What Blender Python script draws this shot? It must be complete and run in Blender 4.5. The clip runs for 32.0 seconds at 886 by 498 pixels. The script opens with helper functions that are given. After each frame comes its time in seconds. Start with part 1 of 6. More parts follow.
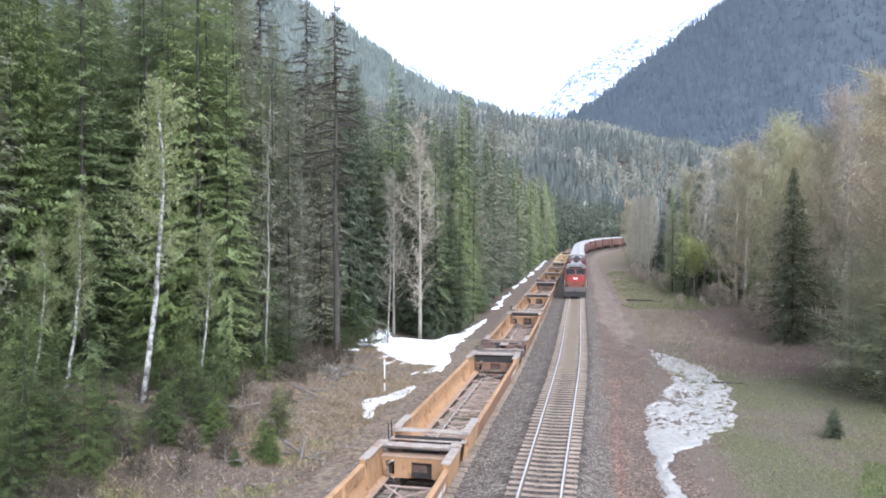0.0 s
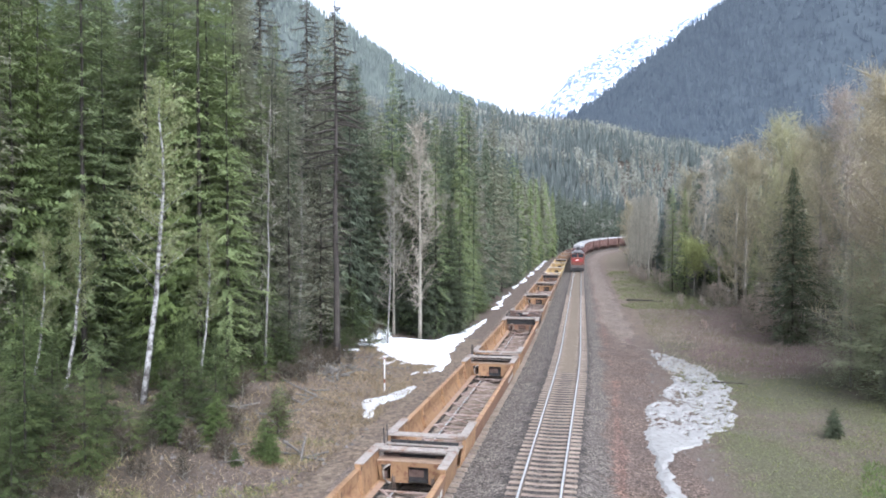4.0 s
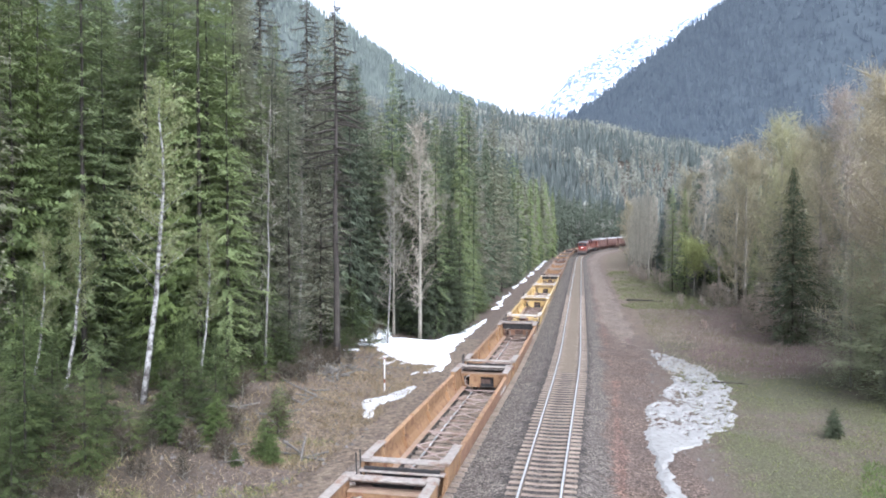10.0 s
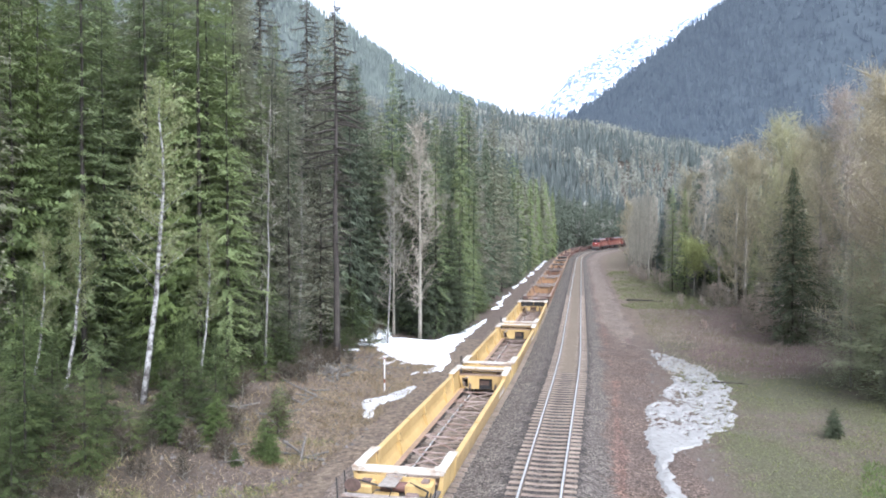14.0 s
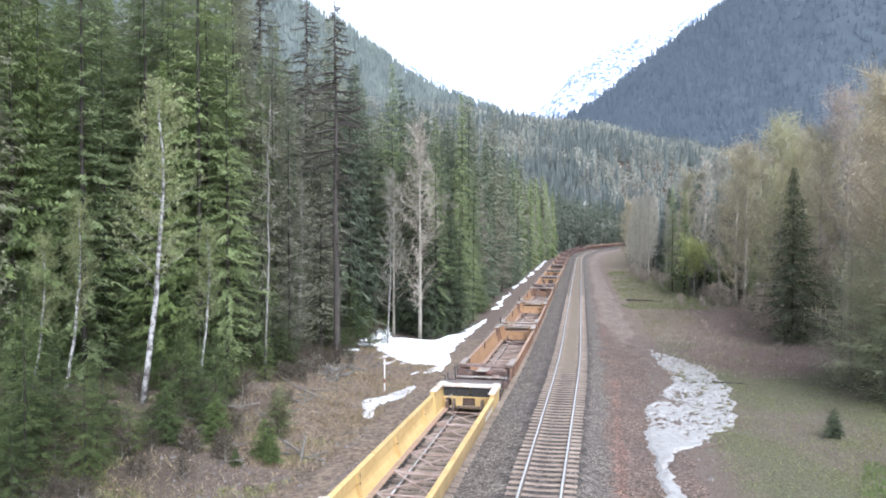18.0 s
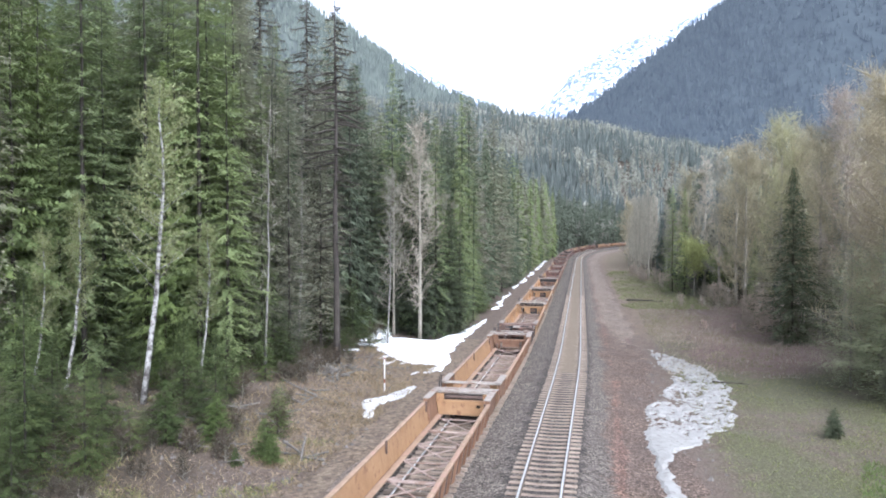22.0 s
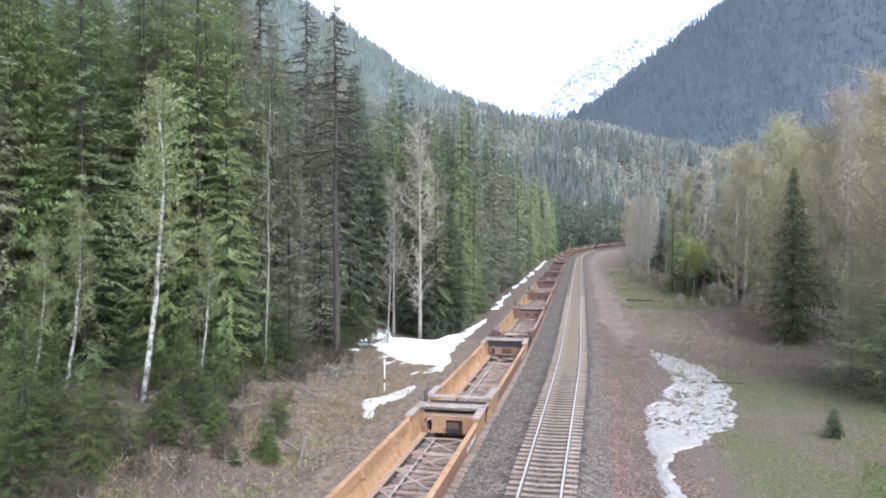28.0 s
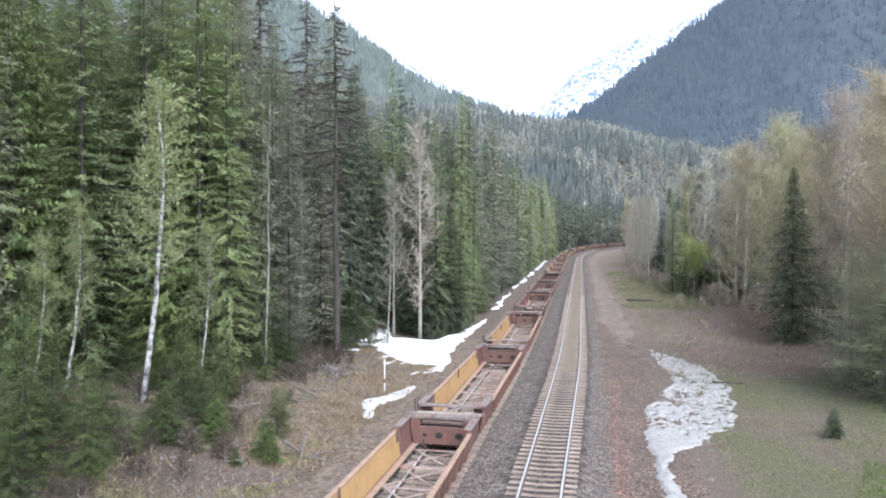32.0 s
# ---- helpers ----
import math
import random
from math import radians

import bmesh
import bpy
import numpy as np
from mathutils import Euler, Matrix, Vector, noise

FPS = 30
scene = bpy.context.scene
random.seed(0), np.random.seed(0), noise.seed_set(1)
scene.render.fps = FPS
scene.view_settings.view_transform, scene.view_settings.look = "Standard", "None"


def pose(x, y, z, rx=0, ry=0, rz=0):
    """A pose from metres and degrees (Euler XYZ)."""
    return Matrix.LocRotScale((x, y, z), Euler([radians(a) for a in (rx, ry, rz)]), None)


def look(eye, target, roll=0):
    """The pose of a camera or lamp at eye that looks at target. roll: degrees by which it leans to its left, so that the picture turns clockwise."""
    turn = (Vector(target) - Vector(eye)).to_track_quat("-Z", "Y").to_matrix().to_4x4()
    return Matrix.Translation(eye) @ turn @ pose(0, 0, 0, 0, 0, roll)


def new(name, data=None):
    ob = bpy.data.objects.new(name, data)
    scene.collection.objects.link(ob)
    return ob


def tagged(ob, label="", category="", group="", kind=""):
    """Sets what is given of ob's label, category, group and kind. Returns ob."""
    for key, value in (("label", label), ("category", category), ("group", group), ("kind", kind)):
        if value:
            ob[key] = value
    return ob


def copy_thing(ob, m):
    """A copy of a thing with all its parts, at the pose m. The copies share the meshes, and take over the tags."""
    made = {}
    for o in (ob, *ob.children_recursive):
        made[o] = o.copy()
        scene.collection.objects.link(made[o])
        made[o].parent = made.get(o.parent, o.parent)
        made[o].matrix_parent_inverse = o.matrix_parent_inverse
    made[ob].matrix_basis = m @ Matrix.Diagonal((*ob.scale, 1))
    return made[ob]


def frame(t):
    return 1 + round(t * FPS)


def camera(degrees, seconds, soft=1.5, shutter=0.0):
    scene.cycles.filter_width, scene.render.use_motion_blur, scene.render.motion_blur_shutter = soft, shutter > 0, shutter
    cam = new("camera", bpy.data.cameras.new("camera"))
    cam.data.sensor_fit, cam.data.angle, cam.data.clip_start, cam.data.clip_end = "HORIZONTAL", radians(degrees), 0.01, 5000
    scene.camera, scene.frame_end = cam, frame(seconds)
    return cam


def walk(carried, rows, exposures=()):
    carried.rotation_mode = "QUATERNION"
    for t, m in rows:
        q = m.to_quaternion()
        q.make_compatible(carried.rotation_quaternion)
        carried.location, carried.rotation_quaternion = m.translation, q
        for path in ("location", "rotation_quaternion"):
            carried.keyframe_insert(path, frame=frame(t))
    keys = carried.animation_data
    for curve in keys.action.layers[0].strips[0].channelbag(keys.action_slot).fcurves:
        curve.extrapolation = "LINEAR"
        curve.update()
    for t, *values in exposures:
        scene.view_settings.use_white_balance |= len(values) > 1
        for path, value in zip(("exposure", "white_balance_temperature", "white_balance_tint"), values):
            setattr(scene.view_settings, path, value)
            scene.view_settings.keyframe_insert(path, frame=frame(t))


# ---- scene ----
cam = camera(61.04, 32.0, soft=1.85)
EYE = (0.0, 0.0, 9.45)
STAND = pose(*EYE, 90 - 1.507, 0, 11.596)
walk(cam, [(0.0, STAND), (32.0, STAND)], exposures=[(0.0, 1.45, 5480, 12.0), (3.0, 1.41, 5480, 12.0), (6.0, 1.37, 5480, 12.0), (8.0, 1.46, 5480, 12.0), (12.0, 1.47, 5480, 12.0), (32.0, 1.46, 5480, 12.0)])

# ---------------------------------------------------------------- light
SUN_ELEVATION, SUN_AZIMUTH = 48.0, 145.0      # degrees; azimuth clockwise from the track's direction
world = bpy.data.worlds.new("sky")
scene.world = world
world.use_nodes = True
wn = world.node_tree.nodes
sky = wn.new("ShaderNodeTexSky")
sky.sky_type, sky.sun_disc = "NISHITA", False
sky.sun_elevation, sky.sun_rotation = radians(SUN_ELEVATION), radians(SUN_AZIMUTH)
sky.air_density, sky.dust_density, sky.ozone_density = 1.0, 4.0, 1.0
soften = wn.new("ShaderNodeHueSaturation")
soften.inputs["Saturation"].default_value = 0.18
soften.inputs["Value"].default_value = 1.0
world.node_tree.links.new(sky.outputs["Color"], soften.inputs["Color"])
world.node_tree.links.new(soften.outputs["Color"], wn["Background"].inputs["Color"])
wn["Background"].inputs["Strength"].default_value = 0.15

sun = new("sun", bpy.data.lights.new("sun", "SUN"))
sun.data.energy, sun.data.angle, sun.data.color = 1.0, radians(30.0), (1.0, 0.95, 0.87)
_az, _el = radians(SUN_AZIMUTH), radians(SUN_ELEVATION)
sun.matrix_world = look((0, 0, 0), (-math.sin(_az) * math.cos(_el), -math.cos(_az) * math.cos(_el), -math.sin(_el)))


# ---------------------------------------------------------------- materials
def shader(name, rough=0.8, metal=0.0):
    m = bpy.data.materials.new(name)
    m.use_nodes = True
    nt = m.node_tree
    b = nt.nodes["Principled BSDF"]
    b.inputs["Roughness"].default_value = rough
    b.inputs["Metallic"].default_value = metal
    b.inputs["Specular IOR Level"].default_value = 0.3
    return m, nt, b


def add(nt, kind, **inputs):
    n = nt.nodes.new(kind)
    for key, value in inputs.items():
        n.inputs[key].default_value = value
    return n


def noise_at(nt, scale, detail=5.0, rough=0.6, coords="Object", stretch=(1, 1, 1)):
    tc = nt.nodes.new("ShaderNodeTexCoord")
    mp = nt.nodes.new("ShaderNodeMapping")
    mp.inputs["Scale"].default_value = stretch
    nt.links.new(tc.outputs[coords], mp.inputs["Vector"])
    n = nt.nodes.new("ShaderNodeTexNoise")
    n.inputs["Scale"].default_value, n.inputs["Detail"].default_value, n.inputs["Roughness"].default_value = scale, detail, rough
    nt.links.new(mp.outputs["Vector"], n.inputs["Vector"])
    return n.outputs["Fac"]


def ramp(nt, fac, stops):
    r = nt.nodes.new("ShaderNodeValToRGB")
    els = r.color_ramp.elements
    while len(els) < len(stops):
        els.new(0.5)
    for e, (p, c) in zip(els, stops):
        e.position, e.color = p, (*c, 1) if len(c) == 3 else c
    nt.links.new(fac, r.inputs["Fac"])
    return r.outputs["Color"]


def blend(nt, fac, a, b, mode="MIX"):
    m = nt.nodes.new("ShaderNodeMix")
    m.data_type, m.blend_type = "RGBA", mode
    for value, key in ((fac, 0), (a, 6), (b, 7)):
        if isinstance(value, (int, float)):
            m.inputs[key].default_value = value
        elif isinstance(value, tuple):
            m.inputs[key].default_value = (*value, 1)
        else:
            nt.links.new(value, m.inputs[key])
    return m.outputs[2]


def bump(nt, b, height, strength=0.5, distance=0.02):
    n = nt.nodes.new("ShaderNodeBump")
    n.inputs["Strength"].default_value, n.inputs["Distance"].default_value = strength, distance
    nt.links.new(height, n.inputs["Height"])
    nt.links.new(n.outputs["Normal"], b.inputs["Normal"])


def grainy(name, dark, light, scale=4.0, rough=0.85, metal=0.0, wear=None, wear_at=0.6, wear_scale=1.2, relief=0.3,
           depth=0.01, stretch=(1, 1, 1), vary=0.0):
    """A surface of two close colours with grain, and patches of wear in a third."""
    m, nt, b = shader(name, rough, metal)
    c = ramp(nt, noise_at(nt, scale, 6, 0.65, stretch=stretch), [(0.3, dark), (0.7, light)])
    if wear:
        w = ramp(nt, noise_at(nt, wear_scale, 7, 0.7), [(wear_at - 0.06, (0, 0, 0)), (wear_at + 0.08, (1, 1, 1))])
        c = blend(nt, w, c, wear)
    if vary:
        oi = nt.nodes.new("ShaderNodeObjectInfo")
        v = ramp(nt, oi.outputs["Random"], [(0.0, (1 - vary,) * 3), (1.0, (1 + vary,) * 3)])
        c = blend(nt, 1.0, c, v, "MULTIPLY")
    nt.links.new(c, b.inputs["Base Color"])
    bump(nt, b, noise_at(nt, scale * 3, 5, 0.7, stretch=stretch), relief, depth)
    return m


def foliage(name, dark, light, rough=0.65, through_light=0.35, tint=0.25):
    """Leaves or needles: each spray its own shade, a little light passing through."""
    m, nt, b = shader(name, rough)
    geo = nt.nodes.new("ShaderNodeNewGeometry")
    c = ramp(nt, geo.outputs["Random Per Island"], [(0.0, dark), (1.0, light)])
    oi = nt.nodes.new("ShaderNodeObjectInfo")
    v = ramp(nt, oi.outputs["Random"], [(0.0, (1 - tint, 1 - tint * 0.8, 1 - tint)), (1.0, (1 + tint, 1 + tint * 0.8, 1 + tint * 0.6))])
    c = blend(nt, 1.0, c, v, "MULTIPLY")
    nt.links.new(c, b.inputs["Base Color"])
    t = nt.nodes.new("ShaderNodeBsdfTranslucent")
    nt.links.new(c, t.inputs["Color"])
    mix = nt.nodes.new("ShaderNodeMixShader")
    mix.inputs["Fac"].default_value = through_light
    out = nt.nodes["Material Output"]
    nt.links.new(b.outputs[0], mix.inputs[1])
    nt.links.new(t.outputs[0], mix.inputs[2])
    nt.links.new(mix.outputs[0], out.inputs["Surface"])
    return m


def needles(name, dark, light, rough=0.88, through_light=0.3, tint=0.25):
    """Conifer boughs: every bough its own shade, every tree its own tint."""
    m, nt, b = shader(name, rough)
    at = nt.nodes.new("ShaderNodeAttribute")
    at.attribute_name = "tone"
    geo = nt.nodes.new("ShaderNodeNewGeometry")
    pick = nt.nodes.new("ShaderNodeMath")
    pick.operation = "MULTIPLY_ADD"
    nt.links.new(geo.outputs["Random Per Island"], pick.inputs[0])
    pick.inputs[1].default_value = 0.3
    nt.links.new(at.outputs["Fac"], pick.inputs[2])
    c = ramp(nt, pick.outputs[0], [(0.0, dark), (1.0, light)])
    oi = nt.nodes.new("ShaderNodeObjectInfo")
    v = ramp(nt, oi.outputs["Random"], [(0.0, (1 - tint, 1 - tint, 1 - 0.9 * tint)), (1.0, (1 + tint, 1 + 0.9 * tint, 1 + 0.5 * tint))])
    c = blend(nt, 1.0, c, v, "MULTIPLY")
    nt.links.new(c, b.inputs["Base Color"])
    t = nt.nodes.new("ShaderNodeBsdfTranslucent")
    nt.links.new(c, t.inputs["Color"])
    mix = nt.nodes.new("ShaderNodeMixShader")
    mix.inputs["Fac"].default_value = through_light
    nt.links.new(b.outputs[0], mix.inputs[1])
    nt.links.new(t.outputs[0], mix.inputs[2])
    nt.links.new(mix.outputs[0], nt.nodes["Material Output"].inputs["Surface"])
    return m


def glowing(name, color, strength):
    m, nt, b = shader(name, 0.4)
    b.inputs["Base Color"].default_value = (*color, 1)
    b.inputs["Emission Color"].default_value = (*color, 1)
    b.inputs["Emission Strength"].default_value = strength
    return m


def cover_ground(name):
    """The ground: dirt and gravel, with grass, reddish gravel and litter where the sheet's own cover says so."""
    m, nt, b = shader(name, 0.95)
    at = nt.nodes.new("ShaderNodeVertexColor")
    at.layer_name = "cover"
    sp = nt.nodes.new("ShaderNodeSeparateColor")
    nt.links.new(at.outputs["Color"], sp.inputs["Color"])
    fine, mid, wide = noise_at(nt, 9.0, 8, 0.75), noise_at(nt, 1.1, 6, 0.65), noise_at(nt, 0.25, 4)
    dirt = ramp(nt, fine, [(0.35, (0.035, 0.025, 0.018)), (0.5, (0.11, 0.079, 0.06)), (0.66, (0.275, 0.211, 0.166))])
    dirt = blend(nt, ramp(nt, mid, [(0.4, (0, 0, 0)), (0.65, (0.8, 0.8, 0.8))]), dirt, (0.128, 0.098, 0.079))
    grass = ramp(nt, fine, [(0.36, (0.03, 0.031, 0.014)), (0.5, (0.09, 0.09, 0.043)), (0.66, (0.2, 0.182, 0.105))])
    red = ramp(nt, fine, [(0.3, (0.05, 0.032, 0.028)), (0.5, (0.14, 0.09, 0.077)), (0.7, (0.3, 0.22, 0.195))])
    straw = ramp(nt, noise_at(nt, 3.5, 9, 0.8), [(0.36, (0.05, 0.037, 0.025)), (0.5, (0.16, 0.118, 0.083)), (0.66, (0.36, 0.28, 0.205))])
    def masked(channel, low, high):
        mul = nt.nodes.new("ShaderNodeMath")
        mul.operation = "MULTIPLY_ADD"
        nt.links.new(mid, mul.inputs[0])
        mul.inputs[1].default_value = 0.9
        nt.links.new(sp.outputs[channel], mul.inputs[2])
        return ramp(nt, mul.outputs[0], [(low, (0, 0, 0)), (high, (1, 1, 1))])
    c = blend(nt, masked(0, 0.62, 1.25), dirt, grass)
    c = blend(nt, masked(1, 0.75, 1.05), c, red)
    c = blend(nt, masked(2, 0.75, 1.05), c, straw)
    c = blend(nt, ramp(nt, wide, [(0.35, (0, 0, 0)), (0.7, (0.35, 0.35, 0.35))]), c, (0.12, 0.1, 0.085))
    # Under the woods: forest-floor brown with the trees' shade painted in.
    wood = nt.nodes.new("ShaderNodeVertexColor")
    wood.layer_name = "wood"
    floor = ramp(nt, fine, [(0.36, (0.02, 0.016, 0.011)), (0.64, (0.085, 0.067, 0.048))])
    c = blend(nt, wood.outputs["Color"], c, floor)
    nt.links.new(c, b.inputs["Base Color"])
    bump(nt, b, fine, 0.9, 0.09)
    return m


def ballast_stone(name, stops, scale=16.0, other=()):
    """Crushed stone; other: colours that take over where the sheet's own rust says so."""
    m, nt, b = shader(name, 0.9)
    tc = nt.nodes.new("ShaderNodeTexCoord")
    v = nt.nodes.new("ShaderNodeTexVoronoi")
    v.inputs["Scale"].default_value = scale
    nt.links.new(tc.outputs["Object"], v.inputs["Vector"])
    g = nt.nodes.new("ShaderNodeRGBToBW")
    nt.links.new(v.outputs["Color"], g.inputs["Color"])
    c = ramp(nt, g.outputs[0], stops)
    if other:
        at = nt.nodes.new("ShaderNodeVertexColor")
        at.layer_name = "rust"
        sp = nt.nodes.new("ShaderNodeSeparateColor")
        nt.links.new(at.outputs["Color"], sp.inputs["Color"])
        for channel, more in zip((0, 1, 2, 3), other):
            mul = nt.nodes.new("ShaderNodeMath")
            mul.operation = "MULTIPLY_ADD"
            nt.links.new(noise_at(nt, 1.6, 7, 0.75), mul.inputs[0])
            mul.inputs[1].default_value = 1.3
            nt.links.new(sp.outputs[channel] if channel < 3 else at.outputs["Alpha"], mul.inputs[2])
            c = blend(nt, ramp(nt, mul.outputs[0], [(0.85, (0, 0, 0)), (1.45, (1, 1, 1))]), c, ramp(nt, g.outputs[0], more))
    c = blend(nt, ramp(nt, noise_at(nt, 0.6, 5), [(0.35, (0, 0, 0)), (0.7, (0.5, 0.5, 0.5))]), c, (0.062, 0.05, 0.045))
    nt.links.new(c, b.inputs["Base Color"])
    bump(nt, b, v.outputs["Distance"], 1.0, 0.03)
    return m


def paint(name, color, light, rust=(0.16, 0.075, 0.045), rust_at=0.62, rough=0.55):
    """Sun-faded rolling-stock paint with dirt streaks, scrapes and rust."""
    m, nt, b = shader(name, rough)
    c = ramp(nt, noise_at(nt, 1.2, 6, 0.65), [(0.3, color), (0.7, light)])
    streak = ramp(nt, noise_at(nt, 3.0, 6, 0.7, stretch=(1.5, 1.5, 0.12)), [(0.52, (0, 0, 0)), (0.75, (0.55, 0.55, 0.55))])
    c = blend(nt, streak, c, tuple(0.55 * v for v in color))
    patch = ramp(nt, noise_at(nt, 2.2, 8, 0.75), [(rust_at - 0.04, (0, 0, 0)), (rust_at + 0.06, (0.85, 0.85, 0.85))])
    c = blend(nt, patch, c, rust)
    oi = nt.nodes.new("ShaderNodeObjectInfo")
    c = blend(nt, 1.0, c, ramp(nt, oi.outputs["Random"], [(0.0, (0.86, 0.85, 0.84)), (1.0, (1.1, 1.1, 1.1))]), "MULTIPLY")
    nt.links.new(c, b.inputs["Base Color"])
    bump(nt, b, noise_at(nt, 9.0, 5), 0.15, 0.01)
    return m


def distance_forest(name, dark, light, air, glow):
    """A far wooded slope, plain backdrop, kilometres of hazy air painted as glow."""
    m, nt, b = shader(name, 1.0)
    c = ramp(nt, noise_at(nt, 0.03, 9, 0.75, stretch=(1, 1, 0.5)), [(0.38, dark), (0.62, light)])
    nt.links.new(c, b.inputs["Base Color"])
    # Bluish haze of distance, added as emission.
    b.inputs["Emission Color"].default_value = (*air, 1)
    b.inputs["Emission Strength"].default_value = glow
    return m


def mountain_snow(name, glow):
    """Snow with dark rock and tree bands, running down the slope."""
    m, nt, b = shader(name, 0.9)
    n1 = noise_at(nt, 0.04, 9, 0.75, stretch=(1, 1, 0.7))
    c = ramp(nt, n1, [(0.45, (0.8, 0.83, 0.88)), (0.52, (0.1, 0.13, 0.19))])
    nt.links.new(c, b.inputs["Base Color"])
    # Distance haze put in as a faint bluish glow of the snow.
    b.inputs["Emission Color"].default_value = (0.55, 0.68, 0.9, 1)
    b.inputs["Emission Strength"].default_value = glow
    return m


MAT_GROUND = cover_ground("ground_cover")
MAT_BALLAST = ballast_stone("grey_ballast", [(0.15, (0.028, 0.023, 0.018)), (0.5, (0.095, 0.079, 0.064)), (0.85, (0.265, 0.226, 0.188))], 14.0,
                            ([(0.15, (0.036, 0.024, 0.017)), (0.5, (0.1, 0.068, 0.05)), (0.85, (0.245, 0.18, 0.14))],
                             [(0.15, (0.05, 0.028, 0.02)), (0.5, (0.138, 0.08, 0.058)), (0.85, (0.3, 0.19, 0.142))],
                             [(0.15, (0.012, 0.01, 0.009)), (0.5, (0.04, 0.033, 0.028)), (0.85, (0.1, 0.084, 0.072))],
                             [(0.15, (0.085, 0.063, 0.049)), (0.5, (0.18, 0.138, 0.108)), (0.85, (0.33, 0.265, 0.215))]))
MAT_RAIL = grainy("rail_steel", (0.1, 0.075, 0.06), (0.17, 0.13, 0.1), 6, 0.6, 0.4)
MAT_RAILTOP = grainy("polished_rail_head", (0.4, 0.39, 0.375), (0.52, 0.51, 0.49), 3, 0.42, 0.35, relief=0.05)
MAT_TIE = grainy("concrete_tie", (0.225, 0.175, 0.135), (0.34, 0.272, 0.215), 5, 0.9, wear=(0.16, 0.12, 0.09), wear_at=0.56, vary=0.16)
MAT_TIEDUSTY = grainy("dusty_concrete_tie", (0.14, 0.112, 0.09), (0.23, 0.188, 0.152), 5, 0.9)
MAT_SAND = grainy("tan_fines", (0.115, 0.088, 0.062), (0.2, 0.158, 0.115), 7, 0.95, wear=(0.2, 0.16, 0.12))
MAT_SNOW = grainy("old_snow", (0.72, 0.73, 0.76), (0.88, 0.89, 0.9), 1.5, 0.75, wear=(0.5, 0.48, 0.46), wear_at=0.68, wear_scale=2.5, relief=0.5, depth=0.05)
MAT_DIRTYSNOW = grainy("thin_old_snow", (0.46, 0.455, 0.45), (0.62, 0.62, 0.62), 2.5, 0.78, wear=(0.34, 0.31, 0.28), wear_at=0.6, wear_scale=4.0, relief=0.6, depth=0.05)
MAT_GREYSNOW = grainy("wet_snow", (0.228, 0.217, 0.203), (0.318, 0.305, 0.288), 1.5, 0.8, wear=(0.13, 0.115, 0.1), wear_at=0.6, wear_scale=3.4, relief=0.6, depth=0.05)
MAT_GREYBARK = grainy("grey_dead_bark", (0.15, 0.13, 0.115), (0.3, 0.27, 0.245), 5, 0.95, stretch=(1, 1, 0.25), relief=0.6, depth=0.02)
MAT_BIRCH = grainy("white_birch_bark", (0.3, 0.288, 0.268), (0.48, 0.463, 0.435), 3, 0.8, wear=(0.07, 0.06, 0.055), wear_at=0.5, wear_scale=3.5, stretch=(1, 1, 1.8), relief=0.3)
MAT_BIRCHGREY = grainy("grey_birch_bark", (0.14, 0.128, 0.115), (0.28, 0.262, 0.24), 3, 0.85, wear=(0.1, 0.09, 0.08), wear_at=0.58, wear_scale=2.6, stretch=(1, 1, 1.8))
MAT_ASPEN = grainy("pale_aspen_bark", (0.21, 0.19, 0.155), (0.37, 0.335, 0.28), 3, 0.85, wear=(0.12, 0.1, 0.085), wear_at=0.62, wear_scale=2.0)
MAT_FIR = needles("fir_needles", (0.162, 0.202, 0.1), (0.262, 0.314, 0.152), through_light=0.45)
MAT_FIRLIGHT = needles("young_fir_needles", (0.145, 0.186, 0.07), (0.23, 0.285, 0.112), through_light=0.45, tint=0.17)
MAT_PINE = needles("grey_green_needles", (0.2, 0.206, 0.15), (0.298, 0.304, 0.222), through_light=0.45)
MAT_FIRFAR = needles("dark_fir_needles", (0.088, 0.108, 0.073), (0.155, 0.182, 0.122), through_light=0.4)
MAT_LARCH = needles("dark_larch_twigs", (0.045, 0.045, 0.035), (0.11, 0.108, 0.08))
MAT_SAPLING = needles("young_green_needles", (0.05, 0.068, 0.027), (0.108, 0.138, 0.05), through_light=0.4)
MAT_BUSHFIR = needles("bright_young_needles", (0.06, 0.085, 0.03), (0.125, 0.165, 0.058), through_light=0.4)
MAT_PALEBRUSH = foliage("pale_dry_brush", (0.33, 0.27, 0.228), (0.5, 0.425, 0.368), through_light=0.3)
MAT_SPRUCE = needles("spruce_needles", (0.048, 0.06, 0.036), (0.095, 0.112, 0.066))
MAT_SOFTPINE = needles("soft_pine_needles", (0.21, 0.23, 0.15), (0.34, 0.362, 0.24), through_light=0.45)
MAT_DARKBARK = grainy("dark_larch_bark", (0.035, 0.03, 0.026), (0.085, 0.072, 0.062), 5, 0.95, stretch=(1, 1, 0.25), relief=0.7, depth=0.03)
MAT_LARCHGREY = needles("dead_grey_twigs", (0.085, 0.076, 0.062), (0.185, 0.166, 0.138))
# Distance haze is painted into these far trees' base colours, bluish on the hill.
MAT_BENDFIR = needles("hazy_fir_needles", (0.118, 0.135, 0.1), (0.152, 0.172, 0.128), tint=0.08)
MAT_FARHILL = needles("hazed_hill_needles", (0.09, 0.107, 0.102), (0.195, 0.217, 0.2), tint=0.1)
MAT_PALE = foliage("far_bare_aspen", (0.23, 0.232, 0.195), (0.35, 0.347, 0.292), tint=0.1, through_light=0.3)
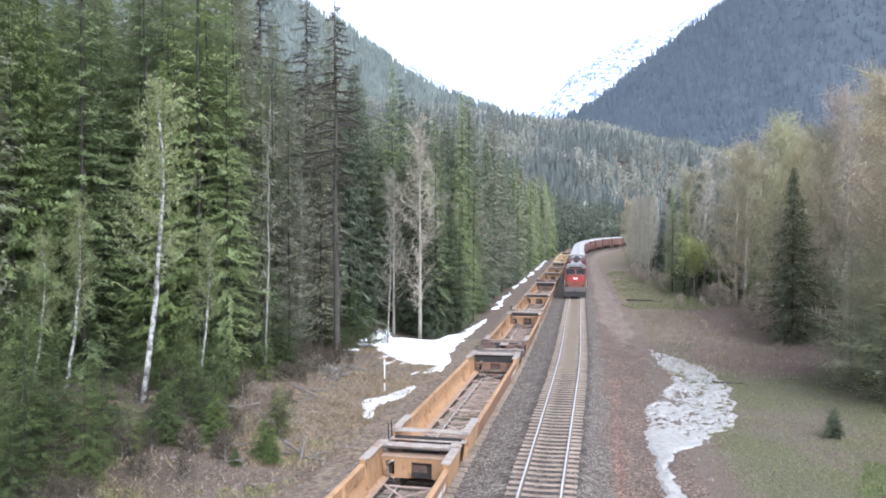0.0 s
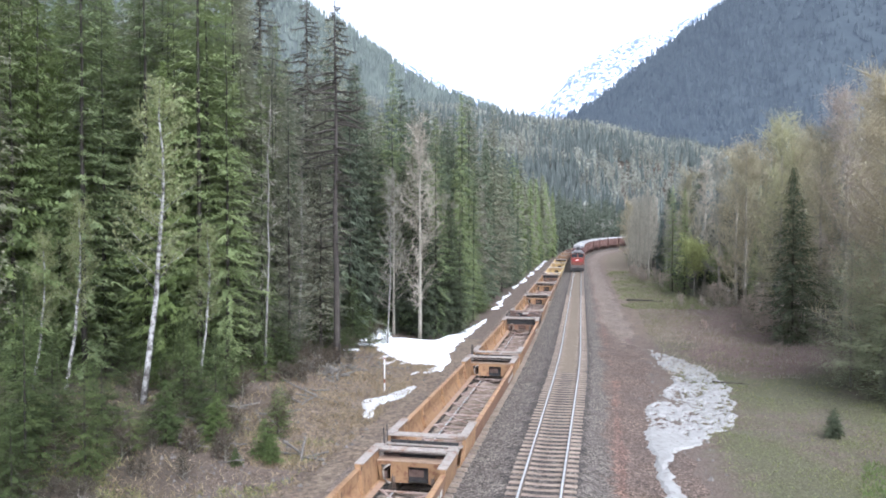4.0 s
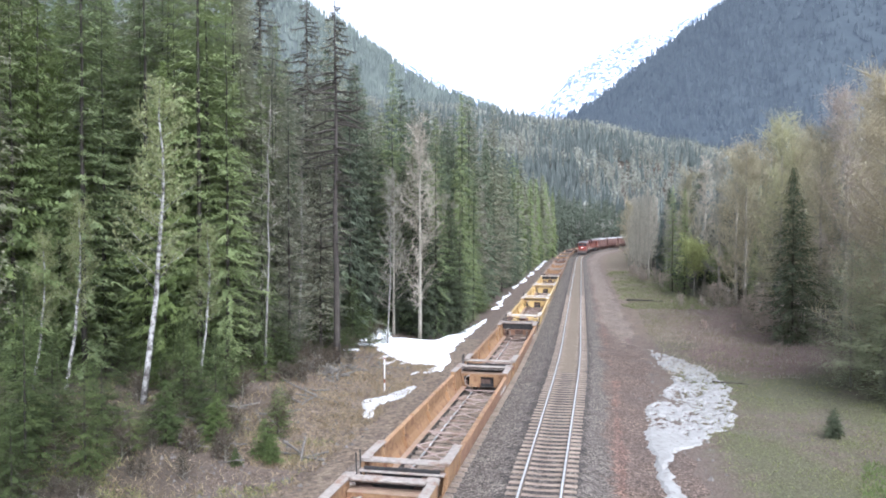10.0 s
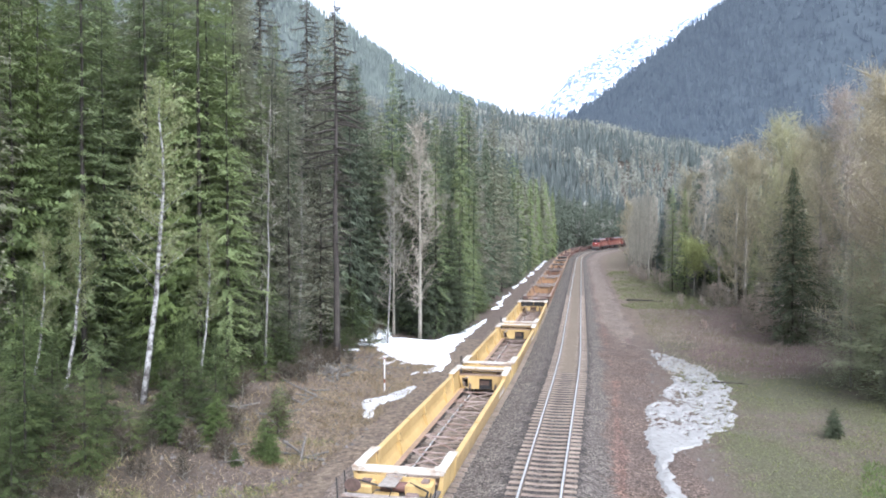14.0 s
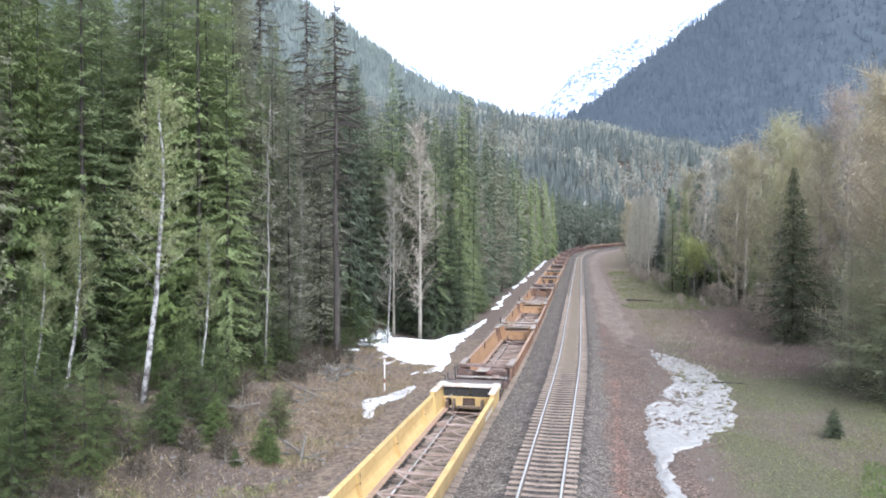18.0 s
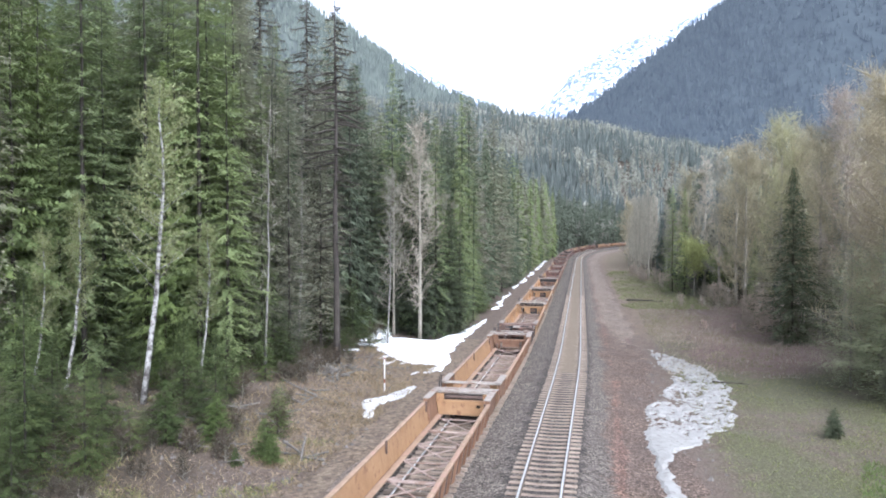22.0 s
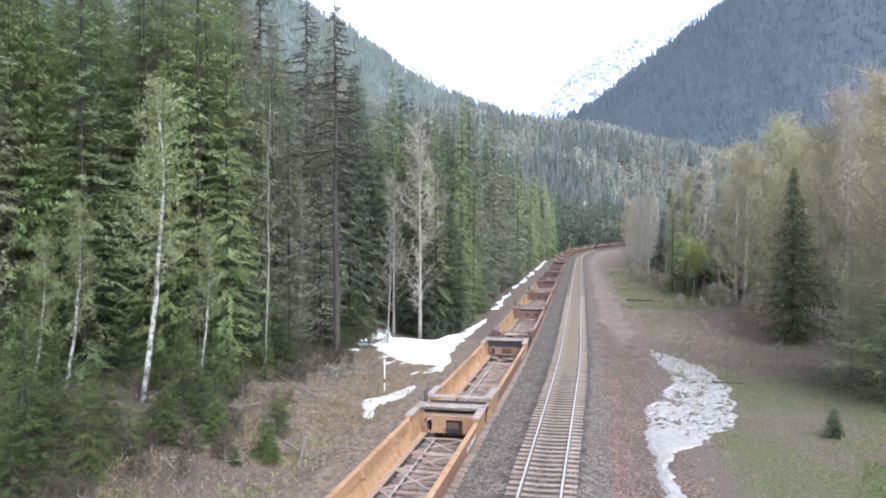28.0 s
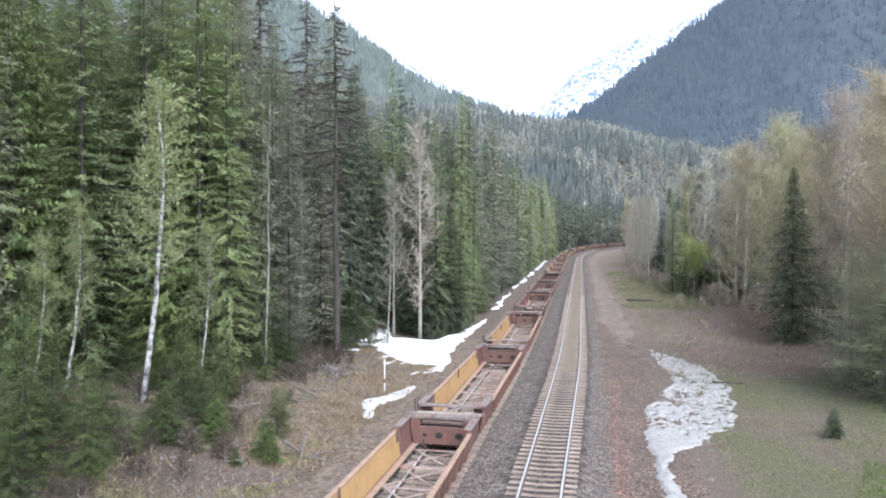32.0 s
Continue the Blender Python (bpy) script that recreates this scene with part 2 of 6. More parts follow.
MAT_LEAF = foliage("spring_birch_leaves", (0.2, 0.215, 0.1), (0.38, 0.4, 0.22), through_light=0.45)
MAT_TWIGPINK = foliage("reddish_grey_twigs", (0.3, 0.255, 0.215), (0.44, 0.38, 0.325), through_light=0.5, tint=0.15)
MAT_TWIGGREEN = foliage("yellow_green_budding_twigs", (0.29, 0.285, 0.165), (0.43, 0.42, 0.265), through_light=0.5, tint=0.15)
MAT_TWIG = foliage("budding_twigs", (0.31, 0.275, 0.19), (0.45, 0.4, 0.285), through_light=0.5, tint=0.2)
MAT_TWIGGREY = foliage("grey_twigs", (0.3, 0.275, 0.225), (0.47, 0.43, 0.36), through_light=0.4, tint=0.15)
MAT_BUSH = foliage("yellow_green_leaves", (0.31, 0.34, 0.14), (0.49, 0.52, 0.25), through_light=0.45)
MAT_GRASS = foliage("grass_blades", (0.11, 0.12, 0.045), (0.27, 0.265, 0.12), through_light=0.3)
MAT_BRUSH = foliage("dry_brush", (0.045, 0.036, 0.026), (0.115, 0.09, 0.066), through_light=0.15)
MAT_LOG = grainy("weathered_log", (0.1, 0.088, 0.076), (0.21, 0.19, 0.168), 6, 0.9, stretch=(1, 1, 0.2), vary=0.15)


# ---------------------------------------------------------------- mesh tools
class Shape:
    """Gathers corners and faces for one mesh."""

    def __init__(self):
        self.v, self.f, self.k = [], [], []

    def face(self, *corners, mat=0):
        n = len(self.v)
        self.v += [tuple(c) for c in corners]
        self.f.append(tuple(range(n, n + len(corners))))
        self.k.append(mat)

    def block(self, x0, x1, y0, y1, z0, z1, cut=0.0, mat=0):
        """A box with chamfered upright and top edges where cut is given."""
        n = len(self.v)
        if cut <= 0:
            for z in (z0, z1):
                self.v += [(x0, y0, z), (x1, y0, z), (x1, y1, z), (x0, y1, z)]
            for q in ((3, 2, 1, 0), (4, 5, 6, 7), (0, 1, 5, 4), (1, 2, 6, 5), (2, 3, 7, 6), (3, 0, 4, 7)):
                self.f.append(tuple(n + i for i in q))
                self.k.append(mat)
            return self
        c = min(cut, 0.45 * min(x1 - x0, y1 - y0, z1 - z0))
        for z, i in ((z0, c), (z0 + c, 0), (z1 - c, 0), (z1, c)):
            self.v += [(x0 + i, y0 + i, z), (x1 - i, y0 + i, z), (x1 - i, y1 - i, z), (x0 + i, y1 - i, z)]
        self.f += [(n + 3, n + 2, n + 1, n), (n + 12, n + 13, n + 14, n + 15)]
        self.k += [mat, mat]
        for lv in range(3):
            for i in range(4):
                a, b = n + 4 * lv + i, n + 4 * lv + (i + 1) % 4
                self.f.append((a, b, b + 4, a + 4))
                self.k.append(mat)
        return self

    def tube(self, points, radii, sides=6, mat=0, cap=True):
        n = len(self.v)
        pts = [Vector(p) for p in points]
        for i, p in enumerate(pts):
            d = (pts[min(i + 1, len(pts) - 1)] - pts[max(i - 1, 0)]).normalized()
            a = d.orthogonal().normalized() if abs(d.z) < 0.9 else Vector((1, 0, 0)) - d * d.x
            a.normalize()
            b = d.cross(a)
            for j in range(sides):
                w = 2 * math.pi * j / sides
                self.v.append(tuple(p + (a * math.cos(w) + b * math.sin(w)) * radii[i]))
        for i in range(len(pts) - 1):
            for j in range(sides):
                q, r = n + i * sides + j, n + i * sides + (j + 1) % sides
                self.f.append((q, r, r + sides, q + sides))
                self.k.append(mat)
        if cap:
            m = n + (len(pts) - 1) * sides
            self.f += [tuple(range(n + sides - 1, n - 1, -1)), tuple(range(m, m + sides))]
            self.k += [mat, mat]
        return self

    def bar(self, a, b, w, h, mat=0):
        """A straight flat bar from a to b."""
        a, b = Vector(a), Vector(b)
        d = (b - a).normalized()
        s = d.cross(Vector((0, 0, 1)))
        s = s.normalized() if s.length > 1e-4 else Vector((1, 0, 0))
        u = s.cross(d)
        n = len(self.v)
        for p in (a, b):
            self.v += [tuple(p + s * i * w / 2 + u * j * h / 2) for i, j in ((-1, -1), (1, -1), (1, 1), (-1, 1))]
        for q in ((3, 2, 1, 0), (4, 5, 6, 7), (0, 1, 5, 4), (1, 2, 6, 5), (2, 3, 7, 6), (3, 0, 4, 7)):
            self.f.append(tuple(n + i for i in q))
            self.k.append(mat)
        return self

    def prism(self, outline, y0, y1, mat=0):
        """An outline in x, z pushed along y; outline counter-clockwise seen from -y."""
        n, m = len(self.v), len(outline)
        for y in (y0, y1):
            self.v += [(x, y, z) for x, z in outline]
        for i in range(m):
            j = (i + 1) % m
            self.f.append((n + i, n + j, n + m + j, n + m + i))
            self.k.append(mat)
        self.f += [tuple(range(n + m - 1, n - 1, -1)), tuple(range(n + m, n + 2 * m))]
        self.k += [mat, mat]
        return self

    def turned(self, outline, centre, axis="x", sides=16, mat=0):
        """A profile of (along, radius) turned round an axis."""
        n = len(self.v)
        for along, r in outline:
            for j in range(sides):
                w = 2 * math.pi * j / sides
                c, s = r * math.cos(w), r * math.sin(w)
                o = {"x": (along, c, s), "y": (c, along, s), "z": (c, s, along)}[axis]
                self.v.append(tuple(centre[i] + o[i] for i in range(3)))
        for i in range(len(outline) - 1):
            for j in range(sides):
                q, r = n + i * sides + j, n + i * sides + (j + 1) % sides
                self.f.append((q, r, r + sides, q + sides))
                self.k.append(mat)
        m = n + (len(outline) - 1) * sides
        self.f += [tuple(range(n + sides - 1, n - 1, -1)), tuple(range(m, m + sides))]
        self.k += [mat, mat]
        return self

    def mesh(self, name, *mats, smooth=False):
        me = bpy.data.meshes.new(name)
        me.from_pydata(self.v, [], self.f)
        for m in mats:
            me.materials.append(m)
        if len(mats) > 1:
            me.polygons.foreach_set("material_index", self.k)
        bm = bmesh.new()
        bm.from_mesh(me)
        bmesh.ops.recalc_face_normals(bm, faces=bm.faces)
        bm.to_mesh(me)
        bm.free()
        if smooth:
            me.polygons.foreach_set("use_smooth", [True] * len(me.polygons))
        return me


def part(name, shape, mats, parent, label="", smooth=False):
    """One mesh object under a thing or under a part."""
    mats = mats if isinstance(mats, (tuple, list)) else (mats,)
    ob = new(name, shape if isinstance(shape, bpy.types.Mesh) else shape.mesh(name, *mats, smooth=smooth))
    ob.parent = parent
    return tagged(ob, label)


def triangles(name, corners, tone, mat):
    """A mesh of loose triangles from an array of shape (n, 3, 3); tone: a shade from 0 to 1 for each of them, or None."""
    n = len(corners)
    me = bpy.data.meshes.new(name)
    me.vertices.add(3 * n)
    me.vertices.foreach_set("co", np.asarray(corners, dtype=np.float32).ravel())
    me.loops.add(3 * n)
    me.loops.foreach_set("vertex_index", np.arange(3 * n, dtype=np.int32))
    me.polygons.add(n)
    me.polygons.foreach_set("loop_start", np.arange(0, 3 * n, 3, dtype=np.int32))
    me.polygons.foreach_set("loop_total", np.full(n, 3, dtype=np.int32))
    if tone is not None:
        shade = np.repeat(np.asarray(tone, dtype=np.float32), 3)
        me.attributes.new("tone", "FLOAT", "POINT").data.foreach_set("value", shade)
    me.materials.append(mat)
    me.update(calc_edges=True)
    return me


def smoothstep(a, b, x):
    t = np.clip((np.asarray(x, dtype=float) - a) / (b - a), 0, 1)
    return t * t * (3 - 2 * t)


# ---------------------------------------------------------------- the line of the railway
STEP = 1.0
S0 = -120.0
_s = np.arange(S0, 1060.0, STEP)
_bend = np.where((_s > 44) & (_s < 65), -0.025 / 21.0, 0.0) + np.clip((_s - 198) / 120.0, 0, 1) / 245.0 * (_s < 420)
_turn = 0.0033 + np.cumsum(_bend) * STEP
_px = (np.cumsum(np.sin(_turn)) - np.sin(_turn)) * STEP
_px += -2.06 - _px[int(-S0 / STEP)]
_py = S0 + (np.cumsum(np.cos(_turn)) - 1.0) * STEP
_pz = np.cumsum(0.0098 * smoothstep(140, 230, _s)) * STEP
SPACING = 4.42                                  # between the two tracks


def station(s, aside=0.0):
    """Place and heading (to the right of y) of the railway s metres along it, aside metres to its right."""
    i = np.clip((s - S0) / STEP, 0, len(_s) - 1.001)
    x, y, z, h = (float(np.interp(i, np.arange(len(_s)), a)) for a in (_px, _py, _pz, _turn))
    return x + aside * math.cos(h), y - aside * math.sin(h), z, h


def by_track(x, y):
    """For places x, y: metres along the railway and metres to its right."""
    x, y = np.atleast_1d(np.asarray(x, float)), np.atleast_1d(np.asarray(y, float))
    s_out, d_out = np.zeros(len(x)), np.zeros(len(x))
    sx, sy, sh, ss = _px[::3], _py[::3], _turn[::3], _s[::3]
    for a in range(0, len(x), 4000):
        xs, ys = x[a:a + 4000, None], y[a:a + 4000, None]
        i = np.argmin((xs - sx) ** 2 + (ys - sy) ** 2, axis=1)
        dx, dy = xs[:, 0] - sx[i], ys[:, 0] - sy[i]
        s_out[a:a + 4000] = ss[i] + dx * np.sin(sh[i]) + dy * np.cos(sh[i])
        side = dx * np.cos(sh[i]) - dy * np.sin(sh[i])
        far = np.hypot(dx, dy)
        d_out[a:a + 4000] = np.where(far < 6, side, np.sign(side) * far)
    return s_out, d_out


def wavy(x, y, size, seed=0):
    """Smooth made-up unevenness, about -1 to 1."""
    r = np.random.RandomState(seed)
    out = np.zeros(np.shape(x))
    for k in range(7):
        a, p, q = r.uniform(0, math.pi), r.uniform(0, 6.3), (0.6 + 0.35 * k) / size * 2 * math.pi
        out = out + np.sin((x * math.cos(a) + y * math.sin(a)) * q + p) / (1 + 0.6 * k)
    return out / 2.6


def speckle(x, y, size, seed=0):
    """Irregular unevenness without direction, about -1 to 1."""
    out, x, y = 0.0, np.asarray(x, float) / size, np.asarray(y, float) / size
    for k in range(3):
        u, v = x * 1.9 ** k + 17.3 * k + seed, y * 1.9 ** k - 9.1 * k
        i, j = np.floor(u), np.floor(v)
        p, q = u - i, v - j
        p, q = p * p * (3 - 2 * p), q * q * (3 - 2 * q)

        def at(a, b):
            w = np.sin(a * 127.1 + b * 311.7 + seed * 74.7) * 43758.5453
            return w - np.floor(w)
        out = out + ((at(i, j) * (1 - p) + at(i + 1, j) * p) * (1 - q) + (at(i, j + 1) * (1 - p) + at(i + 1, j + 1) * p) * q - 0.5) * 0.6 ** k
    return out * 1.3


def ground_z(x, y):
    x, y = np.atleast_1d(np.asarray(x, float)), np.atleast_1d(np.asarray(y, float))
    s, d = by_track(x, y)
    z = np.interp(s, _s, _pz) - 0.95
    away = smoothstep(5, 12, np.abs(d + SPACING / 2))
    z = z + away * (0.10 * wavy(x, y, 9, 1) + 0.05 * wavy(x, y, 2.6, 2))
    left = -d - SPACING
    z = z + 1.7 * smoothstep(6.5, 17, left) * (1 - 0.55 * smoothstep(44, 60, y)) + 0.13 * np.clip(left - 15, 0, 300) * smoothstep(10, 40, left)
    z = z + 0.025 * np.clip(d - 9, 0, 250)
    # wooded hill that closes the valley beyond the bend
    rise = smoothstep(330, 980, y) * np.clip(84 - 0.16 * (x + 40), 22, 150)
    rise = rise * smoothstep(14, 190, np.abs(d)) * (1 - smoothstep(1400, 2600, y))
    return z + rise + smoothstep(40, 200, np.abs(d)) * 3.5 * wavy(x, y, 120, 3)


def on_ground(x, y):
    return float(ground_z(x, y)[0])


# where the woods begin on either side, as (y, x)
LEFT_EDGE = ([0, 24, 40, 55, 68, 93, 115, 216, 260, 300, 330, 345], [-20, -19.5, -20.5, -20, -21, -14.2, -14.6, -16.4, -14, -10.5, -5.5, -2])
RIGHT_EDGE = ([0, 30, 52, 71, 106, 124, 166, 200, 250, 290, 330, 345], [30, 22, 15.2, 16.6, 15.4, 12.8, 6.6, 7.4, 9.5, 12.5, 20, 26])


# ---------------------------------------------------------------- ground
def spaced(*runs):
    out = []
    for a, b, step in runs:
        out += list(np.arange(a, b, step))
    return np.array(out + [runs[-1][1]])


def build_ground():
    xs = spaced((-3000, -400, 130), (-400, -120, 20), (-120, -30, 3), (-30, 24, 0.6), (24, 120, 3), (120, 400, 20), (400, 3000, 130))
    ys = spaced((-800, 0, 80), (0, 20, 2), (20, 120, 0.9), (120, 420, 4), (420, 1100, 17), (1100, 4900, 150))
    X, Y = np.meshgrid(xs, ys)
    x, y = X.ravel(), Y.ravel()
    z = ground_z(x, y)
    nx, ny = len(xs), len(ys)
    i = (np.arange(ny - 1)[:, None] * nx + np.arange(nx - 1)).ravel()
    quads = np.stack([i, i + 1, i + nx + 1, i + nx], 1)
    me = bpy.data.meshes.new("ground")
    me.from_pydata(np.stack([x, y, z], 1).tolist(), [], quads.tolist())
    s, d = by_track(x, y)
    grass = smoothstep(6.0, 9.5, d) * (0.34 + 0.4 * smoothstep(-0.5, 0.6, wavy(x, y, 11, 5) + 0.5 * wavy(x, y, 3.5, 15))) * (1 - 0.5 * smoothstep(52, 66, y) * (1 - smoothstep(96, 112, y)))
    grass = np.maximum(grass, 0.45 * smoothstep(6.5, 9, d - 2.0 * speckle(x, y, 7, 37)) * smoothstep(100, 116, y + 5 * speckle(x, y, 6, 38)) * (1 - smoothstep(150, 170, y)))
    grass = np.maximum(grass, 0.3 * smoothstep(5.5, 8, d) * (1 - smoothstep(14, 40, d)))
    red = smoothstep(2.4, 3.2, d) * (1 - smoothstep(4.6, 6.0, d)) * 0.8
    red = np.maximum(red, 0.5 * smoothstep(8.5, 11.5, d + 1.5 * speckle(x, y, 6, 39)) * (1 - smoothstep(22, 26, d)) * smoothstep(50, 62, y + 4 * speckle(x, y, 5, 40)) * (1 - smoothstep(100, 118, y)))
    left = -d - SPACING
    meadow = 0.45 * smoothstep(4.5, 6.5, d) * (1 - smoothstep(13, 17, d)) * smoothstep(58, 80, y) * (y < 340)
    straw = smoothstep(4.0, 7.0, left) * (1 - smoothstep(9.5, 13, left)) * (1 - smoothstep(56, 66, y)) * smoothstep(27, 33, y) * 0.72
    cover = me.color_attributes.new("cover", "FLOAT_COLOR", "POINT")
    cover.data.foreach_set("color", np.stack([grass, red, np.maximum(np.maximum(straw, meadow), 0.55 * smoothstep(3.2, 4.0, left) * (1 - smoothstep(5.0, 7.0, left)) * (y < 70)), np.ones(len(x))], 1).ravel())
    # How far the dark wood floor, painted shade included, replaces the open ground.
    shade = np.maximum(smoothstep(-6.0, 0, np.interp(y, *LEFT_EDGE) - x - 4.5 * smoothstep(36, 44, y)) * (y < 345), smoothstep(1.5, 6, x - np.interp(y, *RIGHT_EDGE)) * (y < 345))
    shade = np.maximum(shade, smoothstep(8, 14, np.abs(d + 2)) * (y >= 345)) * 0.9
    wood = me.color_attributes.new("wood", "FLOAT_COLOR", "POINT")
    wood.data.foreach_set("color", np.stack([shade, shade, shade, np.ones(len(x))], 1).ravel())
    me.polygons.foreach_set("use_smooth", [True] * len(me.polygons))
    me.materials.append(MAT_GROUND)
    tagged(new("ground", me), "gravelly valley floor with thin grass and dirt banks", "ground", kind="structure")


def swept(outline, s0, s1, aside=0.0, step=3.0):
    """A closed or open outline (across, up) carried along the railway; returns corners and faces."""
    v, f, m = [], [], len(outline)
    count = int((s1 - s0) / step) + 1
    for i in range(count):
        x, y, z, h = station(s0 + (s1 - s0) * i / (count - 1), aside)
        for a, u in outline:
            v.append((x + a * math.cos(h), y - a * math.sin(h), z + u))
    for i in range(count - 1):
        for j in range(m - 1):
            q = i * m + j
            f.append((q, q + 1, q + m + 1, q + m))
    return v, f


def strip(name, outline, s0, s1, mat, label, category, aside=0.0, step=3.0, parent=None, jitter=0.0):
    v, f = swept(outline, s0, s1, aside, step)
    if jitter:
        rnd = random.Random(5)
        m = len(outline)
        v = [(x + (rnd.uniform(-1, 1) * jitter if i % m in (0, m - 1) else 0), y, z + rnd.uniform(-0.3, 0.3) * jitter * 0.06) for i, (x, y, z) in enumerate(v)]
    me = bpy.data.meshes.new(name)
    me.from_pydata(v, [], f)
    me.materials.append(mat)
    ob = new(name, me)
    if parent:
        ob.parent = parent
        return tagged(ob, label)
    return tagged(ob, label, category, kind="structure")


def rail_outline():
    return [(-0.07, -0.17), (-0.07, -0.15), (-0.012, -0.13), (-0.012, -0.045), (-0.037, -0.035), (-0.037, -0.004)]


def build_tracks():
    across = [(-8.6, -1.02), (-7.5, -0.62), (-5.97, -0.275), (-3.05, -0.278), (-2.2, -0.3), (-1.4, -0.21), (1.4, -0.21), (1.9, -0.42), (2.3, -0.56), (2.7, -0.64), (3.0, -0.69),
              (3.3, -0.73), (3.7, -0.79), (4.2, -0.84), (4.8, -0.87), (5.4, -0.9), (6.2, -1.06)]
    bed = strip("ballast", across, -40, 560, MAT_BALLAST, "grey crushed-stone ballast turning to reddish gravel beside the track", "ballast", step=1.0, jitter=0.3)
    co = np.array([v.co for v in bed.data.vertices])
    off = np.tile([a for a, u in across], len(co) // len(across))
    co[:, 2] += shoulder(co[:, 0], co[:, 1], off)
    bed.data.vertices.foreach_set("co", co.ravel())
    brown = smoothstep(1.7, 3.9, off + 0.5 * wavy(co[:, 0], co[:, 1], 6, 51)) + 0.75 * smoothstep(6.6, 8.3, -off)
    streak = np.exp(-((off - 3.05 - 0.15 * wavy(co[:, 0], co[:, 1], 12, 52)) / 0.3) ** 2) * (co[:, 1] < 130) * (0.45 + 0.6 * speckle(co[:, 0], co[:, 1], 5, 55))
    # Stone between the rails of the empty track is darker.
    dark_crib = 0.45 * (1 - smoothstep(1.3, 1.6, np.abs(off)))
    dust = smoothstep(1.6, 4.8, off + 0.6 * wavy(co[:, 0], co[:, 1], 9, 53)) * (0.1 + 0.7 * smoothstep(55, 100, co[:, 1]))
    dust = dust + 0.6 * smoothstep(6.6, 7.6, -off + 0.5 * wavy(co[:, 0], co[:, 1], 7, 54))
    rust = bed.data.color_attributes.new("rust", "FLOAT_COLOR", "POINT")
    rust.data.foreach_set("color", np.stack([brown, streak, dark_crib, dust], 1).ravel())
    tie_shape = Shape()
    top = [(-1.3, -0.2), (-1.27, -0.178), (-0.95, -0.165), (-0.58, -0.165), (-0.3, -0.196), (0.3, -0.196), (0.58, -0.165), (0.95, -0.165), (1.27, -0.178), (1.3, -0.2)]
    for w, drop in ((-0.135, 0.2), (-0.1, 0.0), (0.1, 0.0), (0.135, 0.2)):
        tie_shape.v += [(x, w, z - drop) for x, z in top]
    for i in range(3):
        for j in range(9):
            tie_shape.f.append((10 * i + j, 10 * i + j + 1, 10 * i + j + 11, 10 * i + j + 10))
            tie_shape.k.append(0)
    tie_shape.f += [(0, 10, 20, 30), (9, 39, 29, 19)]
    tie_shape.k += [0, 0]
    tie_mesh = tie_shape.mesh("tie", MAT_TIE)
    for aside, label in ((0.0, "empty railway track on concrete ties with shining rails"), (-SPACING, "railway track on concrete ties under the well cars")):
        track = tagged(new("railway_track"), label, "track", group="railway tracks", kind="structure")
        base = Matrix.Translation(station(20, aside)[:3])
        for side in (-1, 1):
            c = 0.755 * side
            half = rail_outline()
            full = [(c + a, u) for a, u in half] + [(c - a, u) for a, u in reversed(half)]
            part("rail", rail_mesh(full, aside), MAT_RAIL, track, "rusty steel rail")
            part("rail_head", rail_mesh([(c - 0.043, -0.012), (c - 0.036, 0.004), (c + 0.036, 0.004), (c + 0.043, -0.012)], aside, MAT_RAILTOP), MAT_RAILTOP, track, "bright worn running surface")
        s, pieces = -20.0, 0
        rest = Shape()
        while s < 330:
            x, y, z, h = station(s, aside)
            m = pose(x, y, z, 0, 0, -math.degrees(h) + random.uniform(-0.4, 0.4))
            if pieces < 212:
                t = part("tie", tie_mesh, MAT_TIE, track)
                t.matrix_basis = m @ pose(random.uniform(-0.03, 0.03), 0, random.uniform(-0.006, 0.004))
                pieces += 1
            else:
                n = len(rest.v)
                rest.v += [tuple(m @ Vector(c)) for c in tie_shape.v]
                rest.f += [tuple(n + i for i in q) for q in tie_shape.f]
                rest.k += tie_shape.k
            s += 0.62
        me = bpy.data.meshes.new("distant_ties")
        me.from_pydata(rest.v, [], rest.f)
        me.materials.append(MAT_TIEDUSTY)
        tagged(part("distant_ties", me, MAT_TIEDUSTY, track), kind="stuff")
    strip("sand_fill", [(-0.66, -0.166), (-0.3, -0.155), (0.3, -0.155), (0.66, -0.166)], 108, 330, MAT_SAND, "brown sand between the distant rails", "sand", step=1.0, jitter=0.15)
    strip("sand_fill", [(-0.62, -0.178), (-0.3, -0.19), (0.3, -0.19), (0.62, -0.178)], 51, 109, MAT_SAND, "tan sand half covering the ties between the rails", "sand", step=0.31, jitter=0.3)


def rail_mesh(outline, aside, mat=None):
    v, f = swept(outline, -20, 520, aside, 2.0)
    me = bpy.data.meshes.new("rail")
    me.from_pydata(v, [], f)
    me.materials.append(mat or MAT_RAIL)
    return me


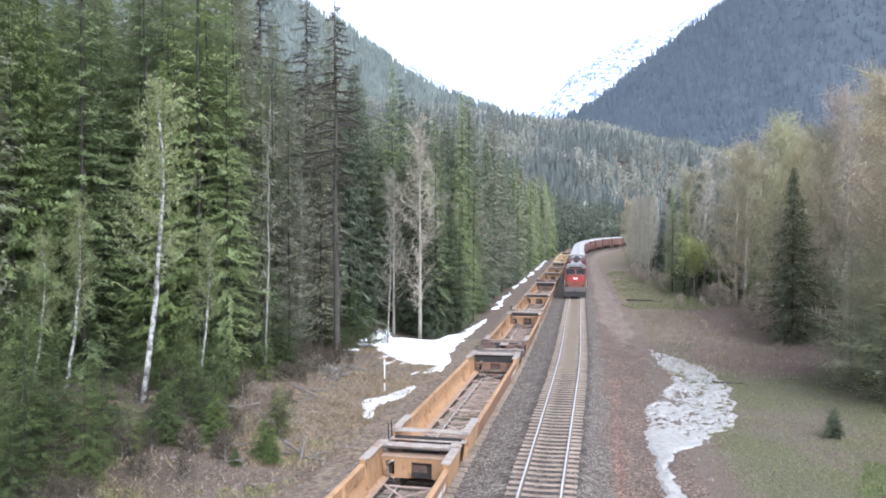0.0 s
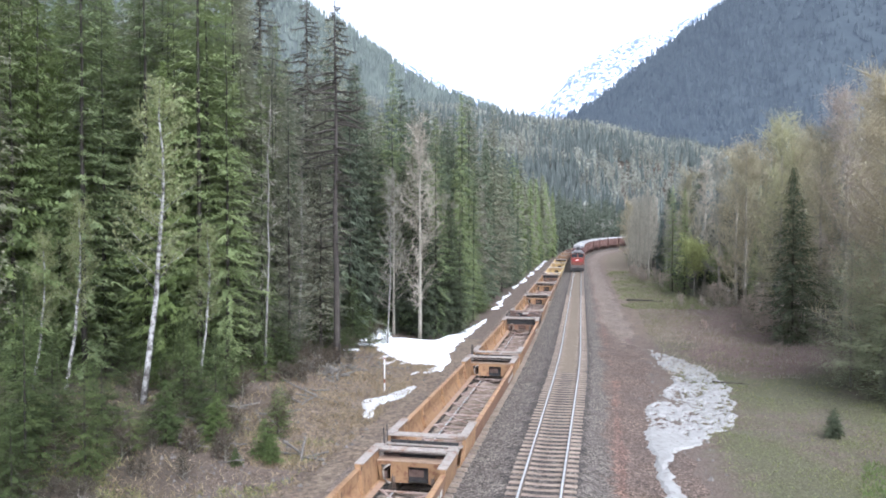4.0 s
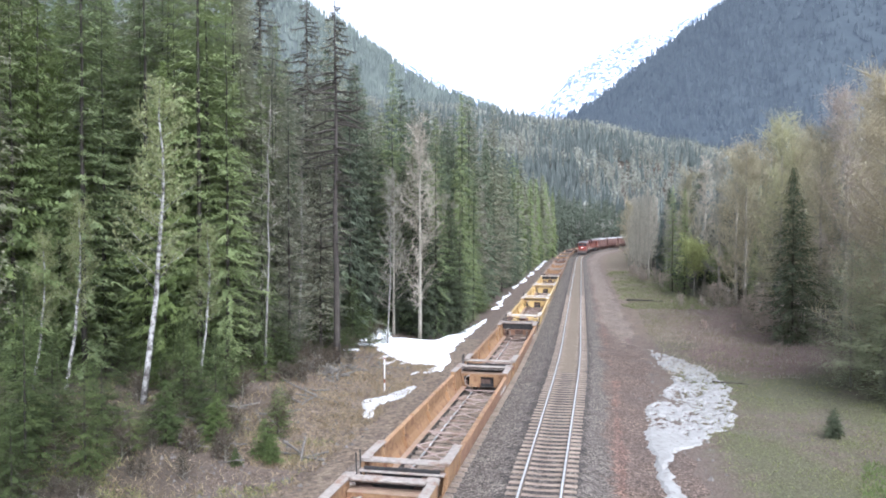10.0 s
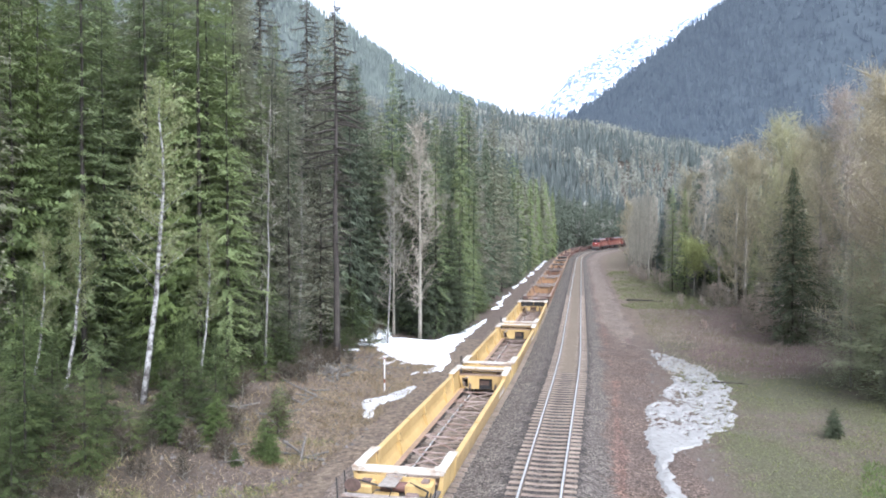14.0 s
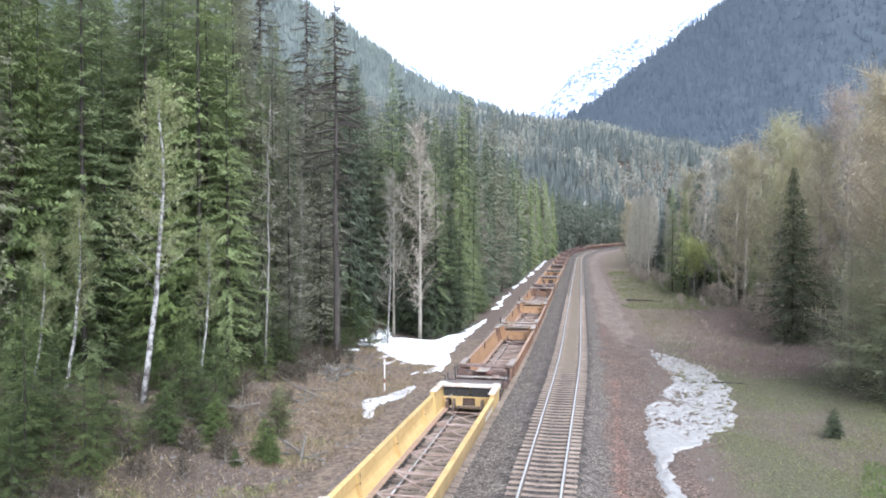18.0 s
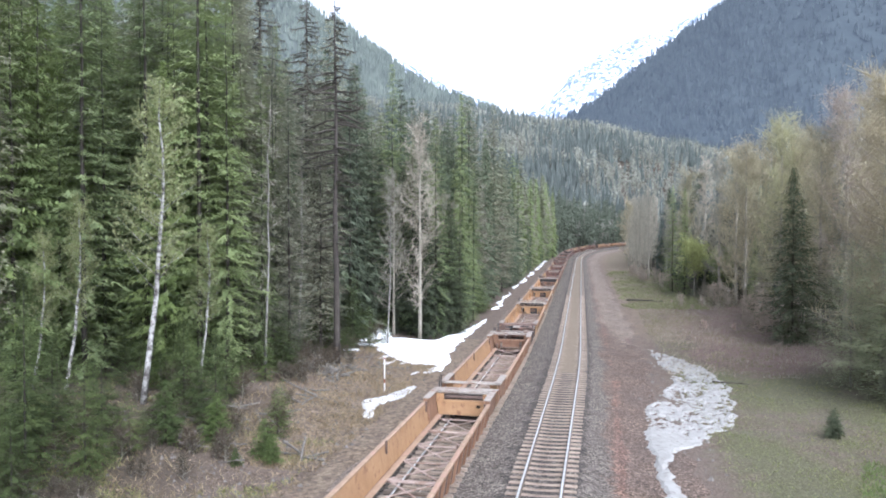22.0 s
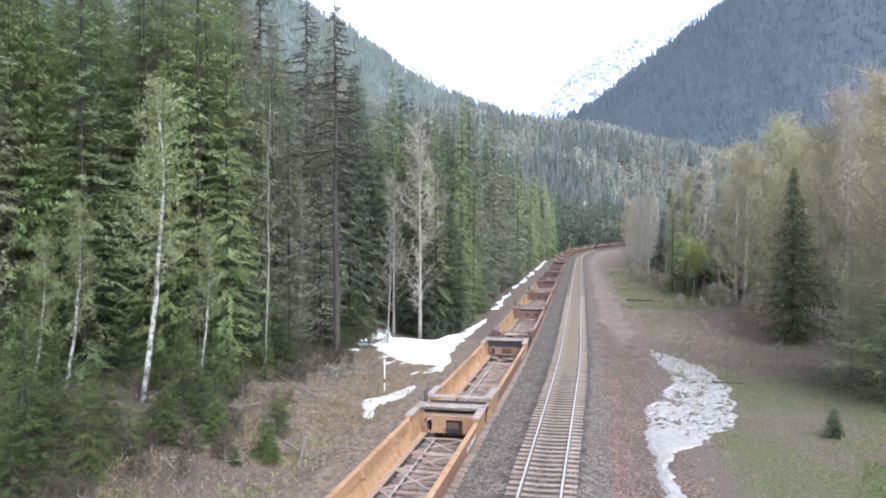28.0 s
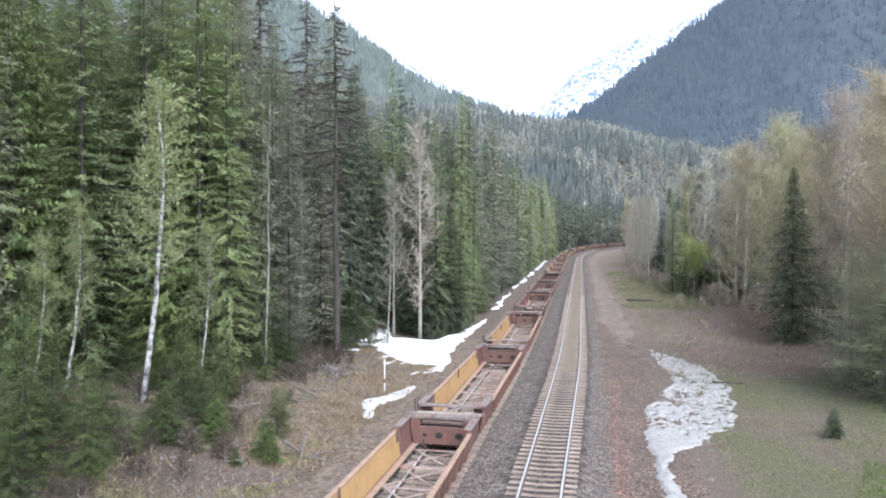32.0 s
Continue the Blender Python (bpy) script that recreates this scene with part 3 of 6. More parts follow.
# ---------------------------------------------------------------- snow
def snow_patch(spine, mat, label, thick=0.14, seed=1, ragged=0.35):
    """A lying snow patch along a spine of (x, y, half width), with a ragged, thin edge."""
    rnd = np.random.RandomState(seed)
    n, m = 90, 15
    sp = np.array(spine, float)
    u = np.linspace(0, len(sp) - 1, n)
    cx, cy, w = (np.interp(u, np.arange(len(sp)), sp[:, i]) for i in range(3))
    for a in (cx, cy, w):
        a[1:-1] = (a[:-2] + a[1:-1] * 2 + a[2:]) / 4
    tx, ty = np.gradient(cx), np.gradient(cy)
    ln = np.hypot(tx, ty) + 1e-6
    nxv, nyv = ty / ln, -tx / ln
    ends = np.sqrt(np.clip(1 - (2 * np.linspace(0, 1, n) - 1) ** 8, 0.02, 1))
    rough = [1 + ragged * (0.6 * wavy(cx * 1.0 + k * 31, cy, 2.4, seed + k) + 0.4 * wavy(cx + k * 17, cy, 0.9, seed + 9 + k)) for k in (0, 1)]
    v, f = [], []
    for i in range(n):
        for j in range(m):
            a = 2 * j / (m - 1) - 1
            off = a * w[i] * ends[i] * (rough[0][i] if a < 0 else rough[1][i])
            x, y = cx[i] + nxv[i] * off, cy[i] + nyv[i] * off
            v.append((x, y, thick * (1 - abs(a) ** 3) * ends[i]))
    P = np.array(v)
    P[:, 2] += ground_z(P[:, 0], P[:, 1]) - 0.02 + 0.03 * wavy(P[:, 0], P[:, 1], 1.1, seed)
    for i in range(n - 1):
        for j in range(m - 1):
            q = i * m + j
            f.append((q, q + 1, q + m + 1, q + m))
    me = bpy.data.meshes.new("snow_patch")
    me.from_pydata(P.tolist(), [], f)
    me.polygons.foreach_set("use_smooth", [True] * len(f))
    me.materials.append(mat)
    tagged(new("snow_patch", me), label, "snow", group="old snow patches")


def shoulder(x, y, d):
    """Unevenness of the gravel beside the line."""
    return (0.14 * speckle(x, y, 4.5, 56) + 0.06 * speckle(x, y, 1.2, 57)) * smoothstep(3.9, 5.0, d)


def melting_snow():
    """The long patch beside the line: clean at its near end, further on melted through into holes with ground showing."""
    rows = np.array([(24, 2.6, 3.6), (30.2, 2.51, 3.56), (32.8, 2.28, 3.29), (35.6, 2.42, 3.76), (38.5, 2.25, 5.29), (41.4, 2.3, 7.2), (44, 2.5, 8.0), (49.1, 3.95, 8.4),
                     (52.6, 5.0, 8.5), (57.7, 4.85, 8.1), (62.8, 4.45, 7.05), (67.9, 3.9, 4.22)])
    nx, ny = 110, 360
    ys = np.linspace(24.2, 67.8, ny)
    lo, hi = np.interp(ys, rows[:, 0], rows[:, 1]), np.interp(ys, rows[:, 0], rows[:, 2])
    lo, hi = lo + 0.35 * speckle(0 * ys, ys, 2.0, 61), hi + 0.45 * speckle(0 * ys, ys, 1.6, 63)
    U = np.linspace(0, 1, nx)
    X = lo[:, None] + (hi - lo)[:, None] * U[None]
    Y = np.repeat(ys[:, None], nx, 1)
    edge = np.minimum(U, 1 - U)[None] * (hi - lo)[:, None]
    lump = speckle(X * 0.8, Y * 0.7, 0.2, 65) + 0.4 * speckle(X, Y, 1.5, 67)
    worn = smoothstep(36.5, 42.5, Y + 0.9 * (X - 4.0) + 1.5 * speckle(X, Y, 2.5, 68))
    s, d = by_track(X.ravel(), Y.ravel())
    under = np.maximum(ground_z(X.ravel(), Y.ravel()), np.interp(d, [2.7, 3.7, 4.8, 5.4, 6.2], [-0.64, -0.79, -0.87, -0.9, -1.06]) + shoulder(X.ravel(), Y.ravel(), d)).reshape(X.shape) + 0.015
    Z = under + 0.12 * smoothstep(0, 0.3, edge + 0.15 * lump) - 0.05 + 0.02 * speckle(X, Y, 0.5, 69)
    Z = Z - worn * 0.15 * smoothstep(-0.2, 0.4, lump)
    i = (np.arange(ny - 1)[:, None] * nx + np.arange(nx - 1)).ravel()
    quads = np.stack([i, i + 1, i + nx + 1, i + nx], 1)
    me = bpy.data.meshes.new("snow_patch")
    me.from_pydata(np.stack([X.ravel(), Y.ravel(), Z.ravel()], 1).tolist(), [], quads.tolist())
    me.polygons.foreach_set("use_smooth", [True] * len(quads))
    me.materials.append(MAT_GREYSNOW)
    tagged(new("snow_patch", me), "long patch of old snow melting into holes beside the gravel", "snow", group="old snow patches")


def snow_bank():
    """The broad bank at the forest edge: straight along the trees, with a tail that runs on beside the line."""
    rows = np.array([(53.6, -11.2, -10.8), (55.6, -12.2, -11.0), (57.0, -15.3, -11.2), (59.8, -18.0, -11.5), (63.0, -19.2, -11.8), (65.6, -18.6, -12.1), (67.4, -15.6, -12.1), (72.2, -13.9, -12.1), (80.5, -13.0, -12.2), (86, -12.9, -12.2)])
    nx, ny = 60, 140
    ys = np.linspace(53.6, 86, ny)
    lo = np.interp(ys, rows[:, 0], rows[:, 1]) + 0.35 * speckle(0 * ys, ys, 1.5, 41)
    hi = np.interp(ys, rows[:, 0], rows[:, 2]) + 0.25 * speckle(0 * ys, ys, 1.3, 43)
    U = np.linspace(0, 1, nx)
    X = lo[:, None] + (hi - lo)[:, None] * U[None]
    Y = np.repeat(ys[:, None], nx, 1) + 0.5 * speckle(X, 0 * X, 1.4, 44)
    edge = np.minimum(np.minimum(U, 1 - U)[None] * (hi - lo)[:, None], np.minimum(ys - 53.4, 86.2 - ys)[:, None])
    Z = ground_z(X.ravel(), Y.ravel()).reshape(X.shape) - 0.03 + 0.3 * smoothstep(0, 0.9, edge) + 0.05 * speckle(X, Y, 2.0, 45)
    i = (np.arange(ny - 1)[:, None] * nx + np.arange(nx - 1)).ravel()
    me = bpy.data.meshes.new("snow_patch")
    me.from_pydata(np.stack([X.ravel(), Y.ravel(), Z.ravel()], 1).tolist(), [], np.stack([i, i + 1, i + nx + 1, i + nx], 1).tolist())
    me.polygons.foreach_set("use_smooth", [True] * len(me.polygons))
    me.materials.append(MAT_SNOW)
    tagged(new("snow_patch", me), "broad white snowbank below the forest edge", "snow", group="old snow patches")


def build_snow():
    melting_snow()
    snow_bank()
    snow_patch([(-21.6, 73.0, 0.6), (-20.6, 70.0, 1.3), (-19.4, 66.5, 1.0), (-18.6, 64.5, 0.4)], MAT_SNOW, "snow remnant reaching in among the trees", 0.2, 6, 0.5)
    snow_patch([(-11.8, 48.4, 0.3), (-12.3, 45, 0.6), (-13.2, 42.8, 0.62), (-12.7, 41, 0.3), (-12.3, 39.4, 0.48)], MAT_DIRTYSNOW, "small white snow patch on the bank", 0.1, 8, 0.5)
    rnd = random.Random(31)
    y = 96.0
    while y < 240:
        long = rnd.uniform(3, 18)
        mid = [(float(np.interp(y + long * u, [96, 139, 185, 240], [-12.9, -14.3, -15.1, -15.8])) + rnd.uniform(-0.5, 0.5), y + long * u, w) for u, w in
               ((0, 0.05), (0.2, rnd.uniform(0.1, 0.45)), (0.4, rnd.uniform(0.05, 0.6)), (0.6, rnd.uniform(0.05, 0.5)), (0.8, rnd.uniform(0.08, 0.35)), (1, 0.05))]
        snow_patch(mid, MAT_SNOW, "small snow remnant along the foot of the trees", 0.12, rnd.randint(10, 99), 0.4)
        y += long + rnd.choice([-2, 0, 2, 5, 8])
    for i, (x, y, w) in enumerate(((-15.7, 55.6, 0.35), (-14.6, 56.2, 0.25), (-11.9, 54.3, 0.6), (-16.6, 57.0, 0.3), (-12.9, 52.6, 0.2))):
        snow_patch([(x - 0.5 * w, y - 3 * w, 0.1), (x, y - w, w), (x + 0.3 * w, y + w, 0.7 * w), (x + w, y + 3 * w, 0.15)], MAT_DIRTYSNOW, "thin snow remnant on the bare bank", 0.06, 80 + i, 0.5)
    for i in range(9):
        x, y, w = -18.6 - rnd.random() * 4.5, 57 + rnd.random() * 12, rnd.uniform(0.25, 0.7)
        snow_patch([(x - 1.4 * w, y - w, 0.1), (x, y, w), (x + 1.3 * w, y + 1.5 * w, 0.15)], MAT_SNOW, "snow remnant between tree trunks", 0.15, 60 + i, 0.8)


# ---------------------------------------------------------------- mountains
def mountain(name, ridge, foot, mat, label, rough, seed, trees=0, tree_mat=None, tree_height=18):
    """A slope from a ridge of (x, y, z) down to a foot this many metres nearer and at the valley's level."""
    n, m = 150, 46
    rg = np.array(ridge, float)
    u = np.linspace(0, len(rg) - 1, n)
    R = np.stack([np.interp(u, np.arange(len(rg)), rg[:, i]) for i in range(3)], 1)
    U, V = np.meshgrid(np.linspace(0, 1, n), np.linspace(0, 1, m))
    x = R[:, 0][None] * (1 - V * foot) + 0 * V
    y = R[:, 1][None] * (1 - V * foot)
    z = R[:, 2][None] * (1 - V) ** 1.15 - 15 * V
    z = z + rough * (wavy(x, y, 420, seed) + 0.5 * wavy(x, y, 130, seed + 1)) * (0.06 + np.minimum(1, V * 4)) * (1 - V)
    back = np.stack([R[:, 0] * 1.25, R[:, 1] * 1.25, np.full(n, -20.0)], 1)
    P = np.concatenate([back, np.stack([x.ravel(), y.ravel(), z.ravel()], 1)])
    i = (np.arange(m)[:, None] * n + np.arange(n - 1)).ravel()
    quads = np.stack([i + n, i + n + 1, i + 1, i], 1)
    me = bpy.data.meshes.new(name)
    me.from_pydata(P.tolist(), [], quads.tolist())
    me.polygons.foreach_set("use_smooth", [True] * len(quads))
    me.materials.append(mat)
    tagged(new(name, me), label, "mountain", kind="structure")
    if trees:
        rnd = np.random.RandomState(seed)
        a, b = rnd.uniform(0, n - 1.01, trees), rnd.uniform(0, 1, trees) ** 1.3 * (m * 0.8)
        ia, ib = a.astype(int), b.astype(int)
        G = P[n:].reshape(m, n, 3)
        pts = G[ib, ia] + (G[ib, ia + 1] - G[ib, ia]) * (a - ia)[:, None] + (G[np.minimum(ib + 1, m - 1), ia] - G[ib, ia]) * (b - ib)[:, None]
        tagged(new(name + "_trees", spires(pts, tree_height * rnd.uniform(0.6, 1.25, trees), 2, 5, tree_mat, seed)), "dense far conifers covering the slope", "forest", kind="stuff")


def spires(pts, heights, tiers, sides, mat, seed, slim=0.17):
    """Many far conifers in one mesh: stacked jagged cones."""
    rnd = np.random.RandomState(seed)
    n = len(pts)
    out, own = [], rnd.uniform(0.1, 0.8, n)
    for k in range(tiers):
        z0, z1 = 0.08 + 0.78 * k / tiers, min(1.0, 0.08 + 0.78 * (k + 1) / tiers + 0.28)
        if k == tiers - 1:
            z1 = 1.0
        r = slim * (1 - 0.8 * k / tiers)
        spin = rnd.uniform(0, 6.3, n)
        ang = spin[:, None] + np.linspace(0, 2 * np.pi, sides, endpoint=False)[None] + rnd.uniform(-0.25, 0.25, (n, sides))
        rad = heights[:, None] * r * rnd.uniform(0.4, 1.4, (n, sides))
        ring = np.stack([pts[:, 0:1] + rad * np.cos(ang), pts[:, 1:2] + rad * np.sin(ang), pts[:, 2:3] + heights[:, None] * (z0 + rnd.uniform(-0.04, 0.04, (n, sides)))], 2)
        top = np.stack([pts[:, 0], pts[:, 1], pts[:, 2] + heights * z1], 1)
        mid = (ring + np.roll(ring, -1, 1)) / 2
        mid[:, :, 2] += heights[:, None] * 0.05
        mid[:, :, :2] = pts[:, None, :2] + (mid[:, :, :2] - pts[:, None, :2]) * 0.55
        for a, b in ((ring, mid), (mid, np.roll(ring, -1, 1))):
            t = np.stack([a, b, np.broadcast_to(top[:, None], a.shape)], 2)
            out.append(t.reshape(-1, 3, 3))
    return triangles("far_conifers", np.concatenate(out), np.tile(np.repeat(own, sides), 2 * tiers), mat)


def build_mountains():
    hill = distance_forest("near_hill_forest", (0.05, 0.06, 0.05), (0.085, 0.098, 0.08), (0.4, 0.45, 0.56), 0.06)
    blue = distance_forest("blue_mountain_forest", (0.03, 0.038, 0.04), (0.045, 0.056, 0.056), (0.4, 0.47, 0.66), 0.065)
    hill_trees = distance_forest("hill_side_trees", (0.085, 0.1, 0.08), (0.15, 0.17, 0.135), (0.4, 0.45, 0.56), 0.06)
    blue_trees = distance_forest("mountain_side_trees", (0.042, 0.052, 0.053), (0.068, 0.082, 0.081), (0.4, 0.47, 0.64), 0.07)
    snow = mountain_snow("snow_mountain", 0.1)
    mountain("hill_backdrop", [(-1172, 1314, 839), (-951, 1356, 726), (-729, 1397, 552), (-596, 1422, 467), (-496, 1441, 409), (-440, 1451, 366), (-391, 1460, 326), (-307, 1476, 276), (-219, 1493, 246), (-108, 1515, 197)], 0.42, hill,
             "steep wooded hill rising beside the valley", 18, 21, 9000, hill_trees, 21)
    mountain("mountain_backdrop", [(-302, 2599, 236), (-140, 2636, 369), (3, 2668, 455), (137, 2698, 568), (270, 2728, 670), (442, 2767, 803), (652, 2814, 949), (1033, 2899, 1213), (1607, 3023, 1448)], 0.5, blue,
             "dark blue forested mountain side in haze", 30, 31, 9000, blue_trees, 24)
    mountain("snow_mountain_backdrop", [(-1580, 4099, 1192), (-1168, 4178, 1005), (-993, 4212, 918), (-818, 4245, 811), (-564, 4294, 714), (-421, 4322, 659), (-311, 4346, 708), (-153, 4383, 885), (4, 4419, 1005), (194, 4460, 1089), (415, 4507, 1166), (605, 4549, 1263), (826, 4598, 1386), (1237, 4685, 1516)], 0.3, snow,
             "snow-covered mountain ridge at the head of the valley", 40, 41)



# ---------------------------------------------------------------- trees
def trunk_mesh(name, height, radius, mat, seed, lean=0.0, bare=(), sides=7, wiggle=0.02):
    """A tapered trunk; bare: (count, low, high, length) of dead branch stubs on it."""
    rnd = random.Random(seed)
    sh = Shape()
    pts, rad = [], []
    for i in range(9):
        t = i / 8
        pts.append((lean * height * t * t + rnd.uniform(-1, 1) * wiggle * height * 0.15 * t, rnd.uniform(-1, 1) * wiggle * height * 0.15 * t, height * t - (0.5 if i == 0 else 0)))
        rad.append(radius * (1.25 if i == 0 else (1 - t) ** 0.8 + 0.03))
    sh.tube(pts, rad, sides)
    if bare:
        count, low, high, length = bare
        for _ in range(count):
            z, a = rnd.uniform(low, high) * height, rnd.uniform(0, 6.28)
            reach = length * rnd.uniform(0.4, 1.0)
            x0 = lean * height * (z / height) ** 2
            sh.tube([(x0, 0, z), (x0 + 0.6 * reach * math.cos(a), 0.6 * reach * math.sin(a), z + rnd.uniform(-0.15, 0.1) * reach),
                     (x0 + reach * math.cos(a), reach * math.sin(a), z + rnd.uniform(-0.35, 0.15) * reach)], [0.016 + 0.016 * reach, 0.012 + 0.009 * reach, 0.008], 3, cap=False)
    return sh.mesh(name, mat, smooth=True)


def needle_sprays(height, reach, seed, low=0.08, high=0.995, whorls=40, per=6, sprays=20, droop=0.35, size=0.5, gaps=0.0, blunt=0.7, lean=0.0, slim=0.3, hang=0.4, fuzz=0.05):
    """Whorls of drooping boughs, each a flat frond of needle twigs; corners as (n, 3, 3) and each bough's own shade."""
    r = np.random.RandomState(seed)
    tri, tone = [], []
    side_reach = r.uniform(0.75, 1.2, 9)
    for i in range(whorls):
        t = i / (whorls - 1)
        z = height * (low + (high - low) * t ** 0.92)
        full = reach * ((1 - t * high) ** blunt) * (0.6 + 0.4 * min(1, t * 6)) + 0.1
        full *= 0.86 + 0.28 * r.rand()
        for b in range(per):
            if r.rand() < gaps:
                continue
            a = 2 * np.pi * (b + r.uniform(0, 1)) / per + 2.4 * i
            L = full * r.uniform(0.6, 1.12) * side_reach[int(a / 0.7) % 9]
            n = max(4, int(sprays * (0.3 + 0.7 * L / reach)))
            q = (np.arange(n) + r.uniform(0.1, 0.9, n)) / n
            rr = L * (0.04 + 0.96 * q)
            fall = droop * r.uniform(0.6, 1.4) * (1.3 - t)
            zz = z + r.uniform(-0.35, 0.35) * min(0.8, L) + 0.14 * L * q - fall * rr * (0.25 + 0.75 * q) + 0.1 * L * q ** 3
            side = np.where(np.arange(n) % 2 == 0, 1, -1)
            turn = a + side * r.uniform(0.5, 1.05, n) * (1.1 - 0.6 * q)
            ln = size * (0.35 + 0.65 * min(1.2, L / reach)) * (0.5 + 0.6 * np.sin(np.pi * np.clip(q, 0, 0.93) ** 0.8)) * r.uniform(0.7, 1.25, n)
            base = np.stack([rr * np.cos(a), rr * np.sin(a), zz], 1) + r.normal(0, fuzz, (n, 3))
            d = np.stack([np.cos(turn) * ln, np.sin(turn) * ln, -ln * hang * r.uniform(0.3, 1.5, n)], 1)
            roll = r.normal(0, 0.45, n)
            w = np.stack([-np.sin(turn) * np.cos(roll), np.cos(turn) * np.cos(roll), np.sin(roll)], 1) * (ln * slim * r.uniform(0.7, 1.2, n) * 0.5)[:, None]
            tri.append(np.stack([base - w, base + w, base + d], 1))
            tone.append(np.full(n, r.rand()))
    T = np.concatenate(tri)
    T[:, :, 0] += lean * height * (T[:, :, 2] / height) ** 2
    return T, np.concatenate(tone)


def needle_crown(name, height, reach, mat, seed, **shape):
    return triangles(name, *needle_sprays(height, reach, seed, **shape), mat)


def branch_points(height, reach, low, limbs, seed, up=0.7, lean=0.0):
    """Limbs of a broadleaf: lists of (points, radii)."""
    rnd = random.Random(seed)
    out = []
    for i in range(limbs):
        t = low + (0.97 - low) * (i / limbs) ** 0.85
        z, a = height * t, rnd.uniform(0, 6.28)
        L = reach * (1.15 - t) ** 0.6 * rnd.uniform(0.6, 1.1)
        x0 = lean * height * t * (1.7 - t)
        p0 = Vector((x0, 0, z))
        d = Vector((math.cos(a), math.sin(a), up * rnd.uniform(0.5, 1.4)))
        p1 = p0 + d * L * 0.45
        p2 = p1 + (d + Vector((rnd.uniform(-0.4, 0.4), rnd.uniform(-0.4, 0.4), rnd.uniform(-0.1, 0.5)))) * L * 0.5
        r = 0.01 + 0.012 * L * (1.1 - t)
        out.append(([p0, p1, p2], [r, r * 0.6, r * 0.2]))
    return out


def broadleaf(name, label, height, reach, radius, bark, leaf, seed, low=0.35, limbs=34, twigs=26, leaves=0, leaf_size=0.09, up=0.7, lean=0.0, twig_len=0.9, twig_wide=0.016, wiggle=0.03, category="tree"):
    """A birch or aspen: trunk with limbs, and a crown of twigs and young leaves."""
    thing = tagged(new(name), label, category)
    sh = Shape()
    rnd = random.Random(seed)
    r = np.random.RandomState(seed)
    pts, rad = [], []
    for i in range(10):
        t = i / 9
        pts.append((lean * height * t * (1.7 - t) + rnd.uniform(-1, 1) * wiggle * height * 0.12 * t, rnd.uniform(-1, 1) * wiggle * height * 0.12 * t, height * t - (0.5 if i == 0 else 0)))
        rad.append(radius * ((1 - t) ** 0.75 + 0.05))
    sh.tube(pts, rad, 8)
    tri = []
    limbset = branch_points(height, reach, low, limbs, seed, up, lean)
    ls = sh
    for p, w in limbset:
        ls.tube(p, w, 4, cap=False)
        p0, p1, p2 = (np.array(q) for q in p)
        n = twigs
        q = r.uniform(0.15, 1.0, n)
        base = np.where(q[:, None] < 0.5, p0 + (p1 - p0) * q[:, None] * 2, p1 + (p2 - p1) * (q[:, None] * 2 - 1))
        d = r.normal(0, 0.55, (n, 3)) + np.array([0, 0, 0.45])
        d = d / np.linalg.norm(d, axis=1)[:, None] * (twig_len * r.uniform(0.4, 1.1, n))[:, None]
        wv = np.cross(d, r.normal(0, 1, (n, 3)))
        wv = wv / (np.linalg.norm(wv, axis=1)[:, None] + 1e-6) * r.uniform(0.5, 1.2, n)[:, None] * twig_wide
        tri.append(np.stack([base - wv, base + wv, base + d], 1))
        if leaves:
            k = leaves
            j = r.randint(0, n, k)
            c = base[j] + d[j] * r.uniform(0.3, 1.1, k)[:, None] + r.normal(0, 0.09 * twig_len ** 2, (k, 3))
            e1, e2 = r.normal(0, leaf_size, (k, 3)), r.normal(0, leaf_size, (k, 3))
            tri.append(np.stack([c, c + e1, c + e2], 1))
    part("trunk", ls, bark, thing, smooth=True)
    part("crown", triangles("crown", np.concatenate(tri), None, leaf), leaf, thing)
    return thing


def conifer(name, label, height, reach, seed, needles, bark=None, radius=None, bare=(), lean=0.0, **crown):
    thing = tagged(new(name), label, "tree", group="conifers")
    part("trunk", trunk_mesh("trunk", height * 0.985, radius or 0.0042 * height + 0.025, bark or MAT_DARKBARK, seed, lean, bare), MAT_DARKBARK, thing)
    part("crown", needle_crown("crown", height, reach, needles, seed, lean=lean, **crown), needles, thing)
    return thing


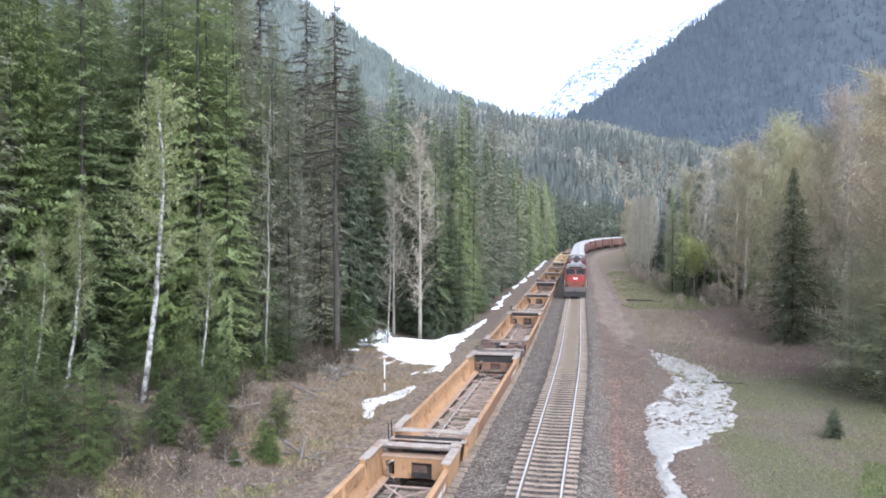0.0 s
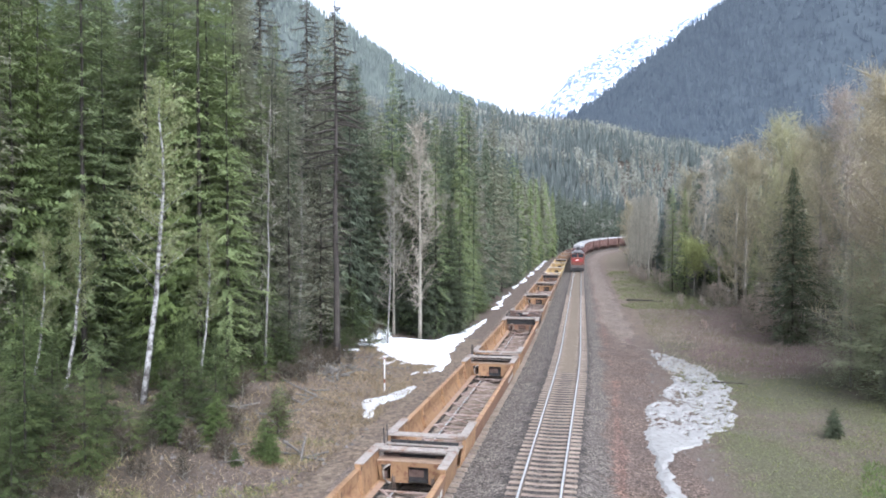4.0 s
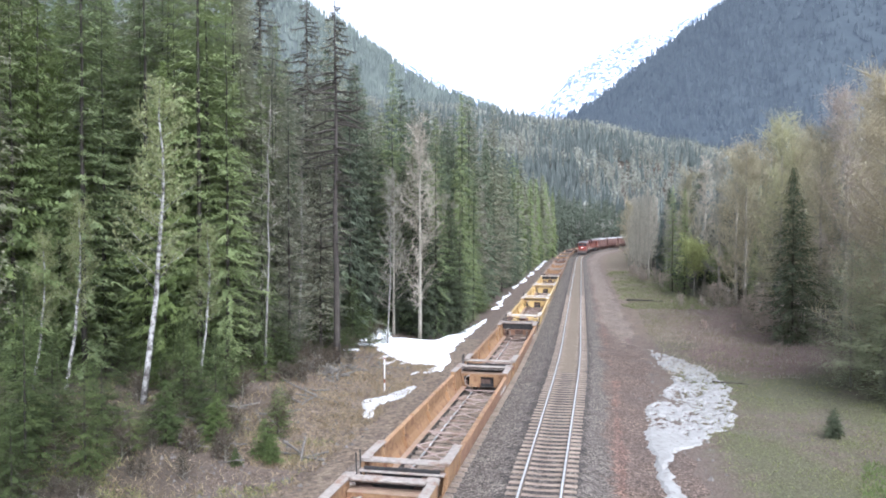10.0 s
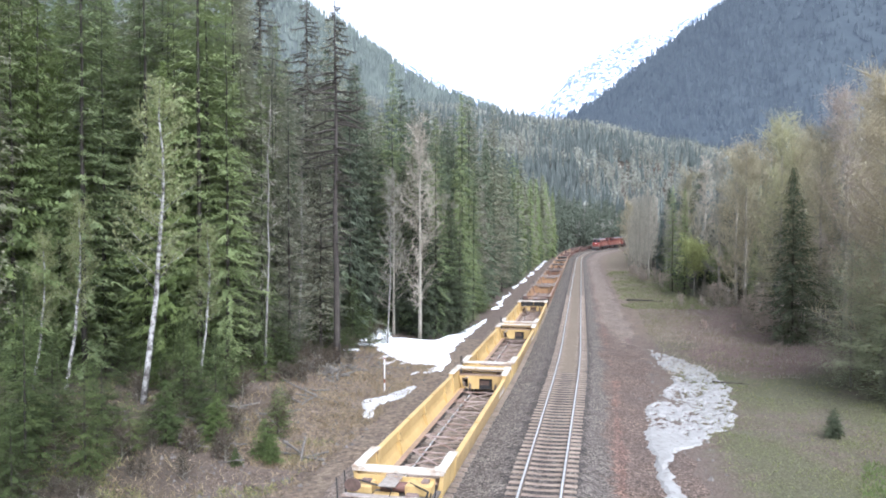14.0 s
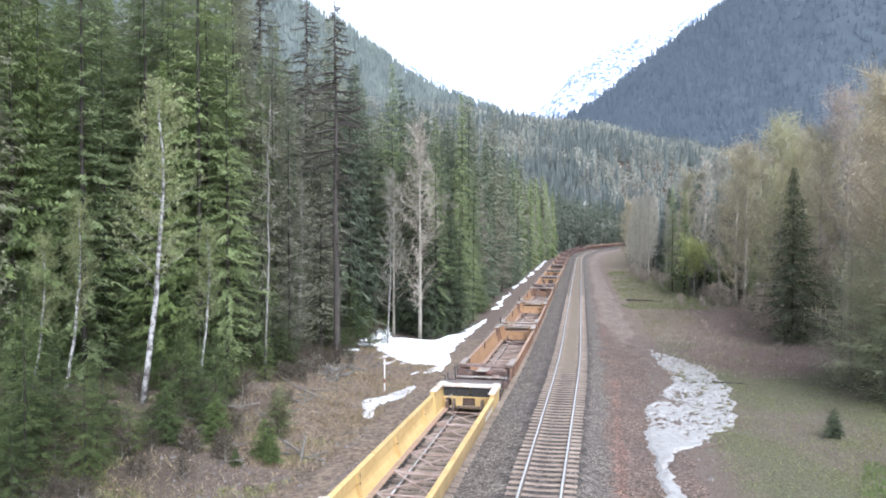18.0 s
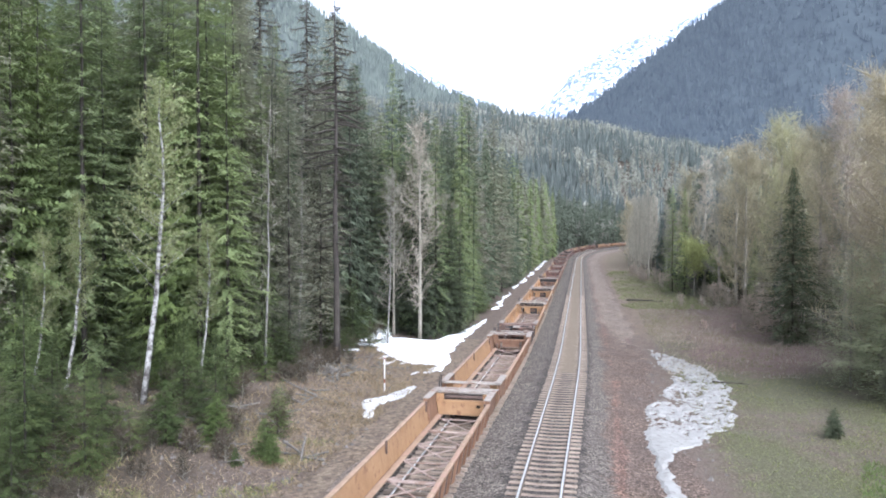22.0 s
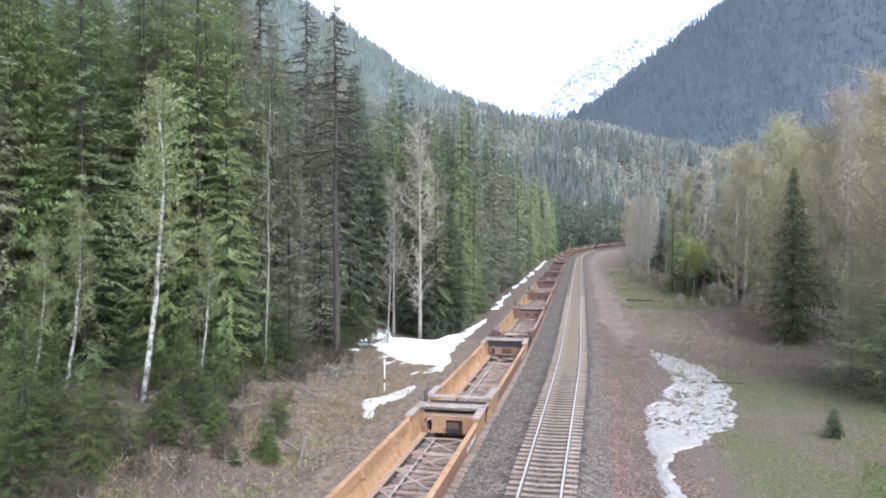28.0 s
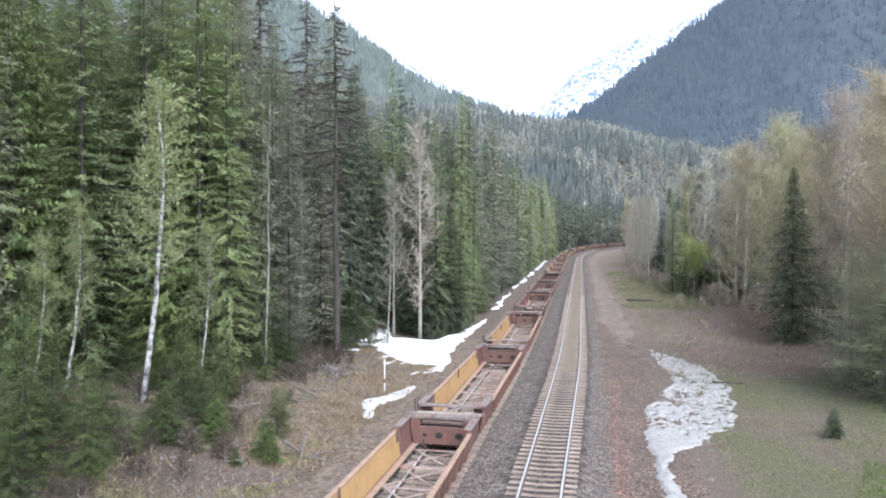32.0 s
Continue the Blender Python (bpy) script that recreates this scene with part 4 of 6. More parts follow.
def bare_larch():
    """A nearly dead larch: straight dark trunk with long sagging bare branches that turn up at their ends."""
    thing = tagged(new("larch_tree"), "tall half-dead larch with long sagging bare branches", "tree", group="conifers")
    height, rnd, sh = 26.3, random.Random(201), Shape()
    sh.tube([(0.05 * math.sin(i), 0.05 * math.cos(2 * i), height * i / 12 - (0.5 if i == 0 else 0)) for i in range(13)], [0.25 * (1 - i / 12.4) ** 0.8 + 0.008 for i in range(13)], 8)
    tri = []
    r = np.random.RandomState(7)
    for i in range(118):
        t = 0.3 + 0.68 * ((i + 0.5) / 118) ** 0.85
        a, z = rnd.uniform(0, 6.28), height * t
        L = 3.1 * min(1.0, (1.0 - t) * 2.9 + 0.12) * (1.0 if t > 0.55 else 0.6) * rnd.uniform(0.45, 1.05)
        c, s = math.cos(a), math.sin(a)
        pts = [(c * L * q, s * L * q, z + L * (0.05 * q - sag * q * q + 0.32 * q ** 5)) for sag in (rnd.uniform(0.3, 0.6),) for q in (0, 0.3, 0.6, 0.85, 1.0)]
        w = 0.026 + 0.022 * L
        sh.tube(pts, [w, w * 0.9, w * 0.8, w * 0.6, 0.015], 4, cap=False)
        n = int(20 * L)
        if n:
            q = r.uniform(0.25, 1.0, n)
            base = np.stack([np.interp(q, (0, 0.3, 0.6, 0.85, 1.0), [p[k] for p in pts]) for k in range(3)], 1)
            d = r.normal(0, 0.15, (n, 3)) + np.array([0.08 * c, 0.08 * s, -0.12])
            wv = np.cross(d, r.normal(0, 1, (n, 3)))
            wv = wv / (np.linalg.norm(wv, axis=1)[:, None] + 1e-6) * 0.03
            tri.append(np.stack([base - wv, base + wv, base + d], 1))
    part("trunk", sh, MAT_DARKBARK, thing, smooth=True)
    T = np.concatenate(tri)
    tagged(part("twigwork", triangles("twigwork", T, np.random.RandomState(8).uniform(0, 0.9, len(T)), MAT_LARCH), MAT_LARCH, thing, "dark hanging twigs"), kind="stuff")
    return thing


def stand(thing, x, y, size=1.0, turn=None, sink=0.1):
    z = on_ground(x, y) - sink
    turn = random.uniform(0, 360) if turn is None else turn
    c = copy_thing(thing, pose(x, y, z, 0, 0, turn))
    c.scale = (size, size, size)
    return c


def tree_kinds():
    """One of each kind, out of which the copies are planted; returns lists by kind."""
    k = {}
    for near in (True, False):
        tail = "" if near else "_far"
        f = dict(size=0.36, slim=0.27) if near else dict(size=0.6, slim=0.34)

        def n(count, far=0.7):
            return int(count if near else count * far)
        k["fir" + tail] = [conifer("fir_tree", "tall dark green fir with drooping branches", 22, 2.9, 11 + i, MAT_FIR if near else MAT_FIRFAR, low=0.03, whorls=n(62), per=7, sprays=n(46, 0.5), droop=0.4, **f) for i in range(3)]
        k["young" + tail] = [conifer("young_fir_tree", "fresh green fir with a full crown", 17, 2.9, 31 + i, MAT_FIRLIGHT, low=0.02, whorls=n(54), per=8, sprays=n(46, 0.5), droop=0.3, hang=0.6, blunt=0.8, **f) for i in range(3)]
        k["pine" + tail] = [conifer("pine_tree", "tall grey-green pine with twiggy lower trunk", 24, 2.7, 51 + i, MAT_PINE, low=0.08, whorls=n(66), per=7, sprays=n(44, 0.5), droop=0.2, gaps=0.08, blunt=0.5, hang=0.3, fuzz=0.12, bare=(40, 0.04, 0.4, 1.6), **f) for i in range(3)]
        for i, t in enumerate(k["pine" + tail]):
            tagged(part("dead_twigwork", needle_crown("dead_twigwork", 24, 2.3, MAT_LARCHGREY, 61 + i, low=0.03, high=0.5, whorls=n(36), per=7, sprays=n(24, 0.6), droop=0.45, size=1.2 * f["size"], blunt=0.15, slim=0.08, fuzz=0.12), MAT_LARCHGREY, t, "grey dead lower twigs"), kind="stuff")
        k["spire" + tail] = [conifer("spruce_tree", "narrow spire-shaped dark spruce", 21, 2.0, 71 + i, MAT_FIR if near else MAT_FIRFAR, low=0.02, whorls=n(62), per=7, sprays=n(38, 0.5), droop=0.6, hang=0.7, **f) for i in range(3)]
    k["small"] = [conifer("fir_sapling", "small bushy young fir", 4.2, 1.9, 91 + i, MAT_SAPLING, low=0.02, whorls=22, per=8, sprays=34, droop=0.15, size=0.26, slim=0.22, hang=0.2) for i in range(2)]
    k["sapling"] = [conifer("fir_sapling", "low dark green young fir", 6, 1.7, 191 + i, MAT_SAPLING, low=0.01, whorls=28, per=8, sprays=32, droop=0.25, size=0.28, slim=0.22, hang=0.25) for i in range(3)]
    k["bushy"] = [conifer("fir_sapling", "bushy bright green young fir on the bank", 3.0, 1.15, 197 + i, MAT_BUSHFIR, radius=0.04, low=0.02, whorls=24, per=9, sprays=24, droop=0.25, size=0.28, slim=0.34, hang=0.3) for i in range(2)]
    k["tiny"] = [conifer("fir_sapling", "small dark green fir alone on the meadow", 1.7, 0.55, 195, MAT_SPRUCE, radius=0.03, low=0.1, whorls=20, per=9, sprays=18, droop=0.3, size=0.2, slim=0.4, hang=0.3)]
    k["spruce"] = [conifer("spruce_tree", "broad dark green spruce standing at the meadow's edge", 15.5, 4.2, 95, MAT_SPRUCE, low=0.02, whorls=54, per=12, sprays=56, droop=0.3, size=0.44, slim=0.27, blunt=0.85, fuzz=0.1)]
    k["broad"] = [conifer("pine_tree", "broad soft grey-green pine at the meadow's edge", 11, 3.4, 97 + i, MAT_SOFTPINE, bark=MAT_GREYBARK, low=0.03, whorls=38, per=9, sprays=60, droop=0.12, size=0.36, blunt=0.5, gaps=0.1, slim=0.2, hang=0.1, fuzz=0.15) for i in range(2)]
    k["pale_brush"] = [broadleaf("shrub", "leafless pale tan brush shrub", 1.5, 1.0, 0.015, MAT_ASPEN, MAT_PALEBRUSH, 185 + i, 0.03, 24, 24, 0, twig_len=0.55, category="shrub") for i in range(2)]
    k["aspen"] = [broadleaf("aspen_tree", "pale aspen with budding olive-tan twigs", 15, 3.3, 0.15, MAT_ASPEN, MAT_TWIG, 111 + i, 0.1, 60, 66, 66, 0.042, twig_wide=0.015, twig_len=1.4) for i in range(3)]
    k["aspen_pink"] = [broadleaf("aspen_tree", "bare aspen with reddish-grey twigs", 15, 3.1, 0.15, MAT_ASPEN, MAT_TWIGPINK, 114 + i, 0.1, 56, 62, 40, 0.042, twig_wide=0.015, twig_len=1.3) for i in range(2)]
    k["aspen_green"] = [broadleaf("aspen_tree", "aspen coming into yellow-green leaf", 15, 3.3, 0.15, MAT_ASPEN, MAT_TWIGGREEN, 117 + i, 0.1, 60, 66, 80, 0.042, twig_wide=0.015, twig_len=1.4) for i in range(2)]
    k["grey"] = [broadleaf("aspen_tree", "bare grey aspen with thin twigs", 14, 1.9, 0.13, MAT_ASPEN, MAT_TWIGGREY, 131 + i, 0.15, 46, 50, 6, 0.05, up=1.0, twig_wide=0.022) for i in range(3)]
    k["birch"] = [broadleaf("birch_tree", "white-barked birch with small spring leaves", 16, 2.7, 0.15, MAT_BIRCH, MAT_LEAF, 151 + i, 0.36, 44, 36, 56, 0.075, wiggle=0.1, lean=0.11 + 0.03 * i) for i in range(2)]
    k["pole"] = [broadleaf("dead_tree", "slender dead birch pole with few remaining branches", 16, 1.6, 0.08, MAT_BIRCHGREY, MAT_TWIGGREY, 161, 0.3, 22, 12, 0, up=0.35, lean=0.03, wiggle=0.07)]
    k["aspen_far"] = [broadleaf("aspen_tree", "pale aspen with budding olive-tan twigs", 15, 3.2, 0.15, MAT_ASPEN, MAT_TWIG, 121 + i, 0.1, 44, 34, 30, 0.1, twig_wide=0.035, twig_len=1.4) for i in range(2)]
    k["bush"] = [broadleaf("bush", "rounded yellow-green leafing bush", 4.5, 2.6, 0.06, MAT_ASPEN, MAT_BUSH, 171, 0.32, 46, 30, 70, 0.1, up=0.9, category="bush")]
    k["brush"] = [broadleaf("shrub", "leafless brown brush shrub", 1.3, 0.9, 0.015, MAT_ASPEN, MAT_BRUSH, 181 + i, 0.03, 22, 20, 0, twig_len=0.5, category="shrub") for i in range(3)]
    return k


def mass_forest(spots, name, label):
    """Many conifers of the kinds above, joined into one mesh for each kind of needle."""
    rnd = np.random.RandomState(55)
    c = dict(size=0.95, slim=0.42, per=7)
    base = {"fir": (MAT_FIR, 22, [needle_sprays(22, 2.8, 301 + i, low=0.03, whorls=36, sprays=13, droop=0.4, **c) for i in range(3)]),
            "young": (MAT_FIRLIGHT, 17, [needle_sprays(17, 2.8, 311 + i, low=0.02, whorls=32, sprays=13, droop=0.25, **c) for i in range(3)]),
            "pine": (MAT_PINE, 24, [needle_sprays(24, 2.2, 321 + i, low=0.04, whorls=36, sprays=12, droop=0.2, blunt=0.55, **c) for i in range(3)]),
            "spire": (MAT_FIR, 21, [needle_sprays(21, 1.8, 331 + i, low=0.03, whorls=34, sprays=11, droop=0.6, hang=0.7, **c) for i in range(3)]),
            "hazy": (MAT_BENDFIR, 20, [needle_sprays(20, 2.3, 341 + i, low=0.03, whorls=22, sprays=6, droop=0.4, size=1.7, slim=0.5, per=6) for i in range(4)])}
    out = {}
    for x, y, s, kind in spots:
        mat, h, forms = base[kind]
        T, tone = forms[rnd.randint(len(forms))]
        a = rnd.uniform(0, 6.3)
        R = np.array([[math.cos(a), -math.sin(a), 0], [math.sin(a), math.cos(a), 0], [0, 0, 1]]) * s
        p = np.array([x, y, on_ground(x, y) - 0.1])
        r = 0.25 * s
        stem = np.array([[[-r, 0, 0], [r, 0, 0], [0, 0, h]], [[0, -r, 0], [0, r, 0], [0, 0, h]]])
        own = rnd.uniform(-0.3, 0.3)
        for m, tris, shade in ((mat, T, np.clip(tone * 0.7 + 0.15 + own, 0, 1)), (MAT_DARKBARK, stem, np.zeros(2))):
            kept = out.setdefault(m.name, [m, [], []])
            kept[1].append(tris @ R.T + p)
            kept[2].append(shade)
    root = tagged(new(name), label, "forest", kind="stuff")
    for mat, tris, shades in out.values():
        tagged(part("trunk_mass" if mat is MAT_DARKBARK else "crown_mass", triangles("crown_mass", np.concatenate(tris), np.concatenate(shades), mat), mat, root), kind="stuff")


def plant_forest(k):
    rnd = random.Random(77)
    spots = []

    def free(x, y, gap):
        if any((x - a) ** 2 + (y - b) ** 2 < gap * gap for a, b in spots):
            return False
        spots.append((x, y))
        return True

    # single trees that stand out
    snag = bare_larch()
    snag.matrix_basis = pose(-18.4, 51.4, on_ground(-18.4, 51.4))
    spots.append((-18.4, 51.4))
    for x, y, size in ((-25.9, 55, 1.2), (-24.2, 60.5, 1.12)):
        stand(snag, x, y, size)
        spots.append((x, y))
    full = {"birch": 16, "grey": 14, "spire": 21, "fir": 22, "small": 4.2, "bush": 4.5, "pine": 24, "aspen": 15, "young": 17, "spruce": 15.5, "pole": 16, "broad": 11, "sapling": 6, "tiny": 1.7, "bushy": 3.0}
    for kind, x, y, h in (("birch", -22.3, 33.6, 16.2), ("birch", -27.6, 34.8, 10.2), ("birch", -22.2, 38.9, 9.2), ("birch", -28.5, 33.5, 8.2), ("pole", -20.3, 43.5, 17.5), ("pole", -21.6, 52.0, 19), ("pole", -17.6, 62.0, 15),
                          ("grey", -16.1, 67.8, 20.5), ("grey", -18.8, 68.5, 15.5), ("grey", -15.6, 86, 15), ("grey", -15.2, 96, 16), ("grey", -15.6, 104, 15),
                          ("spire", -14.4, 80.3, 25.5), ("fir", -17.4, 70.2, 19), ("spruce", -16.3, 69.6, 14), ("fir", -15.2, 70.6, 21), ("spruce", -14.3, 72.8, 13), ("fir", -13.9, 76.5, 17), ("spruce", -18.6, 71.4, 16), ("fir", -13.8, 84.5, 18), ("fir", -19.6, 71.0, 26), ("pine", -21.5, 47.5, 23.5), ("pine", -19.8, 46.2, 20),
                          ("bushy", -14.5, 31.0, 1.9), ("bushy", -14.0, 30.6, 1.4), ("bushy", -15.2, 29.6, 0.9), ("small", -15.3, 34.2, 2.5), ("small", -16.3, 37.0, 2.2), ("sapling", -17.6, 32.4, 5.0), ("bushy", -17.0, 31.4, 2.4), ("sapling", -18.9, 33.4, 4.2), ("bushy", -18.6, 29.8, 2.8),
                          ("sapling", -19.8, 22.9, 6.2), ("sapling", -18.7, 24.6, 4.6), ("small", -18.9, 27.6, 2.6), ("small", -19.2, 31.2, 1.7), ("sapling", -21.6, 25.0, 7.5), ("sapling", -20.6, 28.2, 4.4),
                          ("sapling", -18.7, 60.4, 3.6), ("sapling", -19.7, 59.0, 5.0), ("sapling", -17.9, 62.6, 2.6), ("sapling", -20.4, 61.4, 6.0), ("spruce", 17.1, 71.9, 15.6), ("tiny", 11.45, 39.9, 1.5), ("fir", 17.9, 92.5, 9.4), ("fir", 18.2, 96, 8), ("small", 16.2, 84, 3.4),
                          ("fir", 12.1, 128, 17.5), ("spire", 13.5, 123.5, 17), ("bush", 14.7, 121.0, 7.4), ("bush", 18.2, 118, 6.4), ("spruce", 15.9, 176, 19), ("spruce", 16.6, 171, 15), ("spruce", 18.4, 164, 21), ("spruce", 20.4, 160, 22), ("spruce", 17.6, 127, 12), ("spruce", 19.5, 124, 14), 
                          ("broad", 16.0, 52.4, 9.5), ("broad", 17.0, 48.0, 10.5), ("broad", 19.0, 51.6, 11.5), ("broad", 19.6, 46.6, 11), ("broad", 18.4, 56.5, 9),
                          ("aspen", 17.6, 51.5, 20), ("aspen", 20.5, 54.5, 18), ("aspen", 20.1, 74.6, 19.5), ("aspen", 16.9, 92.6, 20), ("aspen", 22.5, 66, 20), ("aspen", 21, 84, 19), ("pole", 19.3, 55.2, 12), ("pole", 21.0, 57.5, 14)):
        stand(k[kind][1] if kind == "birch" and x < -25 else k[kind][0] if kind == "birch" else rnd.choice(k[kind]), x, y, h / full[kind], (0.0 if x < 0 else 180.0) if kind in ("birch", "pole") else None)
        spots.append((x, y))
    # forest on the wooded bank: its nearer trees one by one, the rest as one mass behind them
    count, back = 0, []
    for _ in range(24000):
        if count >= 300 and len(back) >= 480:
            break
        y = 24 + 250 * rnd.random() ** 1.6
        edge = float(np.interp(y, *LEFT_EDGE))
        x = edge - 0.6 - rnd.random() ** 1.4 * (22 + 0.30 * y)
        if x < -0.86 * y - 6 or y < 33 or x * x + y * y < 44 ** 2 or (y < 39 and -0.74 < x / y):
            continue
        depth = edge - x
        single = (depth < 6 + 0.03 * y and y < 150) or x * x + y * y < 66 ** 2
        if (count >= 300) if single else (len(back) >= 480):
            continue
        if not free(x, y, 1.5 + 0.005 * y):
            continue
        u = rnd.random()
        slope = x / y
        if y > 80 or slope > -0.33:
            kind = "fir" if u < 0.32 else "spire" if u < 0.64 else "grey" if u < 0.88 else "pine"
        elif slope < -0.78:
            kind = "young" if u < 0.6 else "fir" if u < 0.9 else "pine"
        elif slope < -0.66:
            kind = "fir" if u < 0.5 else "pine" if u < 0.7 else "young"
        elif slope < -0.53:
            kind = "young" if u < 0.35 else "fir" if u < 0.7 else "pine"
        else:
            kind = "pine" if u < 0.7 else "fir" if u < 0.88 else "spire"
        s = {"young": rnd.uniform(0.55, 1.25) if x > -0.48 * y else rnd.uniform(0.8, 1.35), "grey": rnd.uniform(0.8, 1.2)}.get(kind, rnd.uniform(0.8, 1.22)) * (1.2 if x < -0.5 * y else 1.0)
        if single:
            stand(rnd.choice(k[kind + ("_far" if y > 50 and kind != "grey" else "")]), x, y, s)
            count += 1
        else:
            back.append((x, y, s, {"grey": "pine"}.get(kind, kind)))
    mass_forest(back, "back_forest", "close-set conifers filling the wood behind its edge")
    # young growth at the forest edge
    low = []
    for _ in range(60):
        y = rnd.uniform(25, 95)
        x = float(np.interp(y, *LEFT_EDGE)) + rnd.uniform(-4, 1.0)
        if x > -13.5 or (56 < y < 82 and x > -20.5):
            continue
        stand(rnd.choice(k["small"]), x, y, rnd.uniform(0.3, 1.2))
    for _ in range(84):
        y = rnd.uniform(20, 45)
        x = -18.4 - rnd.random() * 6.5 - (1.2 if y > 36 else 0)
        if not (-0.71 < x / y < -0.6 and y < 36.5) and free(x, y, 0.9):
            stand(rnd.choice(k["sapling"]), x, y, rnd.uniform(0.25, 0.9))
    for _ in range(46):
        y = rnd.uniform(66, 96)
        x = float(np.interp(y, [66, 69, 73, 80, 96], [-21, -18.5, -15.6, -14.6, -14.0])) - abs(rnd.gauss(0, 1.5))
        if free(x, y, 0.8):
            stand(rnd.choice(k[rnd.choice(["spire_far", "fir_far", "spire_far"])]), x, y, rnd.uniform(0.15, 0.55))
    # close row along the track towards the bend
    for i in range(64):
        y = 67 + 200 * rnd.random() ** 1.3
        x = float(np.interp(y, *LEFT_EDGE)) - rnd.uniform(0, 2.0) + (1.6 if 66 < y < 80 else 0)
        if free(x, y, 1.2):
            kind = rnd.choice(["spire", "fir", "spire", "grey", "grey"])
            stand(rnd.choice(k[kind + ("_far" if kind != "grey" else "")]), x, y, rnd.uniform(0.2, 0.75) if kind != "grey" else rnd.uniform(0.85, 1.4))
    # trees beyond the meadow
    count = 0
    for _ in range(9000):
        if count >= 290:
            break
        y = 42 + 290 * rnd.random() ** 1.15
        edge = float(np.interp(y, *RIGHT_EDGE))
        x = edge + 0.5 + rnd.random() ** 1.5 * (16 + 0.16 * y)
        if (y < 76 and 0.19 < x / y < 0.315 - 0.03 * (x > 21)) or not free(x, y, 1.6 + 0.004 * y):
            continue
        u = rnd.random()
        if y < 62:
            kind = "aspen" if u < 0.75 else "birch" if u < 0.85 else "young"
            s = rnd.uniform(1.0, 1.5) * (0.35 if kind == "young" else 0.5 if kind == "birch" else 1)
            if x - edge < 3 and y > 46:
                kind, s = ("pale_brush", rnd.uniform(0.8, 1.8)) if u < 0.5 else ("small", rnd.uniform(0.4, 1.2))
        elif y < 135:
            kind = "aspen" if u < 0.78 else "fir" if u < 0.88 else "grey"
            s = rnd.uniform(1.05, 1.55) * (0.45 if kind == "fir" else 1)
            if x - edge < 2.5:
                kind, s = ("pale_brush", rnd.uniform(1.0, 2.6)) if u < 0.6 else ("small", rnd.uniform(0.6, 1.6))
        else:
            kind = "grey" if u < 0.86 else "aspen" if u < 0.94 else "spire"
            s = rnd.uniform(0.85, 1.35) * (0.8 if kind == "spire" else 1)
        if kind == "aspen" and y < 95:
            kind = "aspen_pink" if x / y < 0.2 else "aspen_green" if x / y < 0.275 else rnd.choice(["aspen", "aspen_pink"])
        stand(rnd.choice(k[kind + ("_far" if kind in ("fir", "young", "spire", "aspen") and y > 62 else "")]), x, y, s)
        count += 1
    for _ in range(26):
        y = rnd.uniform(74, 175)
        x = float(np.interp(y, *RIGHT_EDGE)) + rnd.uniform(-0.6, 3.0)
        stand(rnd.choice(k["pale_brush"]), x, y, rnd.uniform(0.7, 2.0), sink=0.05)
    # the originals stand deep in the wood
    for j, t in enumerate(t for ts in k.values() for t in ts):
        x, y = -62 - 3.2 * (j % 9), 52 + 4.5 * (j // 9) + j
        t.matrix_basis = pose(x, y, on_ground(x, y) - 0.1)


def puffs(pts, heights, mat, seed, count=30):
    """Many far leafless broadleaf trees in one mesh: loose ragged crowns of twig tufts on thin stems."""
    r = np.random.RandomState(seed)
    n = len(pts)
    u = r.normal(0, 1, (n, count, 3))
    u /= np.linalg.norm(u, axis=2)[:, :, None]
    u *= r.uniform(0.35, 1.0, (n, count, 1)) ** 0.6
    h = heights[:, None]
    c = np.stack([pts[:, 0:1] + u[:, :, 0] * h * 0.19, pts[:, 1:2] + u[:, :, 1] * h * 0.19, pts[:, 2:3] + h * (0.56 + 0.42 * u[:, :, 2])], 2)
    e1, e2 = (r.normal(0, 1, (n, count, 3)) * h[:, :, None] * 0.06 for _ in range(2))
    e1[:, :, 2] += heights[:, None] * 0.07
    crowns = np.stack([c, c + e1, c + e2], 2).reshape(-1, 3, 3)
    w = heights * 0.012
    foot, top = pts, pts + np.stack([0 * w, 0 * w, heights * 0.8], 1)
    side = np.stack([w, 0 * w, 0 * w], 1)
    return triangles("far_aspens", np.concatenate([crowns, np.stack([foot - side, foot + side, top], 1)]), None, mat)


